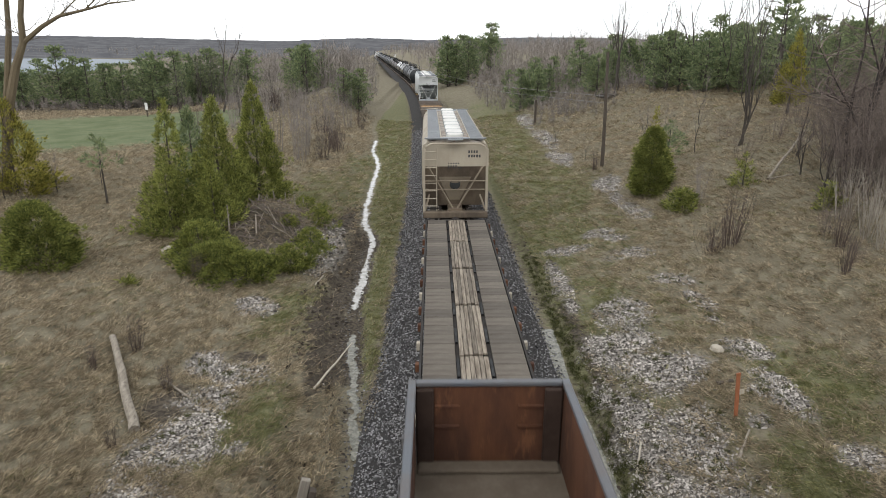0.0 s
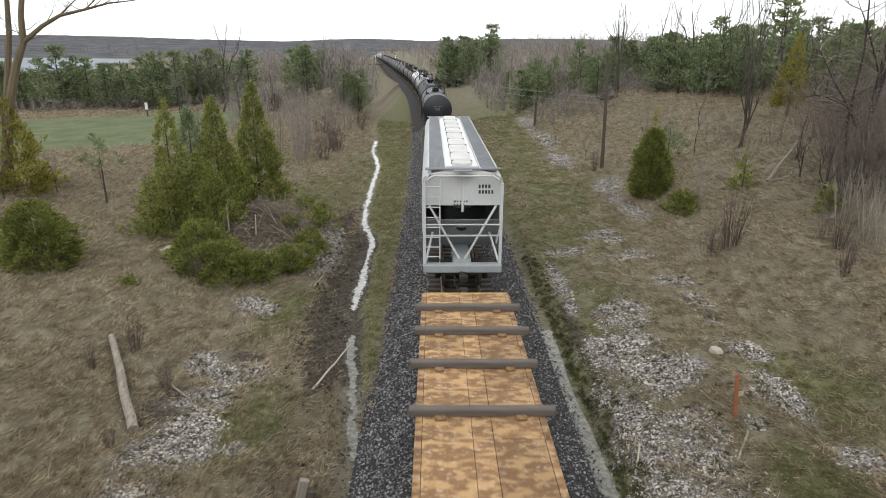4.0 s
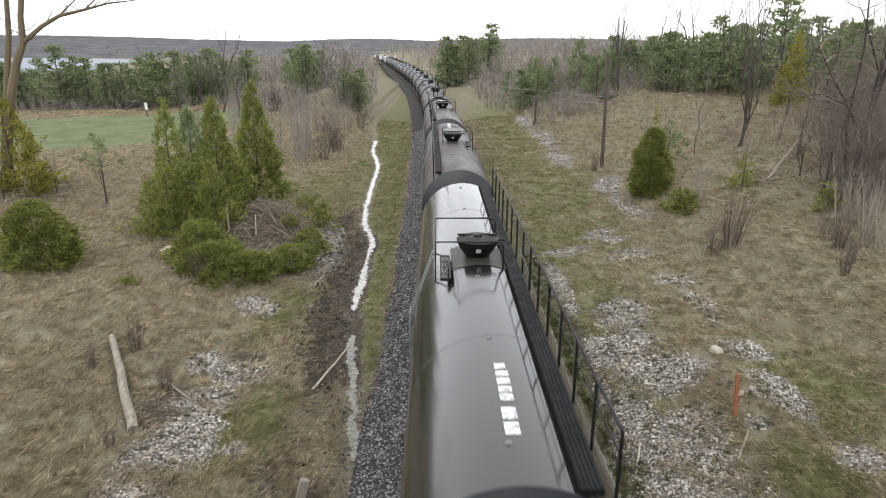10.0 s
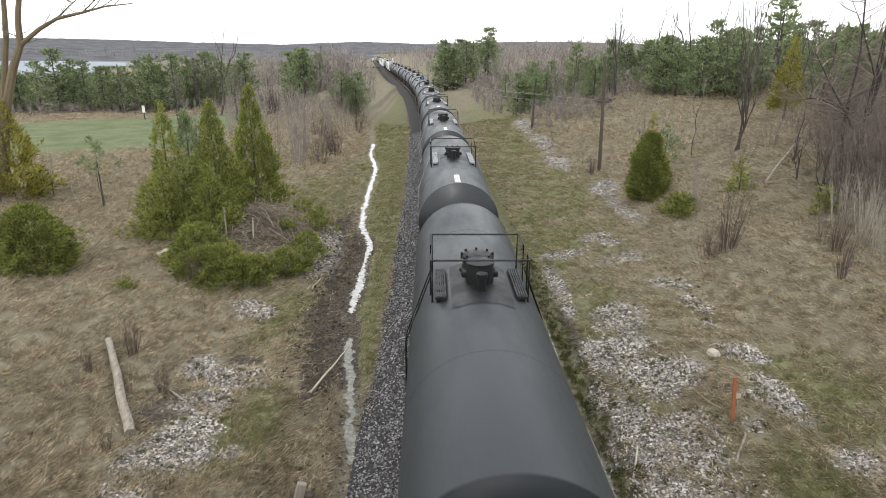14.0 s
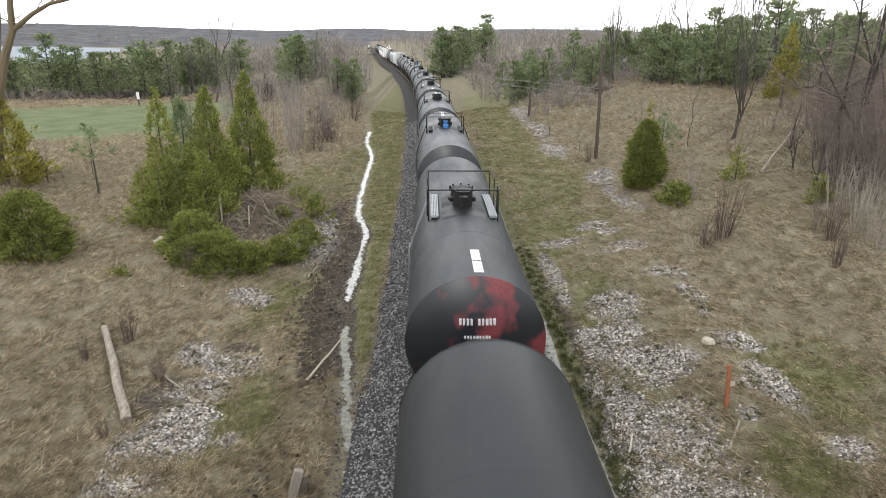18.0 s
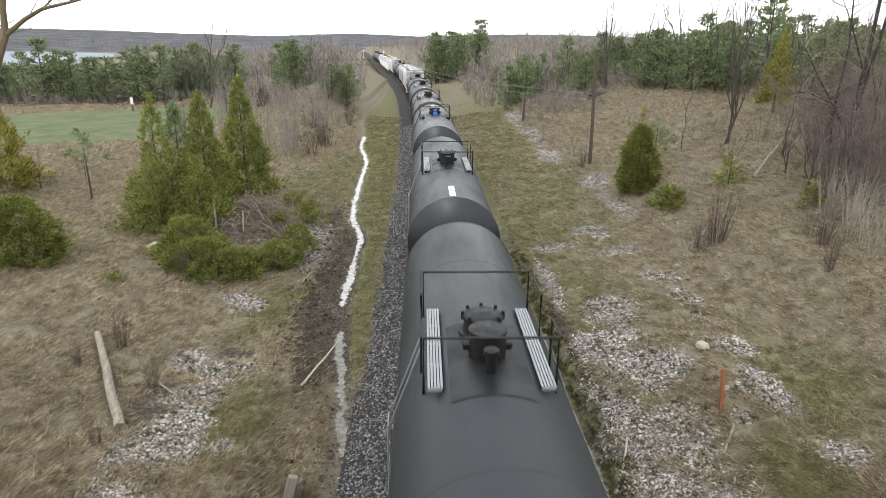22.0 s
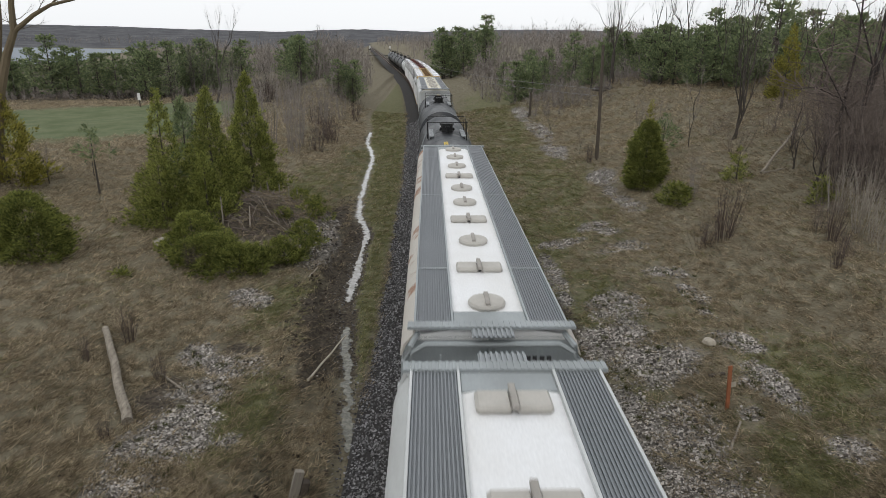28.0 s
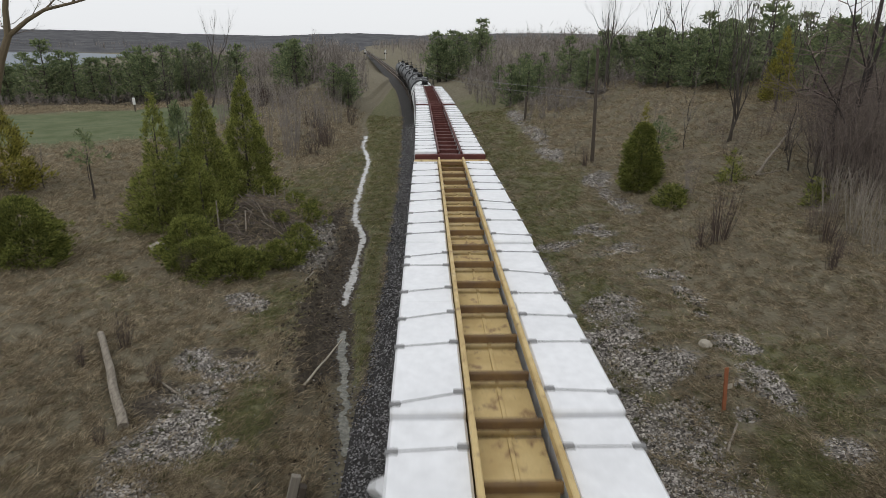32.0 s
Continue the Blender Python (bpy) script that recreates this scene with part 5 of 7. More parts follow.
def gondola(label, length):
    car = thing("gondola_car", label, "gondola car", "cars of the freight train")
    h, zt = length / 2, 3.0
    part("underframe", Shape().box(-1.4, 1.4, -h, h, 0.75, 1.05, 0.03), M_UNDER, car)
    part("floor_plate", Shape().box(-1.5, 1.5, -h + 0.05, h - 0.05, 1.06, 1.1), M_DUSTY, car, "dusty brown steel floor")
    for s in (-1, 1):
        part("side_wall", Shape().box(s * 1.53 - 0.03, s * 1.53 + 0.03, -h, h, 0.9, zt - 0.1), M_RUST, car, "rusted orange-brown side wall")
        part("top_rim", Shape().box(s * 1.55 - 0.08, s * 1.55 + 0.08, -h - 0.08, h + 0.08, zt - 0.1, zt, 0.02), M_GONDOLA, car, "blue-grey steel top rim")
        part("end_wall", Shape().box(-1.49, 1.49, s * h - 0.03, s * h + 0.03, 0.9, zt - 0.1), M_RUST, car, "rusted orange-brown end wall")
        part("top_rim", Shape().box(-1.47, 1.47, s * h - 0.08, s * h + 0.08, zt - 0.1, zt + 0.004, 0.02), M_GONDOLA, car)
        for i in range(13):
            y = -h + 0.5 + (length - 1) * i / 12
            part("side_rib", Shape().box(s * 1.62 - 0.06, s * 1.62 + 0.06, y - 0.08, y + 0.08, 0.9, zt - 0.1, 0.02), M_GONDOLA, car)
        for x in (-1.3, 1.3):
            part("corner_post", Shape().box(x - 0.18, x + 0.18, s * (h - 0.1) - 0.06, s * (h - 0.1) + 0.06, 1.1, zt - 0.12, 0.03), M_SOOTY_RUST, car, "soot-dark corner post")
        for x in (-0.85, 0.85):
            for z in (1.95, 2.42):
                part("end_step", Shape().box(x - 0.25, x + 0.25, s * (h - 0.05) - 0.03, s * (h - 0.05) + 0.03, z, z + 0.05), M_RUST, car)
    part("floor_debris", Shape().tube([(0.2, h - 1.9, 1.16), (0.9, h - 1.5, 1.14), (1.1, h - 2.6, 1.13)], 0.03, 5).box(-1.45, 1.45, h - 0.45, h - 0.1, 1.1, 1.2, 0.05), M_DUSTY, car)
    running_gear(car, h + 0.5, 2.1)
    return car


def lumber_car(label, length, paint, seed, caution=False):
    """A centre-beam flat car loaded on both sides with wrapped lumber."""
    car = thing("lumber_car", label, "lumber car", "cars of the freight train")
    h, rng = length / 2, random.Random(seed)
    part("underframe", Shape().box(-1.5, 1.5, -h, h, 0.75, 1.15, 0.04), paint, car)
    zt = 4.72
    rungs = M_RUNG if paint is M_BEAM_YELLOW else paint
    for s in (-1, 1):
        part("top_chord", Shape().box(s * 0.5 - 0.04, s * 0.5 + 0.04, -h, h, zt - 0.02, zt + 0.14, 0.015), paint, car)
    n = 18
    for i in range(n + 1):
        y = -h + 0.2 + (length - 0.4) * i / n
        part("cross_member", Shape().box(-0.46, 0.46, y - 0.045, y + 0.045, zt - 0.16, zt - 0.02, 0.012), rungs, car)
        part("beam_post", Shape().box(-0.1, 0.1, y - 0.12, y + 0.12, 1.15, zt - 0.35, 0.02), paint, car)
        if i < n:
            part("web_panel", Shape().box(-0.455, 0.455, y + 0.06, y + (length - 0.4) / n - 0.06, zt - 0.34, zt - 0.26, 0.012).box(-0.03, 0.03, y + 0.08, y + (length - 0.4) / n - 0.08, zt - 0.26, zt - 0.235, 0.006), paint, car)
    for s in (-1, 1):
        ye = s * h
        part("bulkhead", Shape().box(-1.55, 1.55, ye - 0.1, ye + 0.1, 4.42, 4.74, 0.03).box(-1.55, -1.3, ye - 0.1, ye + 0.1, 1.1, 4.42, 0.03).box(1.3, 1.55, ye - 0.1, ye + 0.1, 1.1, 4.42, 0.03).box(-0.1, 0.1, ye - 0.09, ye + 0.09, 1.1, 4.42, 0.02).box(-1.3, 1.3, ye - 0.05, ye - 0.01, 1.1, 4.3), paint, car, "steel end bulkhead")
        cr = Shape()
        for z in (3.6, 2.9, 2.2):
            cr.box(-1.3, 1.3, ye + s * 0.02 - 0.06, ye + s * 0.02 + 0.06, z, z + 0.14, 0.02)
        for x in (-1, 1):
            cr.tube([(x * 1.3, ye + s * 0.03, 4.05), (x * 1.0, ye + s * 0.03, 4.42)], 0.1, 4)
        part("bulkhead_rib", cr, paint, car)
    stacks = 6
    for s in (-1, 1):
        for i in range(stacks):
            y0, y1 = -h + 0.25 + (length - 0.5) * i / stacks, -h + 0.25 + (length - 0.5) * (i + 1) / stacks - 0.06
            dz = rng.uniform(-0.05, 0.06)
            wrap = Shape().box(min(s * 0.56, s * 1.56), max(s * 0.56, s * 1.56), y0, y1, 1.18, 4.78 + dz, 0.035)
            bundle = part("lumber_pack", wrap, M_WRAP, car, "lumber stack in white plastic wrap")
            for k in range(3):
                y = y0 + (y1 - y0) * (k + 0.5) / 3 + rng.uniform(-0.2, 0.2)
                zs, slant = 4.787 + dz, rng.uniform(-0.3, 0.05)
                part("strap", Shape().tube([(s * 0.56, y, zs), (s * 1.565, y + slant, zs), (s * 1.572, y + slant, 3.2)], 0.013, 4), M_STRAP, bundle)
                part("buckle", Shape().box(s * 0.64 - 0.07, s * 0.64 + 0.07, y - 0.05, y + 0.05, zs - 0.025, zs + 0.025, 0.012), M_STRAP, bundle)
                part("buckle", Shape().box(s * 1.5 - 0.08, s * 1.5 + 0.08, y + slant - 0.05, y + slant + 0.05, zs - 0.03, zs + 0.02, 0.012), M_STRAP, bundle)
    if seed == 1:
        part("torn_wrap", Shape().tube([(-1.6, -h + 3.2, 4.3), (-1.75, -h + 3.4, 4.1), (-1.68, -h + 3.7, 3.7)], 0.12, 6, 0.04).tube([(-1.6, -h + 2.0, 4.2), (-1.72, -h + 2.3, 3.8)], 0.1, 6, 0.04), M_WRAP, car, "flapping torn sheet of white wrap")
    if caution:
        cu = bpy.data.curves.new("caution", "FONT")
        cu.body, cu.size, cu.align_x, cu.extrude = "CAUTION", 0.17, "CENTER", 0.002
        raw = new("raw_text", cu)
        me = bpy.data.meshes.new_from_object(raw.evaluated_get(bpy.context.evaluated_depsgraph_get()))
        bpy.data.objects.remove(raw)
        me.materials.clear()
        me.materials.append(M_INK)
        fit("lettering", me, car, pose(-0.35, -h - 0.105, 4.52, 90), "dark stencilled word CAUTION")
        bars = Shape()
        for i in range(8):
            bars.box(0.6 + 0.1 * i, 0.6 + 0.1 * i + 0.07, -h - 0.11, -h - 0.09, 4.5, 4.6)
        part("stencil_lettering", bars, M_INK, car)
    running_gear(car, h + 0.5, 2.2)
    return car


# ---- train: the consist; centre of each car along the track at the clip's start ----
SPEED = 20.672
TRAIN = []


def put(car, at):
    TRAIN.append((car, at))
    return car


put(gondola("empty gondola car with rust-brown inside and blue-grey rim", 15.6), 3.5)
put(old_flat("old flat car with weathered grey plank deck", 18.3), 21.5)
put(raise_roof(hopper_car("beige covered hopper car with pale trough hatches and grey running boards", 15.8, M_BEIGE, M_BEIGE_SHADY_GRIME, "trough", M_GRIMY_ROOF, M_GREY_BOARD, M_BEIGE), 1.06, 1.08), 40.4)
put(bunk_flat("yellow flat car with grey timber bunks and a few loose planks", 24.2, M_YELLOW, M_YELLOW, (10.1, 8.15, 6.25, 4.17, 2.12, 0.2, -2.1, -3.8, -5.9, -8.0, -10.2), ("stakes", 1.45, 4.5)), 63.4)
put(bunk_flat("rust-stained orange flat car with grey timber bunks", 26.2, M_ORANGE_WORN, M_YELLOW, (11.6, 9.8, 7.7, 5.35, 0.45, -0.5, -3.0, -5.35, -7.7, -10.06, -11.15), ("planks", -5.55, -2.4), M_RUST_DECK), 90.4)
put(raise_roof(hopper_car("pale grey covered hopper car with open end frames", 19.4, M_PALE, M_GREY, "trough", M_ROOF, M_GREY_BOARD, M_PALE, ends="open"), 1.06), 116.6)
put(bunk_flat("flat car with patchy worn yellow deck and timber bunks", 24.4, M_YELLOW_WORN, M_YELLOW, (9.9, 8.78, 6.47, 4.25, 1.9, -0.4, -1.55, -3.95, -6.3, -8.6, -10.9)), 141.0)
put(tank_car("black tank car with black bonnet and low railings", 14.9, M_TANK_SLATE, "panels", M_BLACK, None, M_WHITE_MARK, (0.0, 4.3, 0.5), dome_at=-1.15, dish=0.32, hoops=(-0.5, 1.5), panel=(-0.3, 1.4), bright=False), 162.65)
put(tank_car("matte charcoal tank car with a railed walkway along its top", 18.9, M_TANK_MATTE, "right", mark=M_WHITE_MARK, mark_at=(-0.03, -7.6, 2.0), dome="bowl", lettering=False, stencilled=True), 181.1)
put(tank_car("glossy black tank car with railed boards beside its bonnet", 18.9, M_TANK_GLOSS, "both", mark=M_WHITE_MARK, mark_at=(0.0, -8.1, 2.05), dome="bowl", lettering=False, stencilled=True), 201.5)
put(tank_car("polished black tank car with a railed walkway along its top", 18.9, M_TANK_SHINE, "right", mark=M_WHITE_MARK, mark_at=(0.0, -7.9, 2.1), dome="bowl", lettering=False, stencilled=True), 222.0)
left = tank_car("dusty brown tank car with a walkway along its top", 18.9, M_TANK_BROWN, "left", mark=M_WHITE_MARK, mark_at=(0.03, 6.0, 2.5), dome="bowl", lettering=False, stencilled=True)
put(left, 242.6)
put(copy_thing(left, Matrix.Identity(4)), 263.3)
put(tank_car("dusty taupe tank car with a ladder-like centre walkway", 18.9, M_TANK_TAUPE, "centre", mark=M_WHITE_MARK, mark_at=(-0.67, 5.5, 2.0), dome="bowl", lettering=False, stencilled=True), 284.3)
plain = tank_car("charcoal tank car with black gratings and railings", 15.7, M_TANK, "panels", M_BLACK, hoops=(-1.0, 1.1), panel=(-0.6, 1.9))
put(plain, 303.4)
silver = tank_car("charcoal tank car with bare galvanised gratings round its manway", 15.9, M_TANK, "panels", M_ZINC, None, M_WHITE_MARK, (-0.05, -7.3, 1.6), dome_at=-0.5, hoops=(-1.3, 1.75), panel=(-0.2, 3.1))
put(silver, 321.65)
for at in (339.15, 357.05):
    put(copy_thing(silver, Matrix.Identity(4)), at)
put(copy_thing(silver, Matrix.Identity(4)), 374.65)
put(tank_car("charcoal tank car with a red stain on its end", 15.9, M_TANK, "panels", M_ZINC, None, M_WHITE_MARK, (0.06, -7.2, 1.6), dome_at=-0.6, hoops=(-1.25, 1.7), panel=(-0.4, 2.8), head=M_HEAD_RED), 392.65)
blue = tank_car("slate grey tank car with blue valve caps and black gratings", 16.2, M_TANK_SLATE, "panels", M_BLACK, M_BLUE, M_WHITE_MARK, (0.04, 4.9, 2.0), hoops=(-1.0, 1.0), panel=(-0.75, 2.0), dome_at=-0.1)
put(blue, 410.9)
put(tank_car("slate grey tank car with short black gratings", 16.2, M_TANK_SLATE, "panels", M_BLACK, None, M_WHITE_MARK, (0.12, 4.3, 2.3), hoops=(-0.05, 1.9), panel=(0.1, 1.8), dome_at=-0.6), 428.8)
for at in (447.0, 465.35, 483.4):
    put(copy_thing(silver, Matrix.Identity(4)), at)
put(copy_thing(blue, Matrix.Identity(4)), 503.1)
put(tank_car("dusty taupe tank car with a yellow marking panel", 15.9, M_TANK_DIM, "panels", M_BLACK, None, M_YELLOW_MARK, (0.18, -6.75, 1.5), dome_at=-0.8, hoops=(-1.6, 0.95), panel=(-0.6, 2.4), tags=((-0.3, -2.3),), head=M_HEAD_DIM), 520.65)
put(copy_thing(silver, Matrix.Identity(4)), 539.0)
put(copy_thing(plain, Matrix.Identity(4)), 556.5)
put(raise_roof(hopper_car("white-roofed grey hopper car with square hatches", 19.3, M_PALE, M_UNDER, "square", M_ROOF, M_GREY_BOARD, M_PALE), 1.06), 577.25)
put(hopper_car("rust-streaked hopper car with round roof hatches", 19.4, M_GREY, M_UNDER, "round", M_ROOF, M_GREY_BOARD, M_RUSTY_EDGE, squares=(1, 3, 6)), 598.5)
amber = tank_car("dark grey tank car with a yellow marking panel on top", 14.7, M_TANK, "panels", M_ZINC, None, M_YELLOW_MARK, (-0.2, -6.6, 1.9), dome_at=-0.6, hoops=(-1.25, 1.6), panel=(-0.35, 2.7), tags=((-0.27, 1.25),))
put(amber, 616.05)
put(tank_car("dark grey tank car with yellow panel behind its manway", 15.8, M_TANK, "panels", M_ZINC, None, M_YELLOW_MARK, (0.2, 5.0, 2.2), dome_at=0.4, hoops=(-1.5, 1.25), panel=(-0.45, 2.65), tags=((0.2, -1.4),), flip=-1), 632.75)
put(hopper_car("pale grey hopper car with cream roof and round hatches", 20.2, M_PALE, M_UNDER, "round", M_CREAM, M_GREY_BOARD, M_PALE, squares=(2, 4, 5, 7)), 653.9)
put(lumber_car("yellow centre-beam car loaded with white-wrapped lumber", 23.0, M_BEAM_YELLOW, 1, True), 676.2)
put(lumber_car("oxide red centre-beam car loaded with white-wrapped lumber", 23.0, M_BEAM_RED, 2), 700.6)
put(lumber_car("oxide red centre-beam car with white-wrapped lumber stacks", 21.5, M_BEAM_RED, 3), 723.8)
put(tank_car("dirty white tank car with cream shell", 15.6, M_PALE, "panels", M_BLACK, lettering=False, head=M_PALE), 743.6)
for i in range(5):
    put(copy_thing(plain if i % 2 else silver, Matrix.Identity(4)), 761.8 + 18.0 * i)


def rail_pose(s, half):
    """The pose of a car whose two trucks stand on the curve."""
    a, b = s - half, s + half
    xa, xb = track_x(a), track_x(b)
    return pose((xa + xb) / 2, s, 0, 0, 0, -math.degrees(math.atan2(xb - xa, b - a)))


def motions():
    """The whole train runs towards the bridge at one steady speed."""
    for car, at in TRAIN:
        walk(car, [(t, rail_pose(at - SPEED * t, 6.5)) for t in range(33)])


# ---- plants ----
M_CEDAR = island("cedar_leaf", (0.062, 0.08, 0.024), (0.52, 0.54, 0.15), 0.8, 0.2, 0.45, 0.35, 0.3)
M_CEDAR_YELLOW = island("yellow_cedar_leaf", (0.09, 0.09, 0.022), (0.46, 0.42, 0.095), 0.8, 0.2, 0.4)
M_JUNIPER = island("juniper_leaf", (0.05, 0.066, 0.02), (0.46, 0.485, 0.13), 0.8, 0.2, 0.45, 0.35, 0.3)
M_PINE = island("pine_needles", (0.10, 0.135, 0.07), (0.32, 0.37, 0.19), 0.8, 0.2, 0.5)
M_BARK = worn("grey_bark", (0.06, 0.05, 0.042), (0.105, 0.092, 0.077), 0.95, scale=3, stretch=(1, 1, 0.3), bump=0.6)
M_OLIVE_BARK = worn("mossy_brown_bark", (0.13, 0.10, 0.06), (0.19, 0.155, 0.10), 0.95, scale=3, stretch=(1, 1, 0.3), bump=0.6)
M_DARK_BARK = worn("dark_wet_bark", (0.035, 0.028, 0.025), (0.065, 0.052, 0.045), 0.9, scale=3, stretch=(1, 1, 0.3), bump=0.6)
M_PALE_STEM = island("bleached_weed_stem", (0.22, 0.19, 0.155), (0.42, 0.385, 0.33), 0.9, 0.2)
M_TWIG = island("bare_twig", (0.15, 0.132, 0.117), (0.335, 0.30, 0.268), 0.9, 0.2)
M_TWIG_RED = island("brown_brush", (0.095, 0.076, 0.066), (0.28, 0.23, 0.20), 0.9, 0.2)
M_TWIG_DARK = island("dark_shrub_twig", (0.055, 0.042, 0.036), (0.16, 0.122, 0.105), 0.9, 0.2)
M_DEADWOOD = worn("bleached_wood", (0.33, 0.29, 0.235), (0.17, 0.145, 0.115), 0.9, scale=3, amount=0.8, stretch=(4, 0.6, 4), bump=0.6, third=(0.09, 0.072, 0.056))
M_STRAW = island("dead_grass_blade", (0.082, 0.062, 0.039), (0.755, 0.632, 0.44), 0.9, 0.15, 0.3, 0.25, 0.45)
M_MOSS = island("dark_moss_blade", (0.03, 0.036, 0.012), (0.14, 0.145, 0.055), 0.9, 0.15, 0.2)
M_BLADE = island("green_grass_blade", (0.10, 0.105, 0.045), (0.40, 0.385, 0.19), 0.9, 0.15, 0.35, 0.3, 0.45)


def leaf_mesh(name, at, axis, size, wide, material, seed):
    """Many small folded leaves or sprays: their feet, their directions, lengths and widths."""
    rng = np.random.RandomState(seed)
    axis = axis / np.linalg.norm(axis, axis=1)[:, None]
    side = np.cross(axis, rng.normal(size=axis.shape))
    side /= np.linalg.norm(side, axis=1)[:, None]
    lift = np.cross(side, axis)
    s, w = size[:, None], wide[:, None]
    mid = at + axis * s * 0.45
    v = np.stack([at, mid + side * w, at + axis * s + lift * s * rng.uniform(-0.2, 0.2, s.shape), mid - side * w], 1).reshape(-1, 3)
    k = np.arange(len(at))[:, None] * 4
    f = np.concatenate([k + np.array([[0, 1, 2, 3]])])
    me = bpy.data.meshes.new(name)
    me.from_pydata(v.tolist(), [], f.tolist())
    me.materials.append(material)
    return me


def blade_mesh(name, at, axis, size, wide, material, seed):
    """Single pointed grass blades."""
    rng = np.random.RandomState(seed)
    axis = axis / np.linalg.norm(axis, axis=1)[:, None]
    side = np.cross(axis, rng.normal(size=axis.shape))
    side *= (wide / np.linalg.norm(side, axis=1))[:, None]
    v = np.stack([at - side, at + side, at + axis * size[:, None]], 1).reshape(-1, 3)
    me = bpy.data.meshes.new(name)
    me.from_pydata(v.tolist(), [], np.arange(len(v)).reshape(-1, 3).tolist())
    me.materials.append(material)
    return me


def cone_crown(name, n, radius, height, low, material, seed, kind="cone", leaf=0.3, hollow=1.0):
    """A crown of many small fans of sprays set on a cone or a dome, ragged and with hollows."""
    rng = np.random.RandomState(seed)
    per = 26
    fans = max(12, n // per)
    feet, dirs, sizes = [], [], []
    while len(sizes) < fans:
        t = rng.beta(1.0, 1.5) if kind == "cone" else rng.uniform(0, 1) ** 0.9
        a = rng.uniform(0, 2 * math.pi)
        if kind == "cone":
            prof = (1 - t) ** 0.75 * min(1, 0.7 + t * 3)
        else:
            prof = math.sqrt(max(0.03, 1 - t ** 2.2)) * min(1, 0.8 + t * 1.5)
        lobe = noise.noise(Vector((math.cos(a) * 1.6, math.sin(a) * 1.6, t * height * 0.9 + seed))) * hollow
        if lobe < -0.45 + 0.2 * rng.rand():
            continue
        r = radius * prof * (0.92 + (0.9 if kind == "cone" else 1.25) * lobe) * rng.uniform(0.5, 1.0) ** 0.4 * (1.28 if rng.rand() < 0.16 else 1.0)
        feet.append((r * math.cos(a), r * math.sin(a), low + (height - low) * t))
        dirs.append((math.cos(a), math.sin(a), (0.95 if kind == "cone" else 0.5) + 0.9 * t * t))
        sizes.append((0.75 + 0.5 * rng.rand()) * (1 - 0.45 * t))
    at, ax = np.repeat(np.array(feet), per, 0), np.repeat(np.array(dirs), per, 0)
    size = np.repeat(np.array(sizes), per)
    m = len(at)
    spread = rng.normal(size=(m, 3)) * np.array([1, 1, 0.8])
    at = at + (spread * 0.42 - ax * rng.uniform(0, 0.9, (m, 1))) * (leaf * size)[:, None]
    at[:, 2] = np.maximum(at[:, 2], 0.02)
    axis = ax + spread * 0.55 + rng.normal(scale=0.25, size=(m, 3))
    size = size * leaf * rng.uniform(0.55, 1.15, m)
    return leaf_mesh(name, at, axis, size, size * rng.uniform(0.1, 0.21, m), material, seed)


def conifer(name, label, category, x, y, height, radius, material, n, seed, kind="cone", leaf=0.3, low=0.03, lean=0.0, group="", hollow=1.0):
    z = ground_z(x, y) - 0.08
    tree = thing(name, label, category, group, m=pose(x, y, z, 0, lean, seed * 37 % 360))
    part("trunk", Shape().tube([(0, 0, -0.1), (0.03, 0, height * 0.4), (0, 0.02, height * 0.82)], 0.013 * height + 0.02, 7, 0.012), M_BARK, tree)
    fit("crown", cone_crown("crown", n, radius, height, low * height, material, seed, kind, leaf, hollow), tree, Matrix.Identity(4))
    return tree


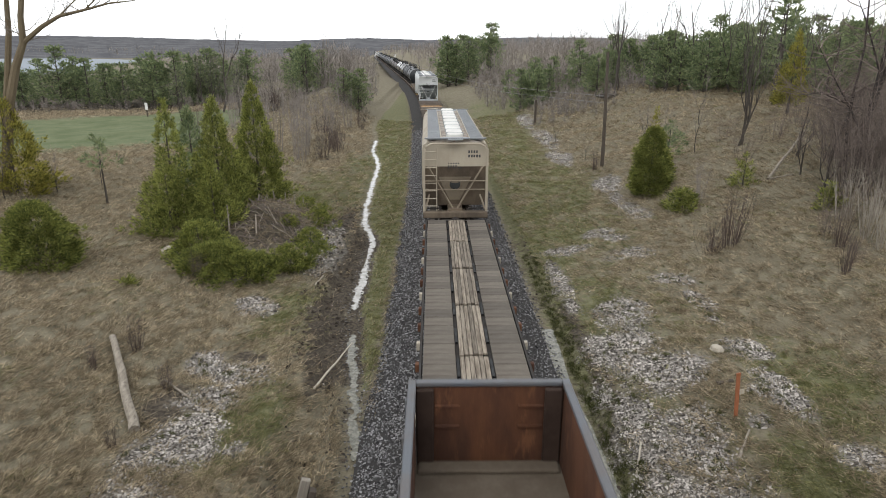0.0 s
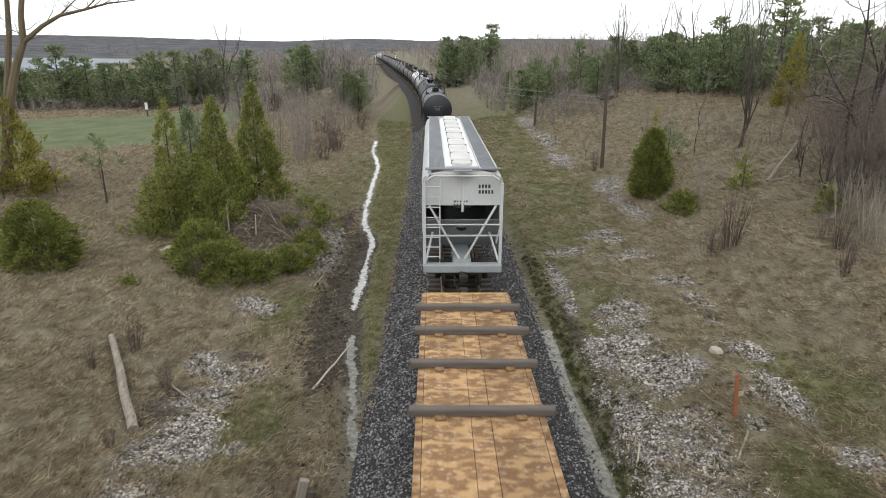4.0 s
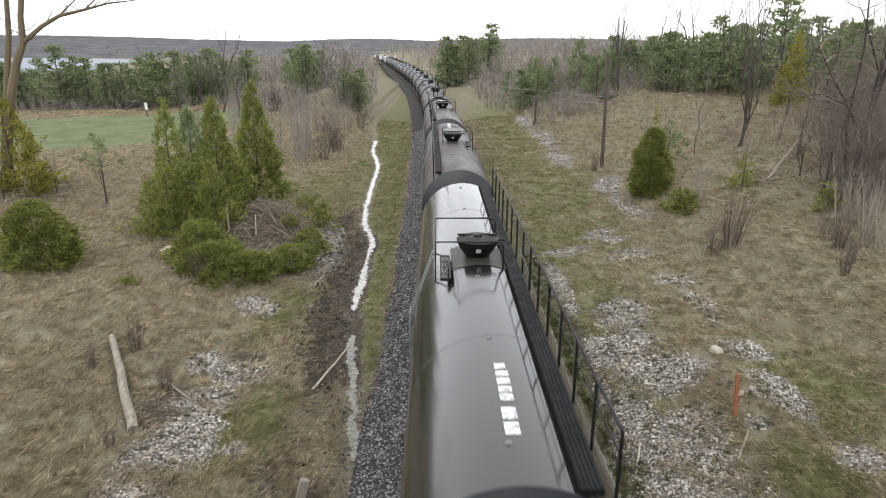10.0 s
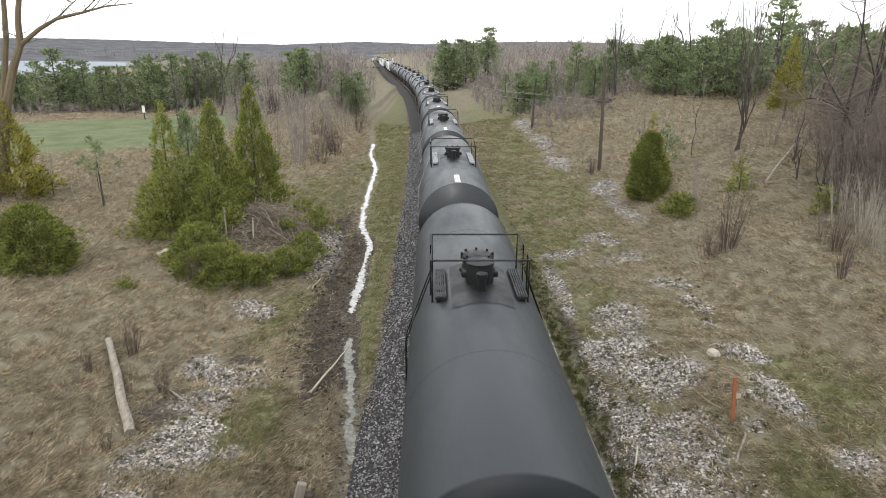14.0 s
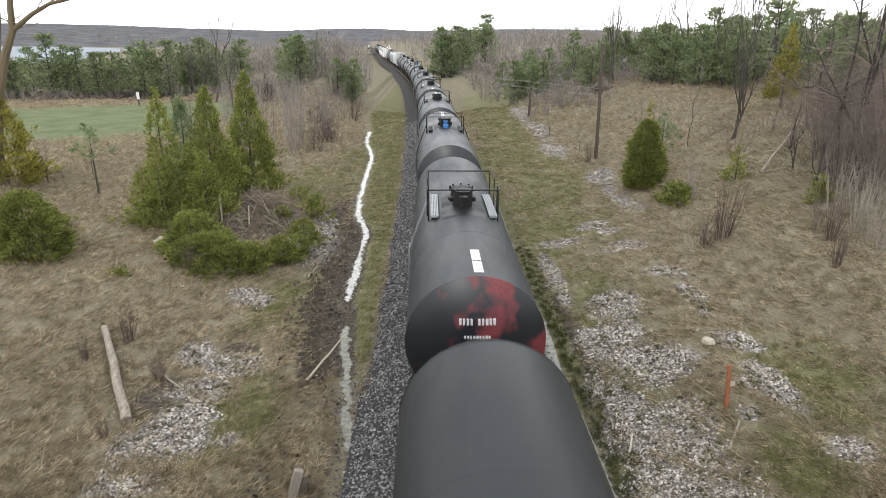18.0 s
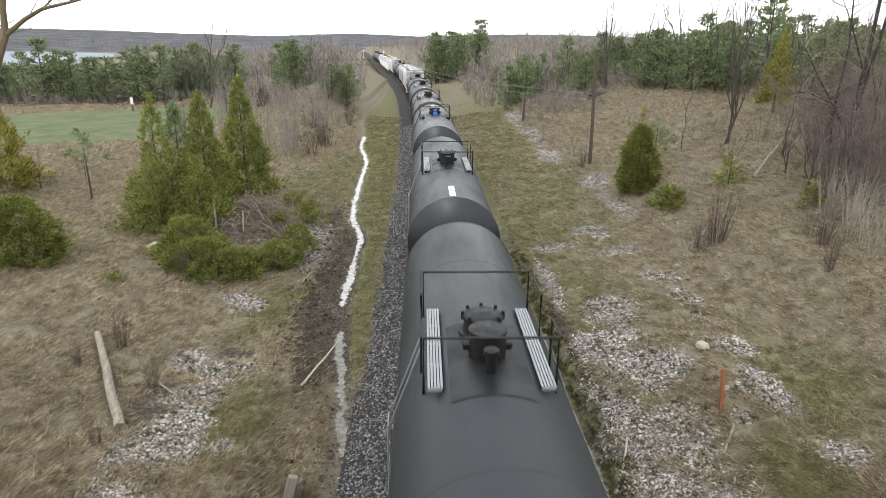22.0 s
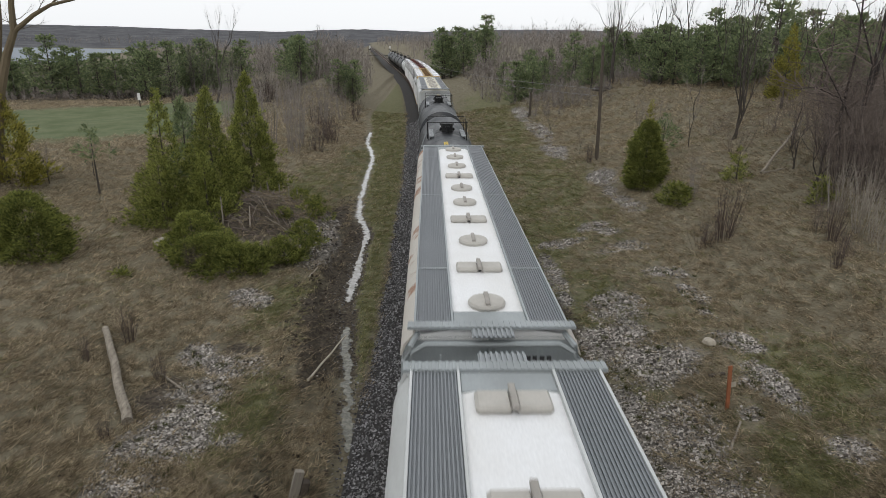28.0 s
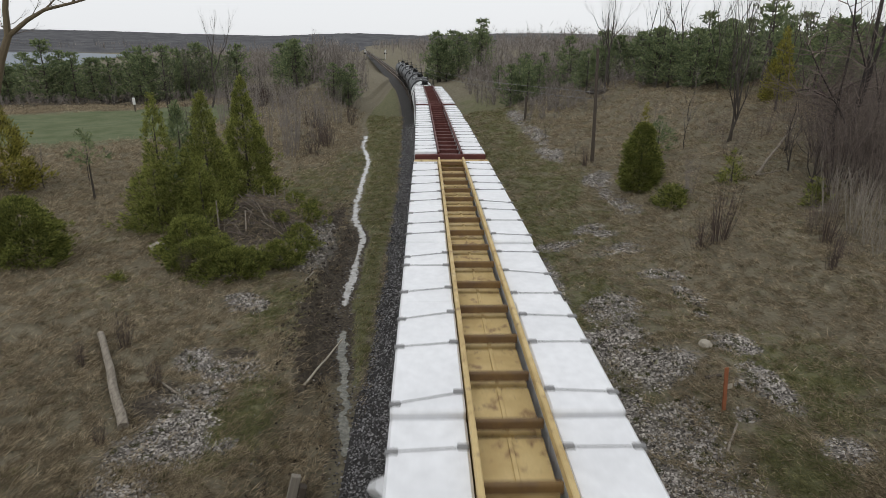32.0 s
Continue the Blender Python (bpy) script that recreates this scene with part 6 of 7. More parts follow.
def pine_template(name, label, height, radius, seed, n=1500, clear=0.06):
    """A pine: a straight trunk, whorls of limbs, and tufts of needles towards the limbs' ends."""
    rng = random.Random(seed)
    tree = thing(name, label, "pine tree", "pines on the banks")
    part("trunk", Shape().tube([(0, 0, -0.2), (0.06, 0.02, height * 0.5), (0, 0.05, height * 0.98)], 0.02 * height + 0.03, 7, 0.02), M_BARK, tree)
    limbs, feet, dirs = Shape(), [], []
    z = height * clear
    while z < height * 0.97:
        f = (z / height - clear) / (1 - clear)
        reach = radius * (1.0 - f) ** 0.5 * min(1.0, 0.6 + 2 * f)
        for _ in range(rng.randint(3, 5)):
            a, long = rng.uniform(0, 6.283), reach * rng.uniform(0.55, 1.15)
            tip = Vector((math.cos(a) * long, math.sin(a) * long, z + long * rng.uniform(0.1, 0.45)))
            limbs.tube([(0, 0, z), tuple(Vector((0, 0, z)).lerp(tip, 0.5) - Vector((0, 0, 0.05))), tuple(tip)], 0.03, 4, 0.008, cap=False)
            for _k in range(max(6, int(n / 75))):
                u = rng.uniform(0.35, 1.05)
                p = Vector((0, 0, z)).lerp(tip, u) + Vector((rng.gauss(0, 0.16), rng.gauss(0, 0.16), rng.gauss(0.05, 0.12))) * (0.4 + long * 0.35)
                feet.append(tuple(p))
                dirs.append((math.cos(a) * 0.6 + rng.gauss(0, 0.5), math.sin(a) * 0.6 + rng.gauss(0, 0.5), 0.55 + rng.gauss(0, 0.35)))
        z += height * rng.uniform(0.045, 0.075)
    for _ in range(30):
        feet.append((rng.gauss(0, 0.08), rng.gauss(0, 0.08), height * rng.uniform(0.9, 1.0)))
        dirs.append((rng.gauss(0, 0.4), rng.gauss(0, 0.4), 1))
    tagged(part("limbwork", limbs, M_BARK, tree), kind="stuff")
    at, ax = np.array(feet), np.array(dirs)
    r = np.random.RandomState(seed)
    size = r.uniform(0.27, 0.6, len(at)) * (height / 8) ** 0.5
    fit("needles", leaf_mesh("needles", at, ax, size, size * r.uniform(0.13, 0.26, len(at)), M_PINE, seed), tree, Matrix.Identity(4))
    return tree


def grow(sh, rng, p, d, length, radius, depth, spread, twist=0.5, up=0.15, thick_to=0.55, kids=(2, 4)):
    """One bare limb and, on it, its shorter limbs and twigs."""
    bend = Vector((rng.gauss(0, 1), rng.gauss(0, 1), rng.gauss(0, 0.6))) * 0.12 * twist
    a = p + d * length * 0.5 + bend * length
    e = p + (d + bend * 0.8 + Vector((0, 0, up * 0.4))).normalized() * length
    sides = 6 if depth >= 4 else 5 if depth == 3 else 3
    sh[0 if depth >= 3 else 1].tube([tuple(p), tuple(a), tuple(e)], radius, sides, radius * thick_to, cap=False)
    if depth == 0:
        return
    for k in range(rng.randint(*kids)):
        u = rng.uniform(0.35, 1.0) if k else 1.0
        q = p.lerp(a, u * 2) if u < 0.5 else a.lerp(e, u * 2 - 1)
        side = Vector((rng.gauss(0, 1), rng.gauss(0, 1), rng.gauss(0, 0.7)))
        nd = (d + side.normalized() * spread * rng.uniform(0.6, 1.2) * (0.5 if k == 0 else 1) + Vector((0, 0, up))).normalized()
        grow(sh, rng, q, nd, length * rng.uniform(0.55, 0.82), radius * thick_to * rng.uniform(0.6, 1.0), depth - 1, spread, twist, up, thick_to, kids)


def bare_tree(name, label, height, seed, depth=5, spread=0.6, radius=None, up=0.2, lean=(0, 0), kids=(2, 4), fork=1, material=None, group="bare trees", category="tree"):
    rng = random.Random(seed)
    tree = thing(name, label, category, group)
    sh = (Shape(), Shape())
    for k in range(fork):
        d = Vector((lean[0] + (rng.gauss(0, 0.1) if fork > 1 else 0), lean[1] + (rng.gauss(0, 0.1) if fork > 1 else 0), 1)).normalized()
        grow(sh, rng, Vector((rng.gauss(0, 0.12) if fork > 1 else 0, rng.gauss(0, 0.12) if fork > 1 else 0, -0.25)), d, height * 0.36, radius or height * 0.016, depth, spread, 0.6, up, 0.62, kids)
    if sh[0].v:
        part("trunk", sh[0], M_BARK, tree)
    tagged(part("branchwork", sh[1], material or M_TWIG, tree), kind="stuff")
    return tree


def brush(name, label, height, wide, stems, seed, material=None, twigs=2, category="shrub", group="leafless shrubs"):
    """A leafless shrub: many thin stems from one foot, each with a few twigs."""
    rng = random.Random(seed)
    bush = thing(name, label, category, group)
    sh = Shape()
    for _ in range(stems):
        a, r = rng.uniform(0, 6.283), wide * 0.5 * rng.random() ** 0.5
        foot = Vector((math.cos(a) * r * 0.45, math.sin(a) * r * 0.45, -0.1))
        tip = Vector((math.cos(a) * r * 1.1 + rng.gauss(0, 0.1) * wide, math.sin(a) * r * 1.1 + rng.gauss(0, 0.1) * wide, height * rng.uniform(0.55, 1.05)))
        mid = foot.lerp(tip, 0.5) + Vector((rng.gauss(0, 0.05), rng.gauss(0, 0.05), 0)) * wide
        sh.tube([tuple(foot), tuple(mid), tuple(tip)], 0.006 + 0.0028 * height, 3, 0.003, cap=False)
        for _k in range(twigs * 2):
            u = rng.uniform(0.3, 0.95)
            q = foot.lerp(mid, u * 2) if u < 0.5 else mid.lerp(tip, u * 2 - 1)
            e = q + Vector((rng.gauss(0, 0.35), rng.gauss(0, 0.35), rng.uniform(0.1, 0.5))) * height * 0.32
            sh.tube([tuple(q), tuple(e)], 0.0055, 3, 0.003, cap=False)
    part("brushwood", sh, material or M_TWIG_RED, bush)
    return bush


def stand(template, x, y, turn=0.0, sink=0.05, size=1.0):
    """A copy of a plant on the ground at x, y."""
    ob = copy_thing(template, pose(x, y, ground_z(x, y) - sink, 0, 0, turn))
    if size != 1.0:
        ob.scale = (size, size, size)
    return ob


def first(template, x, y, turn=0.0, sink=0.05, size=1.0):
    template.matrix_basis = pose(x, y, ground_z(x, y) - sink, 0, 0, turn)
    template.scale = (size, size, size)
    return template


def big_left_tree():
    """The old forked tree on the left bank, its long limb reaching over the field."""
    tree = thing("bare_tree", "old leafless tree with forked trunk and one long limb", "tree", "bare trees", m=pose(-24.9, 34.6, ground_z(-24.9, 34.6)))
    rng = random.Random(51)
    limbs = (([(0.05, 0, -0.2), (1.2, 0, 4.7), (1.95, 0, 6.7), (2.54, 0.05, 7.9), (2.7, 0, 9.2), (3.3, 0, 11.6)], 0.27, 0.11),
             ([(2.54, 0.05, 7.9), (3.7, 0, 8.7), (4.66, 0, 9.2), (6.0, 0, 9.5), (7.2, 0, 9.8), (8.6, 0, 9.95)], 0.13, 0.02),
             ([(-0.2, 0.3, -0.2), (0.95, 0.3, 5.0), (1.75, 0.3, 8.4), (2.1, 0.3, 11.1)], 0.22, 0.1),
             ([(6.0, 0, 9.5), (6.5, 0, 9.9), (7.0, 0, 10.4)], 0.045, 0.012), ([(4.66, 0, 9.2), (5.2, 0.2, 9.75), (6.2, 0.3, 10.55)], 0.05, 0.012))
    for pts, r0, r1 in limbs:
        part("limb", Shape().tube(pts, r0, 8, r1), M_OLIVE_BARK, tree)
    sh = (Shape(), Shape())
    for pts, r0, r1 in limbs:
        for _ in range(9 if r0 < 0.15 else 5):
            k = rng.randint(1, len(pts) - 2)
            p = Vector(pts[k]).lerp(Vector(pts[k + 1]), rng.random())
            if p.z > 7.5:
                grow(sh, rng, p, Vector((rng.gauss(0.3, 0.6), rng.gauss(0, 0.6), rng.uniform(0.1, 0.9))).normalized(), rng.uniform(0.5, 1.2), 0.028, 2, 0.7, 0.8, 0.1)
    tagged(part("branchwork", sh[1], M_TWIG, tree), kind="stuff")


def big_right_tree():
    """The tall dark tree in the thicket: stems from one foot, one limb reaching out over the slope."""
    tree = thing("bare_tree", "tall dark leafless tree rising from brown brush", "tree", "bare trees", m=pose(20.0, 31.2, ground_z(20.0, 31.2)))
    rng = random.Random(58)
    stems = (([(0, 0, -0.3), (0.15, 0, 3.2), (0.3, 0, 6.2), (0.35, 0, 11.5)], 0.17, 0.06), ([(0.15, 0, 3.2), (0.75, 0.1, 6.5), (1.15, 0.1, 10.5)], 0.11, 0.04),
             ([(0.1, 0, 2.2), (-0.8, 0.2, 3.7), (-1.9, 0.2, 5.2), (-2.9, 0.1, 6.6)], 0.06, 0.014), ([(-0.4, 0, -0.2), (-0.75, 0.2, 3.0), (-0.6, 0.2, 6.5), (-0.9, 0.2, 9.5)], 0.09, 0.03),
             ([(-1.0, 0.2, 3.9), (-2.4, 0, 4.4), (-3.3, 0, 4.3)], 0.045, 0.012), ([(0.3, 0, 5.2), (-0.6, 0.3, 7.5), (-1.6, 0.3, 9.2)], 0.055, 0.014))
    sh = (Shape(), Shape())
    for pts, r0, r1 in stems:
        part("stem", Shape().tube(pts, r0, 8, r1), M_DARK_BARK, tree)
        for _ in range(26):
            k = rng.randint(0, len(pts) - 2)
            p = Vector(pts[k]).lerp(Vector(pts[k + 1]), rng.random())
            if p.z > 1.6 and (p.z < 5.5 or rng.random() < 0.55):
                grow(sh, rng, p, Vector((rng.gauss(-0.1, 0.7), rng.gauss(0, 0.7), rng.uniform(0.0, 0.9))).normalized(), rng.uniform(0.8, 1.7), 0.03, 2, 0.7, 0.8, 0.08)
    tagged(part("branchwork", sh[1], M_TWIG_RED, tree), kind="stuff")


def plant_near():
    # the cedar thicket and brush heap on the left bank
    conifer("cedar_tree", "tall pointed green cedar tree beside a brush heap", "cedar tree", -11.7, 37.6, 7.3, 1.8, M_CEDAR, 40000, 11, leaf=0.185, hollow=0.65)
    conifer("cedar_tree", "green cedar tree with a ragged yellowish crown", "cedar tree", -12.2, 32.2, 6.3, 1.5, M_CEDAR, 28000, 12, leaf=0.18, hollow=0.8)
    conifer("cedar_tree", "thin cedar tree with yellowish tips", "cedar tree", -14.1, 31.0, 6.5, 1.4, M_CEDAR, 15000, 13, leaf=0.18)
    conifer("cedar_tree", "small cedar sapling among larger cedars", "cedar tree", -13.9, 29.8, 3.6, 1.6, M_CEDAR, 13000, 14, leaf=0.18)
    conifer("cedar_tree", "small cedar filling the gap between taller cedars", "cedar tree", -11.9, 30.2, 3.4, 1.5, M_CEDAR, 11000, 24, leaf=0.18)
    conifer("young_pine", "small blue-green pine behind the cedars", "pine tree", -16.4, 40.0, 5.2, 1.3, M_PINE, 3800, 15, leaf=0.34)
    for x, y, h, r, n, seed in ((-10.3, 25.3, 1.3, 1.45, 11000, 16), (-9.0, 25.0, 1.15, 1.2, 8000, 17), (-7.6, 26.8, 1.1, 0.95, 5500, 18), (-8.6, 36.0, 1.0, 1.1, 2400, 19), (-11.6, 26.9, 1.6, 1.3, 8000, 20), (-7.1, 29.2, 1.1, 0.7, 2400, 26), (-7.4, 33.0, 1.0, 0.8, 2200, 27), (-8.5, 31.0, 0.6, 0.5, 900, 28)):
        conifer("juniper_shrub", "low spreading green juniper at the foot of the bank", "shrub", x, y, h, r, M_JUNIPER, int(n * 1.5), seed, "dome", 0.165, 0.02, group="junipers")
    conifer("cedar_shrub", "rounded green cedar shrub on the grassy slope", "shrub", -17.1, 24.4, 2.7, 1.5, M_JUNIPER, 34000, 21, "dome", 0.175, 0.02, hollow=0.45)
    conifer("cedar_tree", "yellowish cedar tree at the top of the bank", "cedar tree", -24.0, 34.3, 5.6, 2.2, M_CEDAR_YELLOW, 14000, 22, leaf=0.24)
    conifer("pine_sapling", "spindly pine sapling on a bare stem", "pine tree", -19.3, 34.5, 3.9, 0.85, M_PINE, 500, 23, "dome", 0.32, 0.55)
    conifer("seedling", "tiny green seedling in dead grass", "shrub", -13.0, 23.0, 0.6, 0.3, M_JUNIPER, 160, 25, "dome", 0.2, 0.02)
    # right bank
    conifer("cedar_tree", "dense rounded green cedar on the grassy slope", "cedar tree", 12.15, 38.3, 4.2, 1.25, M_JUNIPER, 42000, 31, "dome", 0.175, 0.02, hollow=0.3)
    conifer("cedar_shrub", "small dark cedar shrub beside bare stems", "shrub", 12.4, 33.4, 1.2, 0.8, M_JUNIPER, 2200, 32, "dome", 0.26, 0.02)
    conifer("cedar_tree", "yellow-green cedar tree on the crest", "cedar tree", 25.0, 47.4, 6.2, 1.2, M_CEDAR_YELLOW, 9000, 33, leaf=0.24, low=0.16)
    conifer("cedar_shrub", "small green cedar among brown brush", "shrub", 17.8, 29.4, 1.5, 0.6, M_CEDAR, 1600, 34, "cone", 0.24, 0.02)
    conifer("cedar_shrub", "pale green cedar shrub below the thicket", "shrub", 16.5, 35.4, 2.2, 0.9, M_CEDAR, 1500, 35, "cone", 0.2, 0.02)
    conifer("young_pine", "young pine behind the rounded cedar", "pine tree", 15.2, 44.0, 3.0, 1.0, M_PINE, 900, 36, "dome", 0.32, 0.1)
    conifer("cedar_tree", "slim cedar behind the rounded cedar", "cedar tree", 13.6, 42.5, 4.6, 0.7, M_CEDAR_YELLOW, 1300, 37, leaf=0.24)
    # leafless shrubs
    b1 = first(brush("bare_shrub", "leafless dark brown shrub on the slope", 2.9, 1.3, 34, 41, M_TWIG_DARK), 12.06, 26.9)
    b2 = first(brush("bare_shrub", "low leafless brown shrub", 1.8, 1.5, 30, 42, M_TWIG_DARK), 11.2, 27.0)
    b3 = first(brush("bare_shrub", "thin leafless stems beside a cedar", 3.0, 1.2, 16, 43, M_TWIG), 13.3, 33.6)
    first(bare_tree("bare_sapling", "slender leafless sapling on the bank", 3.4, 44, 4, 0.5, 0.04, group="saplings"), -22.2, 35.0)
    sap = first(bare_tree("bare_sapling", "thin leafless sapling on the slope", 3.6, 45, 4, 0.45, 0.035, group="saplings"), 14.5, 47.0)
    for x, y, t, s in ((-21.0, 37.5, 40, 0.8), (-23.8, 33.0, 80, 0.9), (11.3, 52, 200, 0.7), (14.9, 44.8, 20, 1.25), (16.3, 52.6, 130, 1.2), (10.6, 62, 250, 0.9), (17.3, 44.5, 10, 1.2), (20.5, 52, 70, 1.3)):
        stand(sap, x, y, t, size=s)
    for x, y, t, s in ((-10.9, 24.5, 30, 0.45), (-10.6, 18.2, 75, 0.5), (-11.3, 17.0, 150, 0.35), (-8.9, 16.4, 220, 0.4), (13.8, 21.5, 60, 0.6), (11.0, 47.5, 130, 0.6), (15.6, 24.8, 20, 0.7), (-9.2, 13.6, 60, 0.3)):
        stand(b1, x, y, t, size=s)
    for x, y, t, s in ((-12.4, 52.5, 0, 1.9), (-11.2, 56.0, 70, 1.7), (-14.5, 54.0, 140, 2.1), (-13.2, 60, 220, 1.9), (-17, 58, 20, 2.0), (-15.5, 66, 90, 2.0), (-10.6, 63, 160, 1.5), (-19.5, 63, 200, 2.2), (-21.5, 55.0, 10, 1.8)):
        stand(b3 if s > 1.85 else b2, x, y, t, size=s)
    rng = random.Random(18)
    for _ in range(24):
        y = rng.uniform(44, 92)
        stand(rng.choice((b2, b3)), rng.uniform(-24, -9.5 - 0.03 * (y - 44)), y, rng.uniform(0, 360), size=rng.uniform(1.2, 2.0))
    # the brown thicket on the right bank
    th = first(brush("thicket_shrub", "dense leafless brown thicket shrub", 3.6, 3.0, 22, 46, M_TWIG_RED, 5, group="thicket"), 19.4, 28.6)
    rng = random.Random(8)
    for _ in range(28):
        x, y = rng.uniform(17.2, 26.5), rng.uniform(24.5, 39)
        if x < 18.7 + max(0, y - 28) * 0.3:
            continue
        stand(th, x, y, rng.uniform(0, 360), size=rng.uniform(0.55, 1.15))
    for x, y, s in ((14.9, 22.5, 0.35), (16.2, 20.6, 0.5), (13.4, 17.5, 0.25), (15.8, 26, 0.6), (21, 41, 0.8), (23.5, 43, 0.8), (18.5, 40.0, 0.7), (19.8, 46, 0.75)):
        stand(th, x, y, 33 * x, size=s)
    cloud = first(brush("thicket_shrub", "tall tangled mass of fine brown twigs", 4.6, 4.4, 54, 48, M_TWIG_RED, 7, group="thicket"), 20.6, 29.6)
    rng = random.Random(13)
    for _ in range(22):
        x, y = rng.uniform(19.0, 27.5), rng.uniform(26, 38)
        if x > 19.0 + max(0, y - 29) * 0.25:
            stand(cloud, x, y, rng.uniform(0, 360), size=rng.uniform(0.65, 1.1))
    pale = first(brush("bleached_weeds", "tall bleached dead weed stems below the thicket", 2.6, 1.6, 26, 47, M_PALE_STEM, 2, group="bleached weeds"), 17.1, 25.3)
    for x, y, t, s in ((17.9, 26.4, 40, 1.0), (16.9, 24.0, 90, 0.9), (17.4, 27.4, 150, 1.1), (18.2, 24.6, 220, 1.1), (16.3, 22.6, 300, 0.6)):
        stand(pale, x, y, t, size=s)
    # large leafless trees
    big_left_tree()
    big_right_tree()
    first(bare_tree("bare_tree", "slender leafless tree beside the thicket", 8.5, 53, 5, 0.55, 0.09, kids=(2, 3)), 21.8, 31.5, 40)
    t0 = first(bare_tree("bare_tree", "dark many-branched leafless tree in the thicket", 6.5, 56, 5, 0.75, 0.09, kids=(3, 4), material=M_TWIG_RED), 18.6, 31.5)
    for x, y, t, s in ((20.4, 27.4, 50, 0.75), (21.9, 34.5, 120, 0.8), (23.5, 30.5, 280, 0.85), (20.3, 37.2, 320, 0.75), (18.9, 34.0, 80, 0.6), (19.6, 30.2, 10, 0.7), (21.8, 30.2, 70, 0.75)):
        stand(t0, x, y, t, size=s)
    t1 = first(bare_tree("bare_tree", "grey leafless tree with several straight trunks", 11.5, 54, 6, 0.5, 0.085, fork=4, kids=(2, 3)), 19.8, 43.2)
    t2 = first(bare_tree("bare_tree", "leafless tree with a fine twiggy crown", 11.0, 55, 6, 0.5, 0.14, kids=(2, 3)), -26.3, 77)
    for x, y, t, s in ((24.5, 72, 10, 0.85), (29, 66, 120, 0.8), (22.0, 84, 70, 0.8), (36, 64, 310, 0.8), (27.8, 51.5, 250, 0.75), (20.2, 77, 30, 1.05), (21.6, 80, 200, 1.0), (29.2, 76, 150, 1.05), (36.3, 77, 60, 1.1), (25.5, 79, 280, 1.0), (33.0, 80, 330, 1.05)):
        stand(t2, x, y, t, size=s)
    for x, y, t, s in ((20.5, 92, 100, 0.56), (-23.5, 74, 40, 0.6), (-29, 82, 140, 0.6), (-32.5, 88, 240, 0.64), (-22, 84, 300, 0.52), (-28.5, 70, 200, 0.49)):
        stand(t1, x, y, t, size=s)


plant_near()


def plant_far():
    """Pines along both banks, and bare woods behind them."""
    p1 = first(pine_template("pine_tree", "dark green pine tree with a full crown", 8.0, 3.6, 61, 1900, clear=0.04), -52.5, 90)
    p2 = first(pine_template("pine_tree", "green pine tree with an uneven crown", 7.2, 3.3, 62, 1800, clear=0.04), -38.4, 88)
    p3 = first(pine_template("pine_tree", "tall pine with a bare lower trunk", 9.0, 2.2, 63, 700, clear=0.35), 27.1, 53.5)
    kinds = (p1, p2, p3)
    rng = random.Random(9)

    def row(n, x0, x1, y0, y1, s0, s1, pick=(0, 1)):
        for _ in range(n):
            stand(kinds[rng.choice(pick)], rng.uniform(x0, x1), rng.uniform(y0, y1), rng.uniform(0, 360), size=rng.uniform(s0, s1))

    row(12, -64, -43, 88, 100, 0.62, 0.8)
    row(9, -43, -33, 87, 98, 0.75, 0.95)
    row(4, -33, -29, 92, 104, 0.7, 1.0)
    row(6, -74, -60, 92, 110, 0.6, 0.8)
    row(7, -25.5, -18, 96, 110, 0.75, 1.05)
    row(4, -14.0, -11.5, 91, 104, 0.45, 0.75)
    row(10, 2, 14, 158, 178, 1.2, 1.5)
    row(3, 10.8, 13.2, 89, 96, 0.6, 0.75)
    row(10, 11.5, 21, 97, 114, 0.5, 0.8)
    row(5, 14, 22, 86, 94, 0.35, 0.5)
    row(20, 19, 32, 76, 92, 0.62, 0.85)
    row(26, 25, 46, 60, 76, 0.6, 0.8, (0, 0, 1, 1, 2))
    row(18, 29, 44, 47, 60, 0.55, 0.75, (0, 1, 2))
    row(12, 34, 60, 72, 95, 0.65, 0.85)
    row(8, 30, 42, 38, 47, 0.5, 0.65)
    row(16, 24, 44, 66, 84, 0.75, 0.95)
    row(10, -66, -30, 90, 97, 0.7, 0.9)
    stand(p3, 28.0, 55.5, 100, size=1.0)
    stand(p3, 29.6, 50.0, 10, size=0.7)


plant_far()


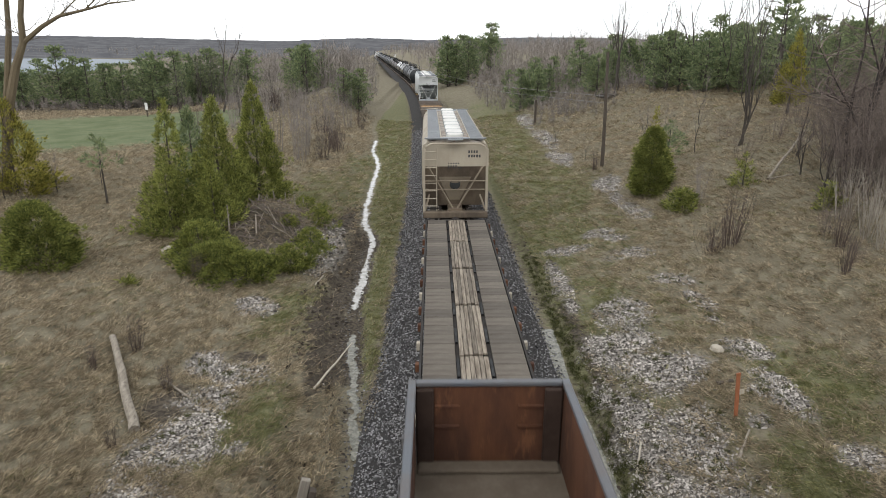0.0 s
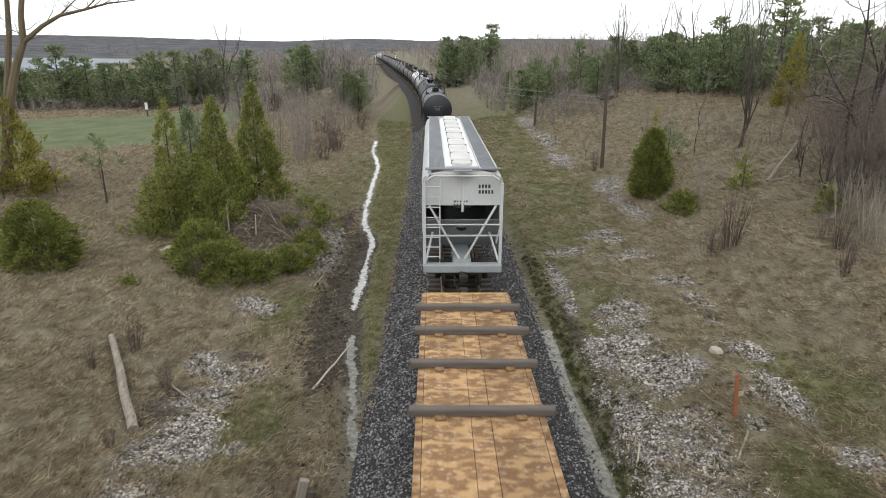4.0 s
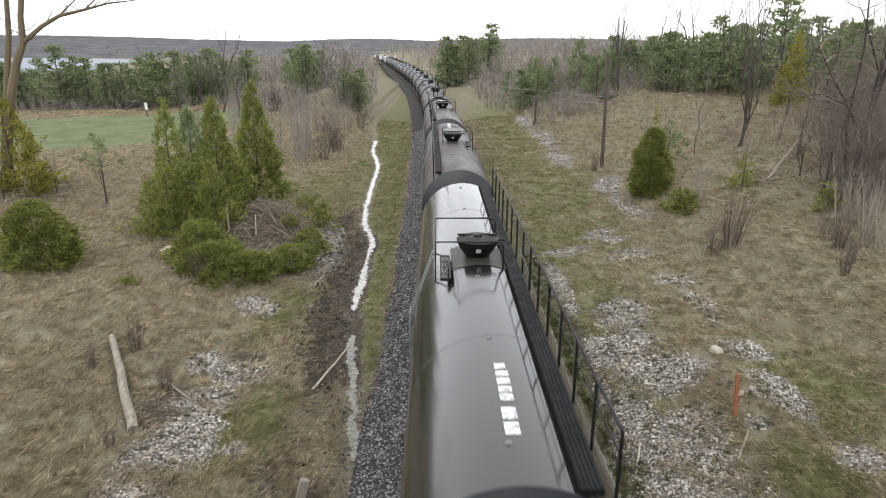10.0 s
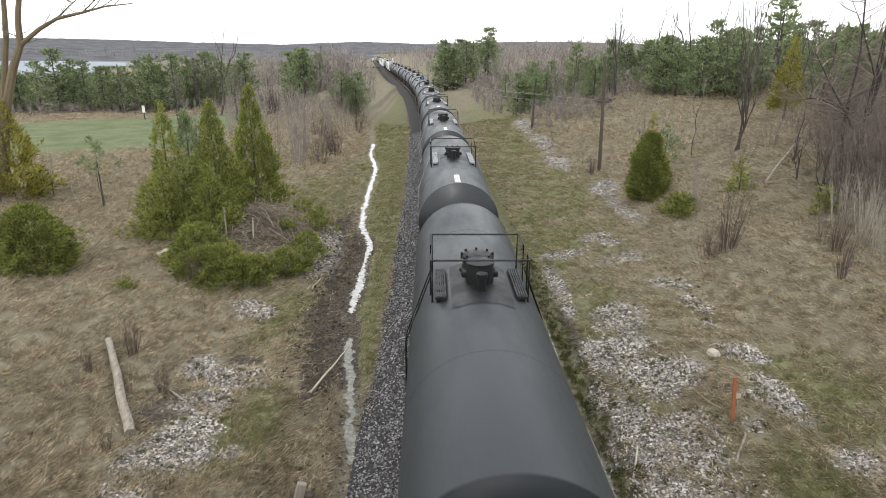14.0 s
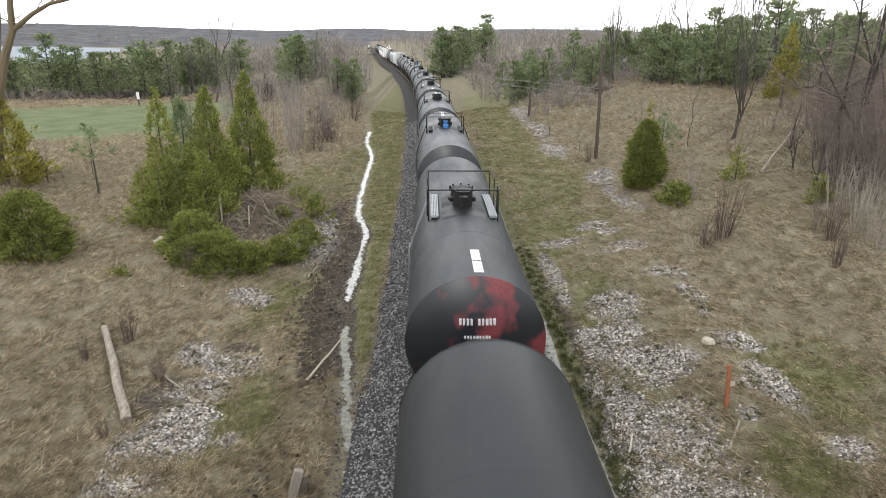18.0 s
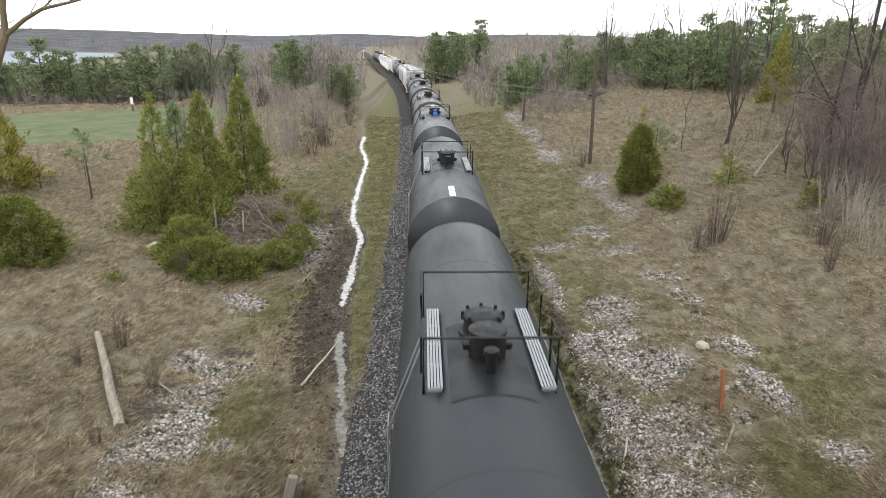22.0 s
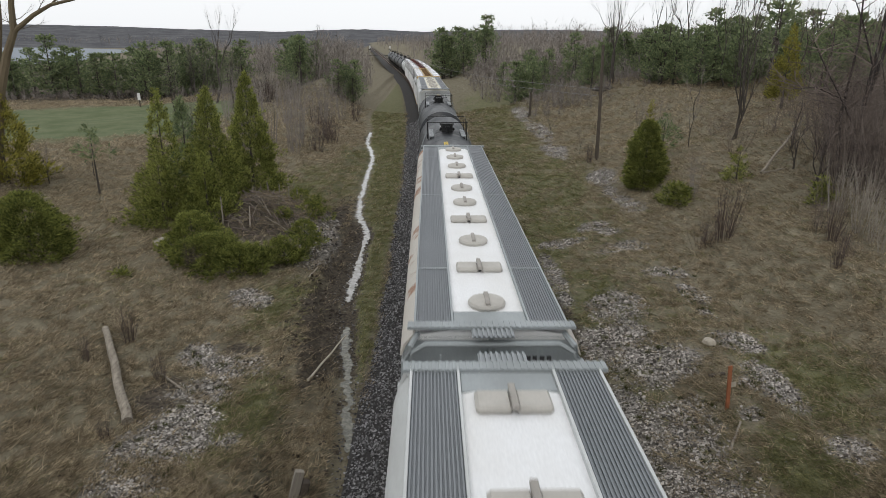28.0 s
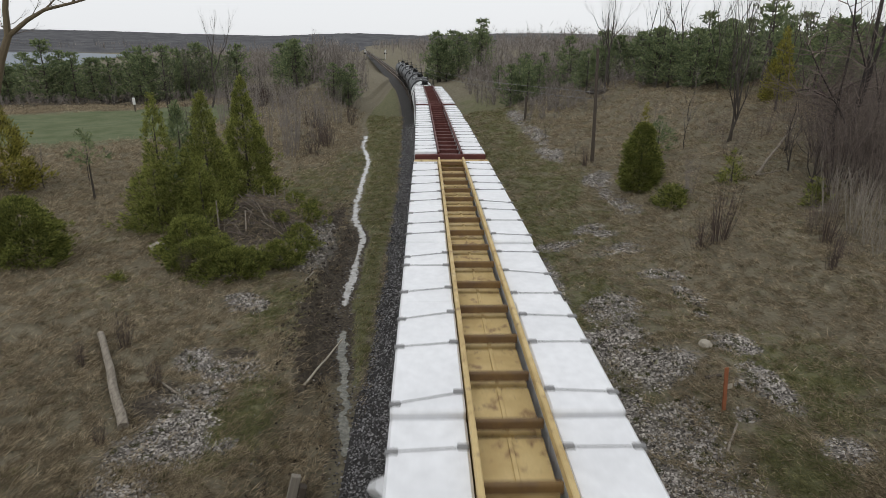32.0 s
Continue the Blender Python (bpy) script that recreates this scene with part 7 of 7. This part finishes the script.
def far_woods():
    """The countless leafless trees of the distance, each a trunk with rising twigs."""
    rng = np.random.RandomState(12)
    spots = []

    def fill(n, x0, x1, y0, y1, h0, h1):
        for _ in range(n):
            x, y = rng.uniform(x0, x1), rng.uniform(y0, y1)
            q = x - track_x(y)
            if abs(q) < (9 if x < 0 else 11 - 0.02 * y) or (-0.96 < x / y < -0.43 and 262 < y < 830):
                continue
            spots.append((x, y, ground_z(x, y) - 0.2, rng.uniform(h0, h1)))

    fill(260, 10.5, 25, 72, 102, 0.8, 2.4)
    fill(170, -30, -12, 78, 100, 0.8, 2.4)
    fill(240, 8, 60, 110, 230, 6, 9)
    fill(300, -66, -28, 86.5, 93, 0.7, 1.9)
    fill(420, 7, 26, 96, 160, 1.6, 4.5)
    fill(260, 15, 36, 78, 112, 1.2, 4.0)
    fill(260, -60, -17, 96, 160, 1.2, 3.5)
    fill(90, -17, -10, 88, 150, 1.5, 4.0)
    fill(420, 2, 130, 230, 480, 7, 10)
    fill(240, 32, 110, 70, 140, 3.5, 6)
    fill(130, -40, -18, 106, 150, 4, 6.5)
    fill(40, -18, -13.5, 95, 108, 6.5, 7.8)
    fill(260, -60, -14, 130, 300, 5, 8)
    fill(120, -100, -34, 104, 135, 2.5, 4.5)
    fill(420, -200, -40, 300, 620, 7, 11)
    fill(520, -900, -300, 820, 1050, 10, 15)
    fill(600, -300, 420, 480, 1000, 9, 14)
    fill(120, -140, -60, 100, 170, 2, 3.5)
    fill(900, -140, 260, 380, 1100, 9, 14)
    fill(160, -12, 24, 180, 420, 7, 11)
    v, f = [], []
    for x, y, z, h in spots:
        d = math.hypot(x, y)
        w = 0.016 + 0.00027 * d
        many = 48 if d < 180 else 30 if d < 320 else 13
        for k in range(many):
            if k == 0:
                foot, tip, ww = np.array((x, y, z)), np.array((x + rng.normal() * 0.5, y, z + h * 0.8)), w * 1.3
            else:
                u = rng.uniform(0.02, 0.8)
                foot = np.array((x, y, z + h * u))
                a, r = rng.uniform(0, 6.283), h * 0.26 * rng.uniform(0.3, 1.0) * (1.1 - 0.5 * u)
                tip = foot + np.array((math.cos(a) * r, math.sin(a) * r, h * rng.uniform(0.02, 0.26)))
                if k > many * 0.3:
                    # a twig off a limb
                    foot = foot + (tip - foot) * rng.uniform(0.4, 1.0)
                    tip = foot + rng.normal(size=3) * h * np.array((0.06, 0.06, 0.05)) + np.array((0, 0, h * 0.05))
                ww = w
            i = len(v)
            a = rng.uniform(0, 3.14)
            o = np.array((math.cos(a) * ww, math.sin(a) * ww, 0))
            v += [tuple(foot - o), tuple(foot + o), tuple(tip + o * 0.25), tuple(tip - o * 0.25)]
            f.append((i, i + 1, i + 2, i + 3))
    me = bpy.data.meshes.new("far_woods")
    me.from_pydata(v, [], f)
    me.materials.append(M_TWIG)
    tagged(new("far_woods", me), "grey-brown leafless woods in the distance", "woods", kind="stuff")


far_woods()

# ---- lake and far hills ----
# Distance haze is tinted into the wooded ridges' base colour as grey-blue.
M_HILL = worn("hazy_wooded_hill", (0.10, 0.101, 0.108), (0.165, 0.165, 0.17), 1.0, scale=0.03, amount=0.9, fine=0.35, bump=0.0, spec=0.0, stretch=(1, 1, 4))
M_LAKE, _n, _l, _b = nodes_of("lake_water", 0.55, 0, 0.05)
_b.inputs["Base Color"].default_value = (0.22, 0.25, 0.28, 1)
bump_of(_n, _l, _b, noise_of(_n, _l, 0.6, 3, 0.3, 0.7), 0.1, 0.1)


def build_distance():
    lake, n = Shape(), 60
    for i in range(n):
        # a long shore seen end-on: near bay, far bay, both uneven
        a = 2 * math.pi * i / n
        d = 545 + 262 * math.sin(a) * (1 + 0.05 * math.sin(3 * a + 1))
        lake.v.append((d * (-0.68 + 0.225 * math.cos(a) * (1 + 0.1 * math.sin(5 * a))), d, -2.75))
    lake.f = [tuple(range(n))]
    single("lake", lake, M_LAKE, "pale grey lake behind the pines", "lake", kind="structure")
    for r, z0, amp, s, seed, a0, a1 in ((1150, 15, 5, 3.0, 1.0, 1.65, 2.9), (1900, 27, 11, 2.5, 5.0, 0.2, 2.95), (3200, 42, 16, 1.6, 9.0, 0.1, 3.05)):
        hill = Shape()
        m = 420
        for i in range(m + 1):
            a = a0 + (a1 - a0) * i / m
            c, d = math.cos(a), math.sin(a)
            h = z0 + amp * noise.noise(Vector((c * s * 2, d * s * 2, seed))) + 1.6 * noise.noise(Vector((a * 220, seed, 0))) + 1.2 * noise.noise(Vector((a * 700, seed, 3)))
            h *= ramp(i, 0, 30) * ramp(m - i, 0, 30)
            hill.v += [(r * 0.72 * c, r * 0.72 * d, -5), (r * c, r * d, h), (r * 1.2 * c, r * 1.2 * d, -5)]
        for i in range(m):
            for k in range(2):
                hill.f.append((3 * i + k, 3 * i + k + 1, 3 * i + k + 4, 3 * i + k + 3))
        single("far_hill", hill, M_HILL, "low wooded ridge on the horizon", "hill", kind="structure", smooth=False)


build_distance()


# ---- grass ----
def build_grass():
    """Dead and green blades as two heaps of thin bent leaves, thickest close by."""
    rng = np.random.RandomState(21)
    pick = random.Random(22)
    feet, greens = [], []
    tries = 0
    while len(feet) + len(greens) < 98000 and tries < 420000:
        tries += 1
        y = 9.0 + 84 * pick.random() ** 1.9
        half = 6 + 0.78 * y
        x = pick.uniform(-half, half)
        q = x - track_x(y)
        w, _h = brook(y)
        if -w - 0.5 < q < 4.0 and not (-w + 0.45 < q < -2.85):
            continue
        g, s, m = zone(x, y)
        if field(x, y) > pick.random():
            continue
        if pick.random() < max(s * 0.9, m * 0.93) or bumpy(x, y, 0.7, 3.9) < -0.75 + 0.3 * pick.random() or bumpy(x, y, 2.3, 1.4) < -0.5 + 0.5 * pick.random() - 0.01 * max(0, y - 20):
            continue
        (greens if pick.random() < g * 0.85 else feet).append((x, y, ground_z(x, y)))
    for name, where, mat, label, blades, tall in (("dead_grass", feet, M_STRAW, "matted dead straw-coloured grass", 10, 0.25), ("green_grass", greens, M_BLADE, "short fresh green grass", 18, 0.15)):
        p = np.repeat(np.array(where), blades, 0)
        k = len(p)
        far = 1 + 0.014 * np.maximum(0, p[:, 1] - 14)
        lean = np.repeat(rng.normal(scale=0.5, size=(len(where), 3)) * np.array([1, 1, 0.25]), blades, 0)
        p[:, :2] += rng.normal(scale=0.1, size=(k, 2)) * far[:, None]
        slope = np.sign(p[:, 0])[:, None] * np.array([[-0.75, -0.35, 0]])
        axis = slope * 0.8 + lean + rng.normal(scale=0.5, size=(k, 3)) * np.array([1, 1, 0.2]) + np.array([0, 0, 0.42])
        size = rng.uniform(0.5, 1.25, k) * tall * far
        tagged(new(name, blade_mesh(name, p, axis, size, rng.uniform(0.005, 0.0105, k) * far, mat, 4)), label, "grass", kind="stuff")


def build_tufts():
    """Low dark green tufts that grow through the gravel."""
    rng, r = random.Random(71), np.random.RandomState(72)
    feet = []
    for cx, cy, rx, ry in GRAVEL_NEAR + GRAVEL_LEFT[:6]:
        for _ in range(int(4 + 5 * rx * ry)):
            x, y = cx + rng.uniform(-1, 1) * rx, cy + rng.uniform(-1, 1) * ry
            feet += [(x + rng.gauss(0, 0.05), y + rng.gauss(0, 0.05), ground_z(x, y)) for _ in range(70)]
    for _ in range(420):
        # a dark ragged fringe along the right-hand ditch
        y = 9.5 + 22 * rng.random() ** 1.2
        x = track_x(y) + 3.55 + abs(rng.gauss(0, 0.28))
        feet += [(x + rng.gauss(0, 0.07), y + rng.gauss(0, 0.09), ground_z(x, y)) for _ in range(60)]
    p = np.array(feet)
    k = len(p)
    axis = r.normal(scale=0.6, size=(k, 3)) * np.array([1, 1, 0.1]) + np.array([0, 0, 0.55])
    tagged(new("gravel_tufts", blade_mesh("gravel_tufts", p, axis, r.uniform(0.05, 0.14, k), r.uniform(0.004, 0.009, k), M_MOSS, 5)), "small dark green tufts growing through gravel", "grass", kind="stuff")


build_grass()
build_tufts()


# ---- small things on the banks ----
M_ORANGE = worn("orange_stake_paint", (0.38, 0.135, 0.06), (0.25, 0.1, 0.055), 0.7, scale=4)
M_BOULDER = worn("pale_boulder", (0.42, 0.38, 0.31), (0.3, 0.27, 0.22), 0.9, scale=5, bump=0.5)
M_POST = worn("grey_post_wood", (0.3, 0.27, 0.225), (0.17, 0.15, 0.125), 0.95, scale=4, stretch=(4, 4, 0.5), bump=0.5)


def on_ground(x, y, up=0.0):
    return (x, y, ground_z(x, y) + up)


def uneven_bar(name, a, b, r0, r1, material, label, category, n=10, sides=9, seed=1, wobble=0.12):
    """A log or stick from a to b with a knotty outline."""
    a, b = Vector(a), Vector(b)
    sh = Shape()
    sh.tube([tuple(a.lerp(b, i / n) + Vector((bumpy(i, seed, 0.4), bumpy(seed, i, 0.4), bumpy(i, i, 0.3, seed))) * r0 * 0.5) for i in range(n + 1)], r0, sides, r1)
    for i, p in enumerate(sh.v):
        k = 1 + wobble * noise.noise(Vector(p) * 6)
        c = a.lerp(b, min(1, max(0, (Vector(p) - a).dot(b - a) / (b - a).length_squared)))
        sh.v[i] = tuple(c + (Vector(p) - c) * k)
    return single(name, sh, material, label, category)


def build_small():
    uneven_bar("log", on_ground(-8.95, 14.3, 0.1), on_ground(-11.45, 18.6, 0.16), 0.14, 0.1, M_DEADWOOD, "bleached grey log lying down the slope", "log")
    uneven_bar("stick", on_ground(-4.82, 17.1, 0.08), on_ground(-4.1, 20.6, 0.4), 0.04, 0.025, M_PLANK, "pale straight stick leaning across the ditch", "stick", sides=6)
    uneven_bar("fallen_branch", on_ground(17.8, 35.2, 0.1), on_ground(21.4, 38.2, 1.3), 0.09, 0.045, M_DEADWOOD, "fallen bleached tree branch on the bank", "branch", sides=7)
    uneven_bar("fallen_branch", on_ground(17.6, 34.6, 0.2), on_ground(18.6, 34.2, 0.1), 0.06, 0.04, M_DEADWOOD, "broken end of a fallen branch", "branch", sides=6)
    uneven_bar("stick", on_ground(6.3, 13.1, 0.04), on_ground(6.9, 13.9, 0.06), 0.035, 0.03, M_DEADWOOD, "short grey stick in the grass", "stick", sides=6)
    uneven_bar("stick", on_ground(3.9, 13.3, 0.05), on_ground(4.3, 14.3, 0.12), 0.03, 0.025, M_PLANK, "pale stick beside the ditch", "stick", sides=6)
    uneven_bar("stick", on_ground(-6.3, 25.4, 0.04), on_ground(-6.1, 26.6, 0.08), 0.04, 0.03, M_PLANK, "pale stick on the muddy bank", "stick", sides=6)
    uneven_bar("stick", on_ground(-8.1, 16.0, 0.04), on_ground(-9.2, 16.9, 0.1), 0.04, 0.025, M_DEADWOOD, "thin dead branch in the grass", "stick", sides=6)
    uneven_bar("log", on_ground(6.9, 15.9, 0.04), on_ground(7.4, 16.0, 0.04), 0.06, 0.05, M_TIE, "short dark log in the grass", "log", sides=7)
    # post stump beside the track, with a dark block behind it
    post = thing("wooden_post", "cut grey wooden post beside the ditch", "post", m=pose(-4.38, 12.45, ground_z(-4.38, 12.45) - 0.1, -10, 17, 12))
    part("stem", Shape().box(-0.11, 0.11, -0.09, 0.09, 0, 0.78, 0.015), M_POST, post)
    part("dark_side_block", Shape().box(0.12, 0.3, -0.12, 0.12, 0, 0.55, 0.02), M_TIE, post, "dark rotten block")
    stake = thing("marker_stake", "thin orange wooden marker stake", "stake", m=pose(6.82, 14.5, ground_z(6.82, 14.5) - 0.1, 0, -5, 10))
    part("stem", Shape().box(-0.055, 0.055, -0.02, 0.02, 0, 1.4, 0.008), M_ORANGE, stake)
    part("tag", Shape().box(0.06, 0.2, -0.015, 0.0, 0.75, 0.9, 0.004), M_PLANK, stake, "pale paper tag")
    rock = Shape().lathe([(0.0, -0.1), (0.17, -0.06), (0.22, 0.04), (0.18, 0.14), (0.08, 0.19), (0.0, 0.2)], 14)
    rock.v = [tuple(Vector(p) * (1 + 0.2 * noise.noise(Vector(p) * 5))) for p in rock.v]
    single("boulder", rock, M_BOULDER, "pale rounded boulder in the grass", "boulder", m=pose(7.75, 17.9, ground_z(7.75, 17.9)))
    # brush heap of cut branches under the cedars
    heap = thing("brush_heap", "heap of dead cut branches under the cedars", "brush heap", m=pose(-9.8, 32.0, ground_z(-9.8, 32.0)))
    rng = random.Random(31)
    for i in range(420):
        a, r = rng.uniform(0, 6.283), 2.2 * rng.random() ** 0.6
        c = Vector((0.5 + math.cos(a) * r * 1.05, math.sin(a) * r * 2.1, 0))
        base = ground_z(-9.8 + c.x, 32.0 + c.y) - ground_z(-9.8, 32.0)
        c.z = base + 0.05 + 0.34 * (1 - r / 2.4) * rng.random()
        d = Vector((rng.gauss(0.55, 0.42), rng.gauss(-0.7, 0.5), rng.gauss(-0.1, 0.16))).normalized() * rng.uniform(0.25, 0.95)
        pale = i % 12 == 0
        part("dead_branch", Shape().tube([tuple(c - d), tuple(c + Vector((0, 0, rng.uniform(-0.05, 0.1)))), tuple(c + d)], 0.03 if pale else rng.uniform(0.01, 0.022), 5, 0.008), M_DEADWOOD if i % 7 == 0 else M_OLIVE_BARK if i % 2 else M_TWIG_RED, heap)
    for x0, y0, x1, y1, h in ((-1.9, -3.4, -1.2, -2.4, 0.9), (-1.0, -3.2, -1.1, -2.9, 1.3), (0.3, -3.4, 0.0, -2.2, 0.7), (0.8, -1.5, 0.2, -0.6, 0.6), (0.9, 2.4, 0.9, 2.4, 0.9), (0.3, 2.8, 0.3, 2.8, 0.8), (1.2, 3.4, 1.1, 3.6, 0.9), (-0.4, 3.2, -0.5, 3.3, 0.8)):
        base = ground_z(-9.8 + x0, 32.0 + y0) - ground_z(-9.8, 32.0)
        part("cut_stem", Shape().tube([(x0, y0, base), (x1, y1, base + h)], 0.04, 6, 0.025), M_DEADWOOD, heap, "bleached broken stem")
    rock = Shape().lathe([(0.0, -0.1), (0.35, -0.1), (0.42, 0.1), (0.3, 0.26), (0.0, 0.3)], 9)
    rock.v = [tuple(Vector(p) * (1 + 0.25 * noise.noise(Vector(p) * 3))) for p in rock.v]
    single("rock", rock, M_BOULDER, "grey rock at the foot of the cedars", "rock", m=pose(-12.9, 27.0, ground_z(-12.9, 27.0)))
    # weathered log pile on the crest
    pile = thing("log_pile", "pile of grey logs on the crest of the bank", "log pile", m=pose(20.0, 77.5, ground_z(20, 77.5)))
    for i in range(9):
        part("log", Shape().tube([(-1.5 + 0.15 * (i % 3), 0.3 * (i % 5) - 0.6, 0.1 + 0.24 * (i // 5)), (1.4 - 0.1 * (i % 2), 0.3 * (i % 5) - 0.55, 0.12 + 0.24 * (i // 5))], 0.13, 8), M_BARK, pile)
    # utility pole with its wires, on the right bank
    pole = thing("utility_pole", "weathered wooden utility pole without cross-arm", "utility pole", m=pose(11.6, 47.6, ground_z(11.6, 47.6) - 0.3))
    part("shaft", Shape().tube([(0, 0, 0), (-0.05, 0, 3.5), (-0.2, 0, 8.6)], 0.15, 9, 0.1), M_TIE, pole)
    zt = ground_z(11.6, 47.6) + 5.2
    for k, (x, y, z) in enumerate(((-6, 132, 6.3), (-6, 133, 5.4))):
        a, b = Vector((11.45, 47.6, zt - 0.5 * k)), Vector((x, y, z))
        pts = [tuple(a.lerp(b, i / 12) - Vector((0, 0, 1.0 * math.sin(math.pi * i / 12)))) for i in range(13)]
        single("overhead_wire", Shape().tube(pts, 0.016, 4), M_STRAP, "thin overhead wire strung from a wooden pole", "wire", "overhead wires")
    stub = thing("cut_pole", "short dark wooden pole at the foot of the bank", "utility pole", m=pose(10.6, 75, ground_z(10.6, 75) - 0.2))
    part("shaft", Shape().tube([(0, 0, 0), (0.05, 0, 1.5), (0.08, 0, 3.0)], 0.16, 9, 0.12), M_TIE, stub)
    # white marker on the green field
    mark = thing("field_marker", "white marker post at the field's edge", "marker", m=pose(-34.9, 76.2, ground_z(-34.9, 76.2)))
    part("stem", Shape().box(-0.07, 0.07, -0.05, 0.05, 0, 0.9, 0.01), M_TIE, mark)
    part("plate", Shape().box(-0.17, 0.17, -0.07, -0.05, 0.8, 1.6, 0.02), M_WHITE_MARK, mark, "white plate")
    # road crossing far down the line
    s = 405.0
    cx = track_x(s)
    single("crossing_road", Shape().box(cx - 45, cx + 40, s - 3.5, s + 3.5, -0.55, -0.28, 0.02), M_BED, "grey asphalt road crossing the track", "road", kind="structure")
    gate = thing("crossing_signal", "crossing signal with white mast and cross-bars", "crossing signal", "crossing signals", m=pose(cx + 6, s - 5, -0.4))
    part("mast", Shape().tube([(0, 0, 0), (0, 0, 5.5)], 0.14, 8), M_WHITE_MARK, gate)
    part("lamp_bar", Shape().box(-0.9, 0.9, -0.1, 0.1, 3.0, 3.5, 0.03), M_BLACK, gate)
    part("crossbuck", Shape().box(-0.9, 0.9, -0.03, 0.03, -0.12, 0.12, m=Matrix.Translation((0, -0.15, 4.8)) @ Matrix.Rotation(0.8, 4, "Y")).box(-0.9, 0.9, -0.03, 0.03, -0.12, 0.12, m=Matrix.Translation((0, -0.19, 4.8)) @ Matrix.Rotation(-0.8, 4, "Y")), M_WHITE_MARK, gate)
    copy_thing(gate, pose(cx - 7, s + 5, -0.4, 0, 0, 180))


build_small()


motions()
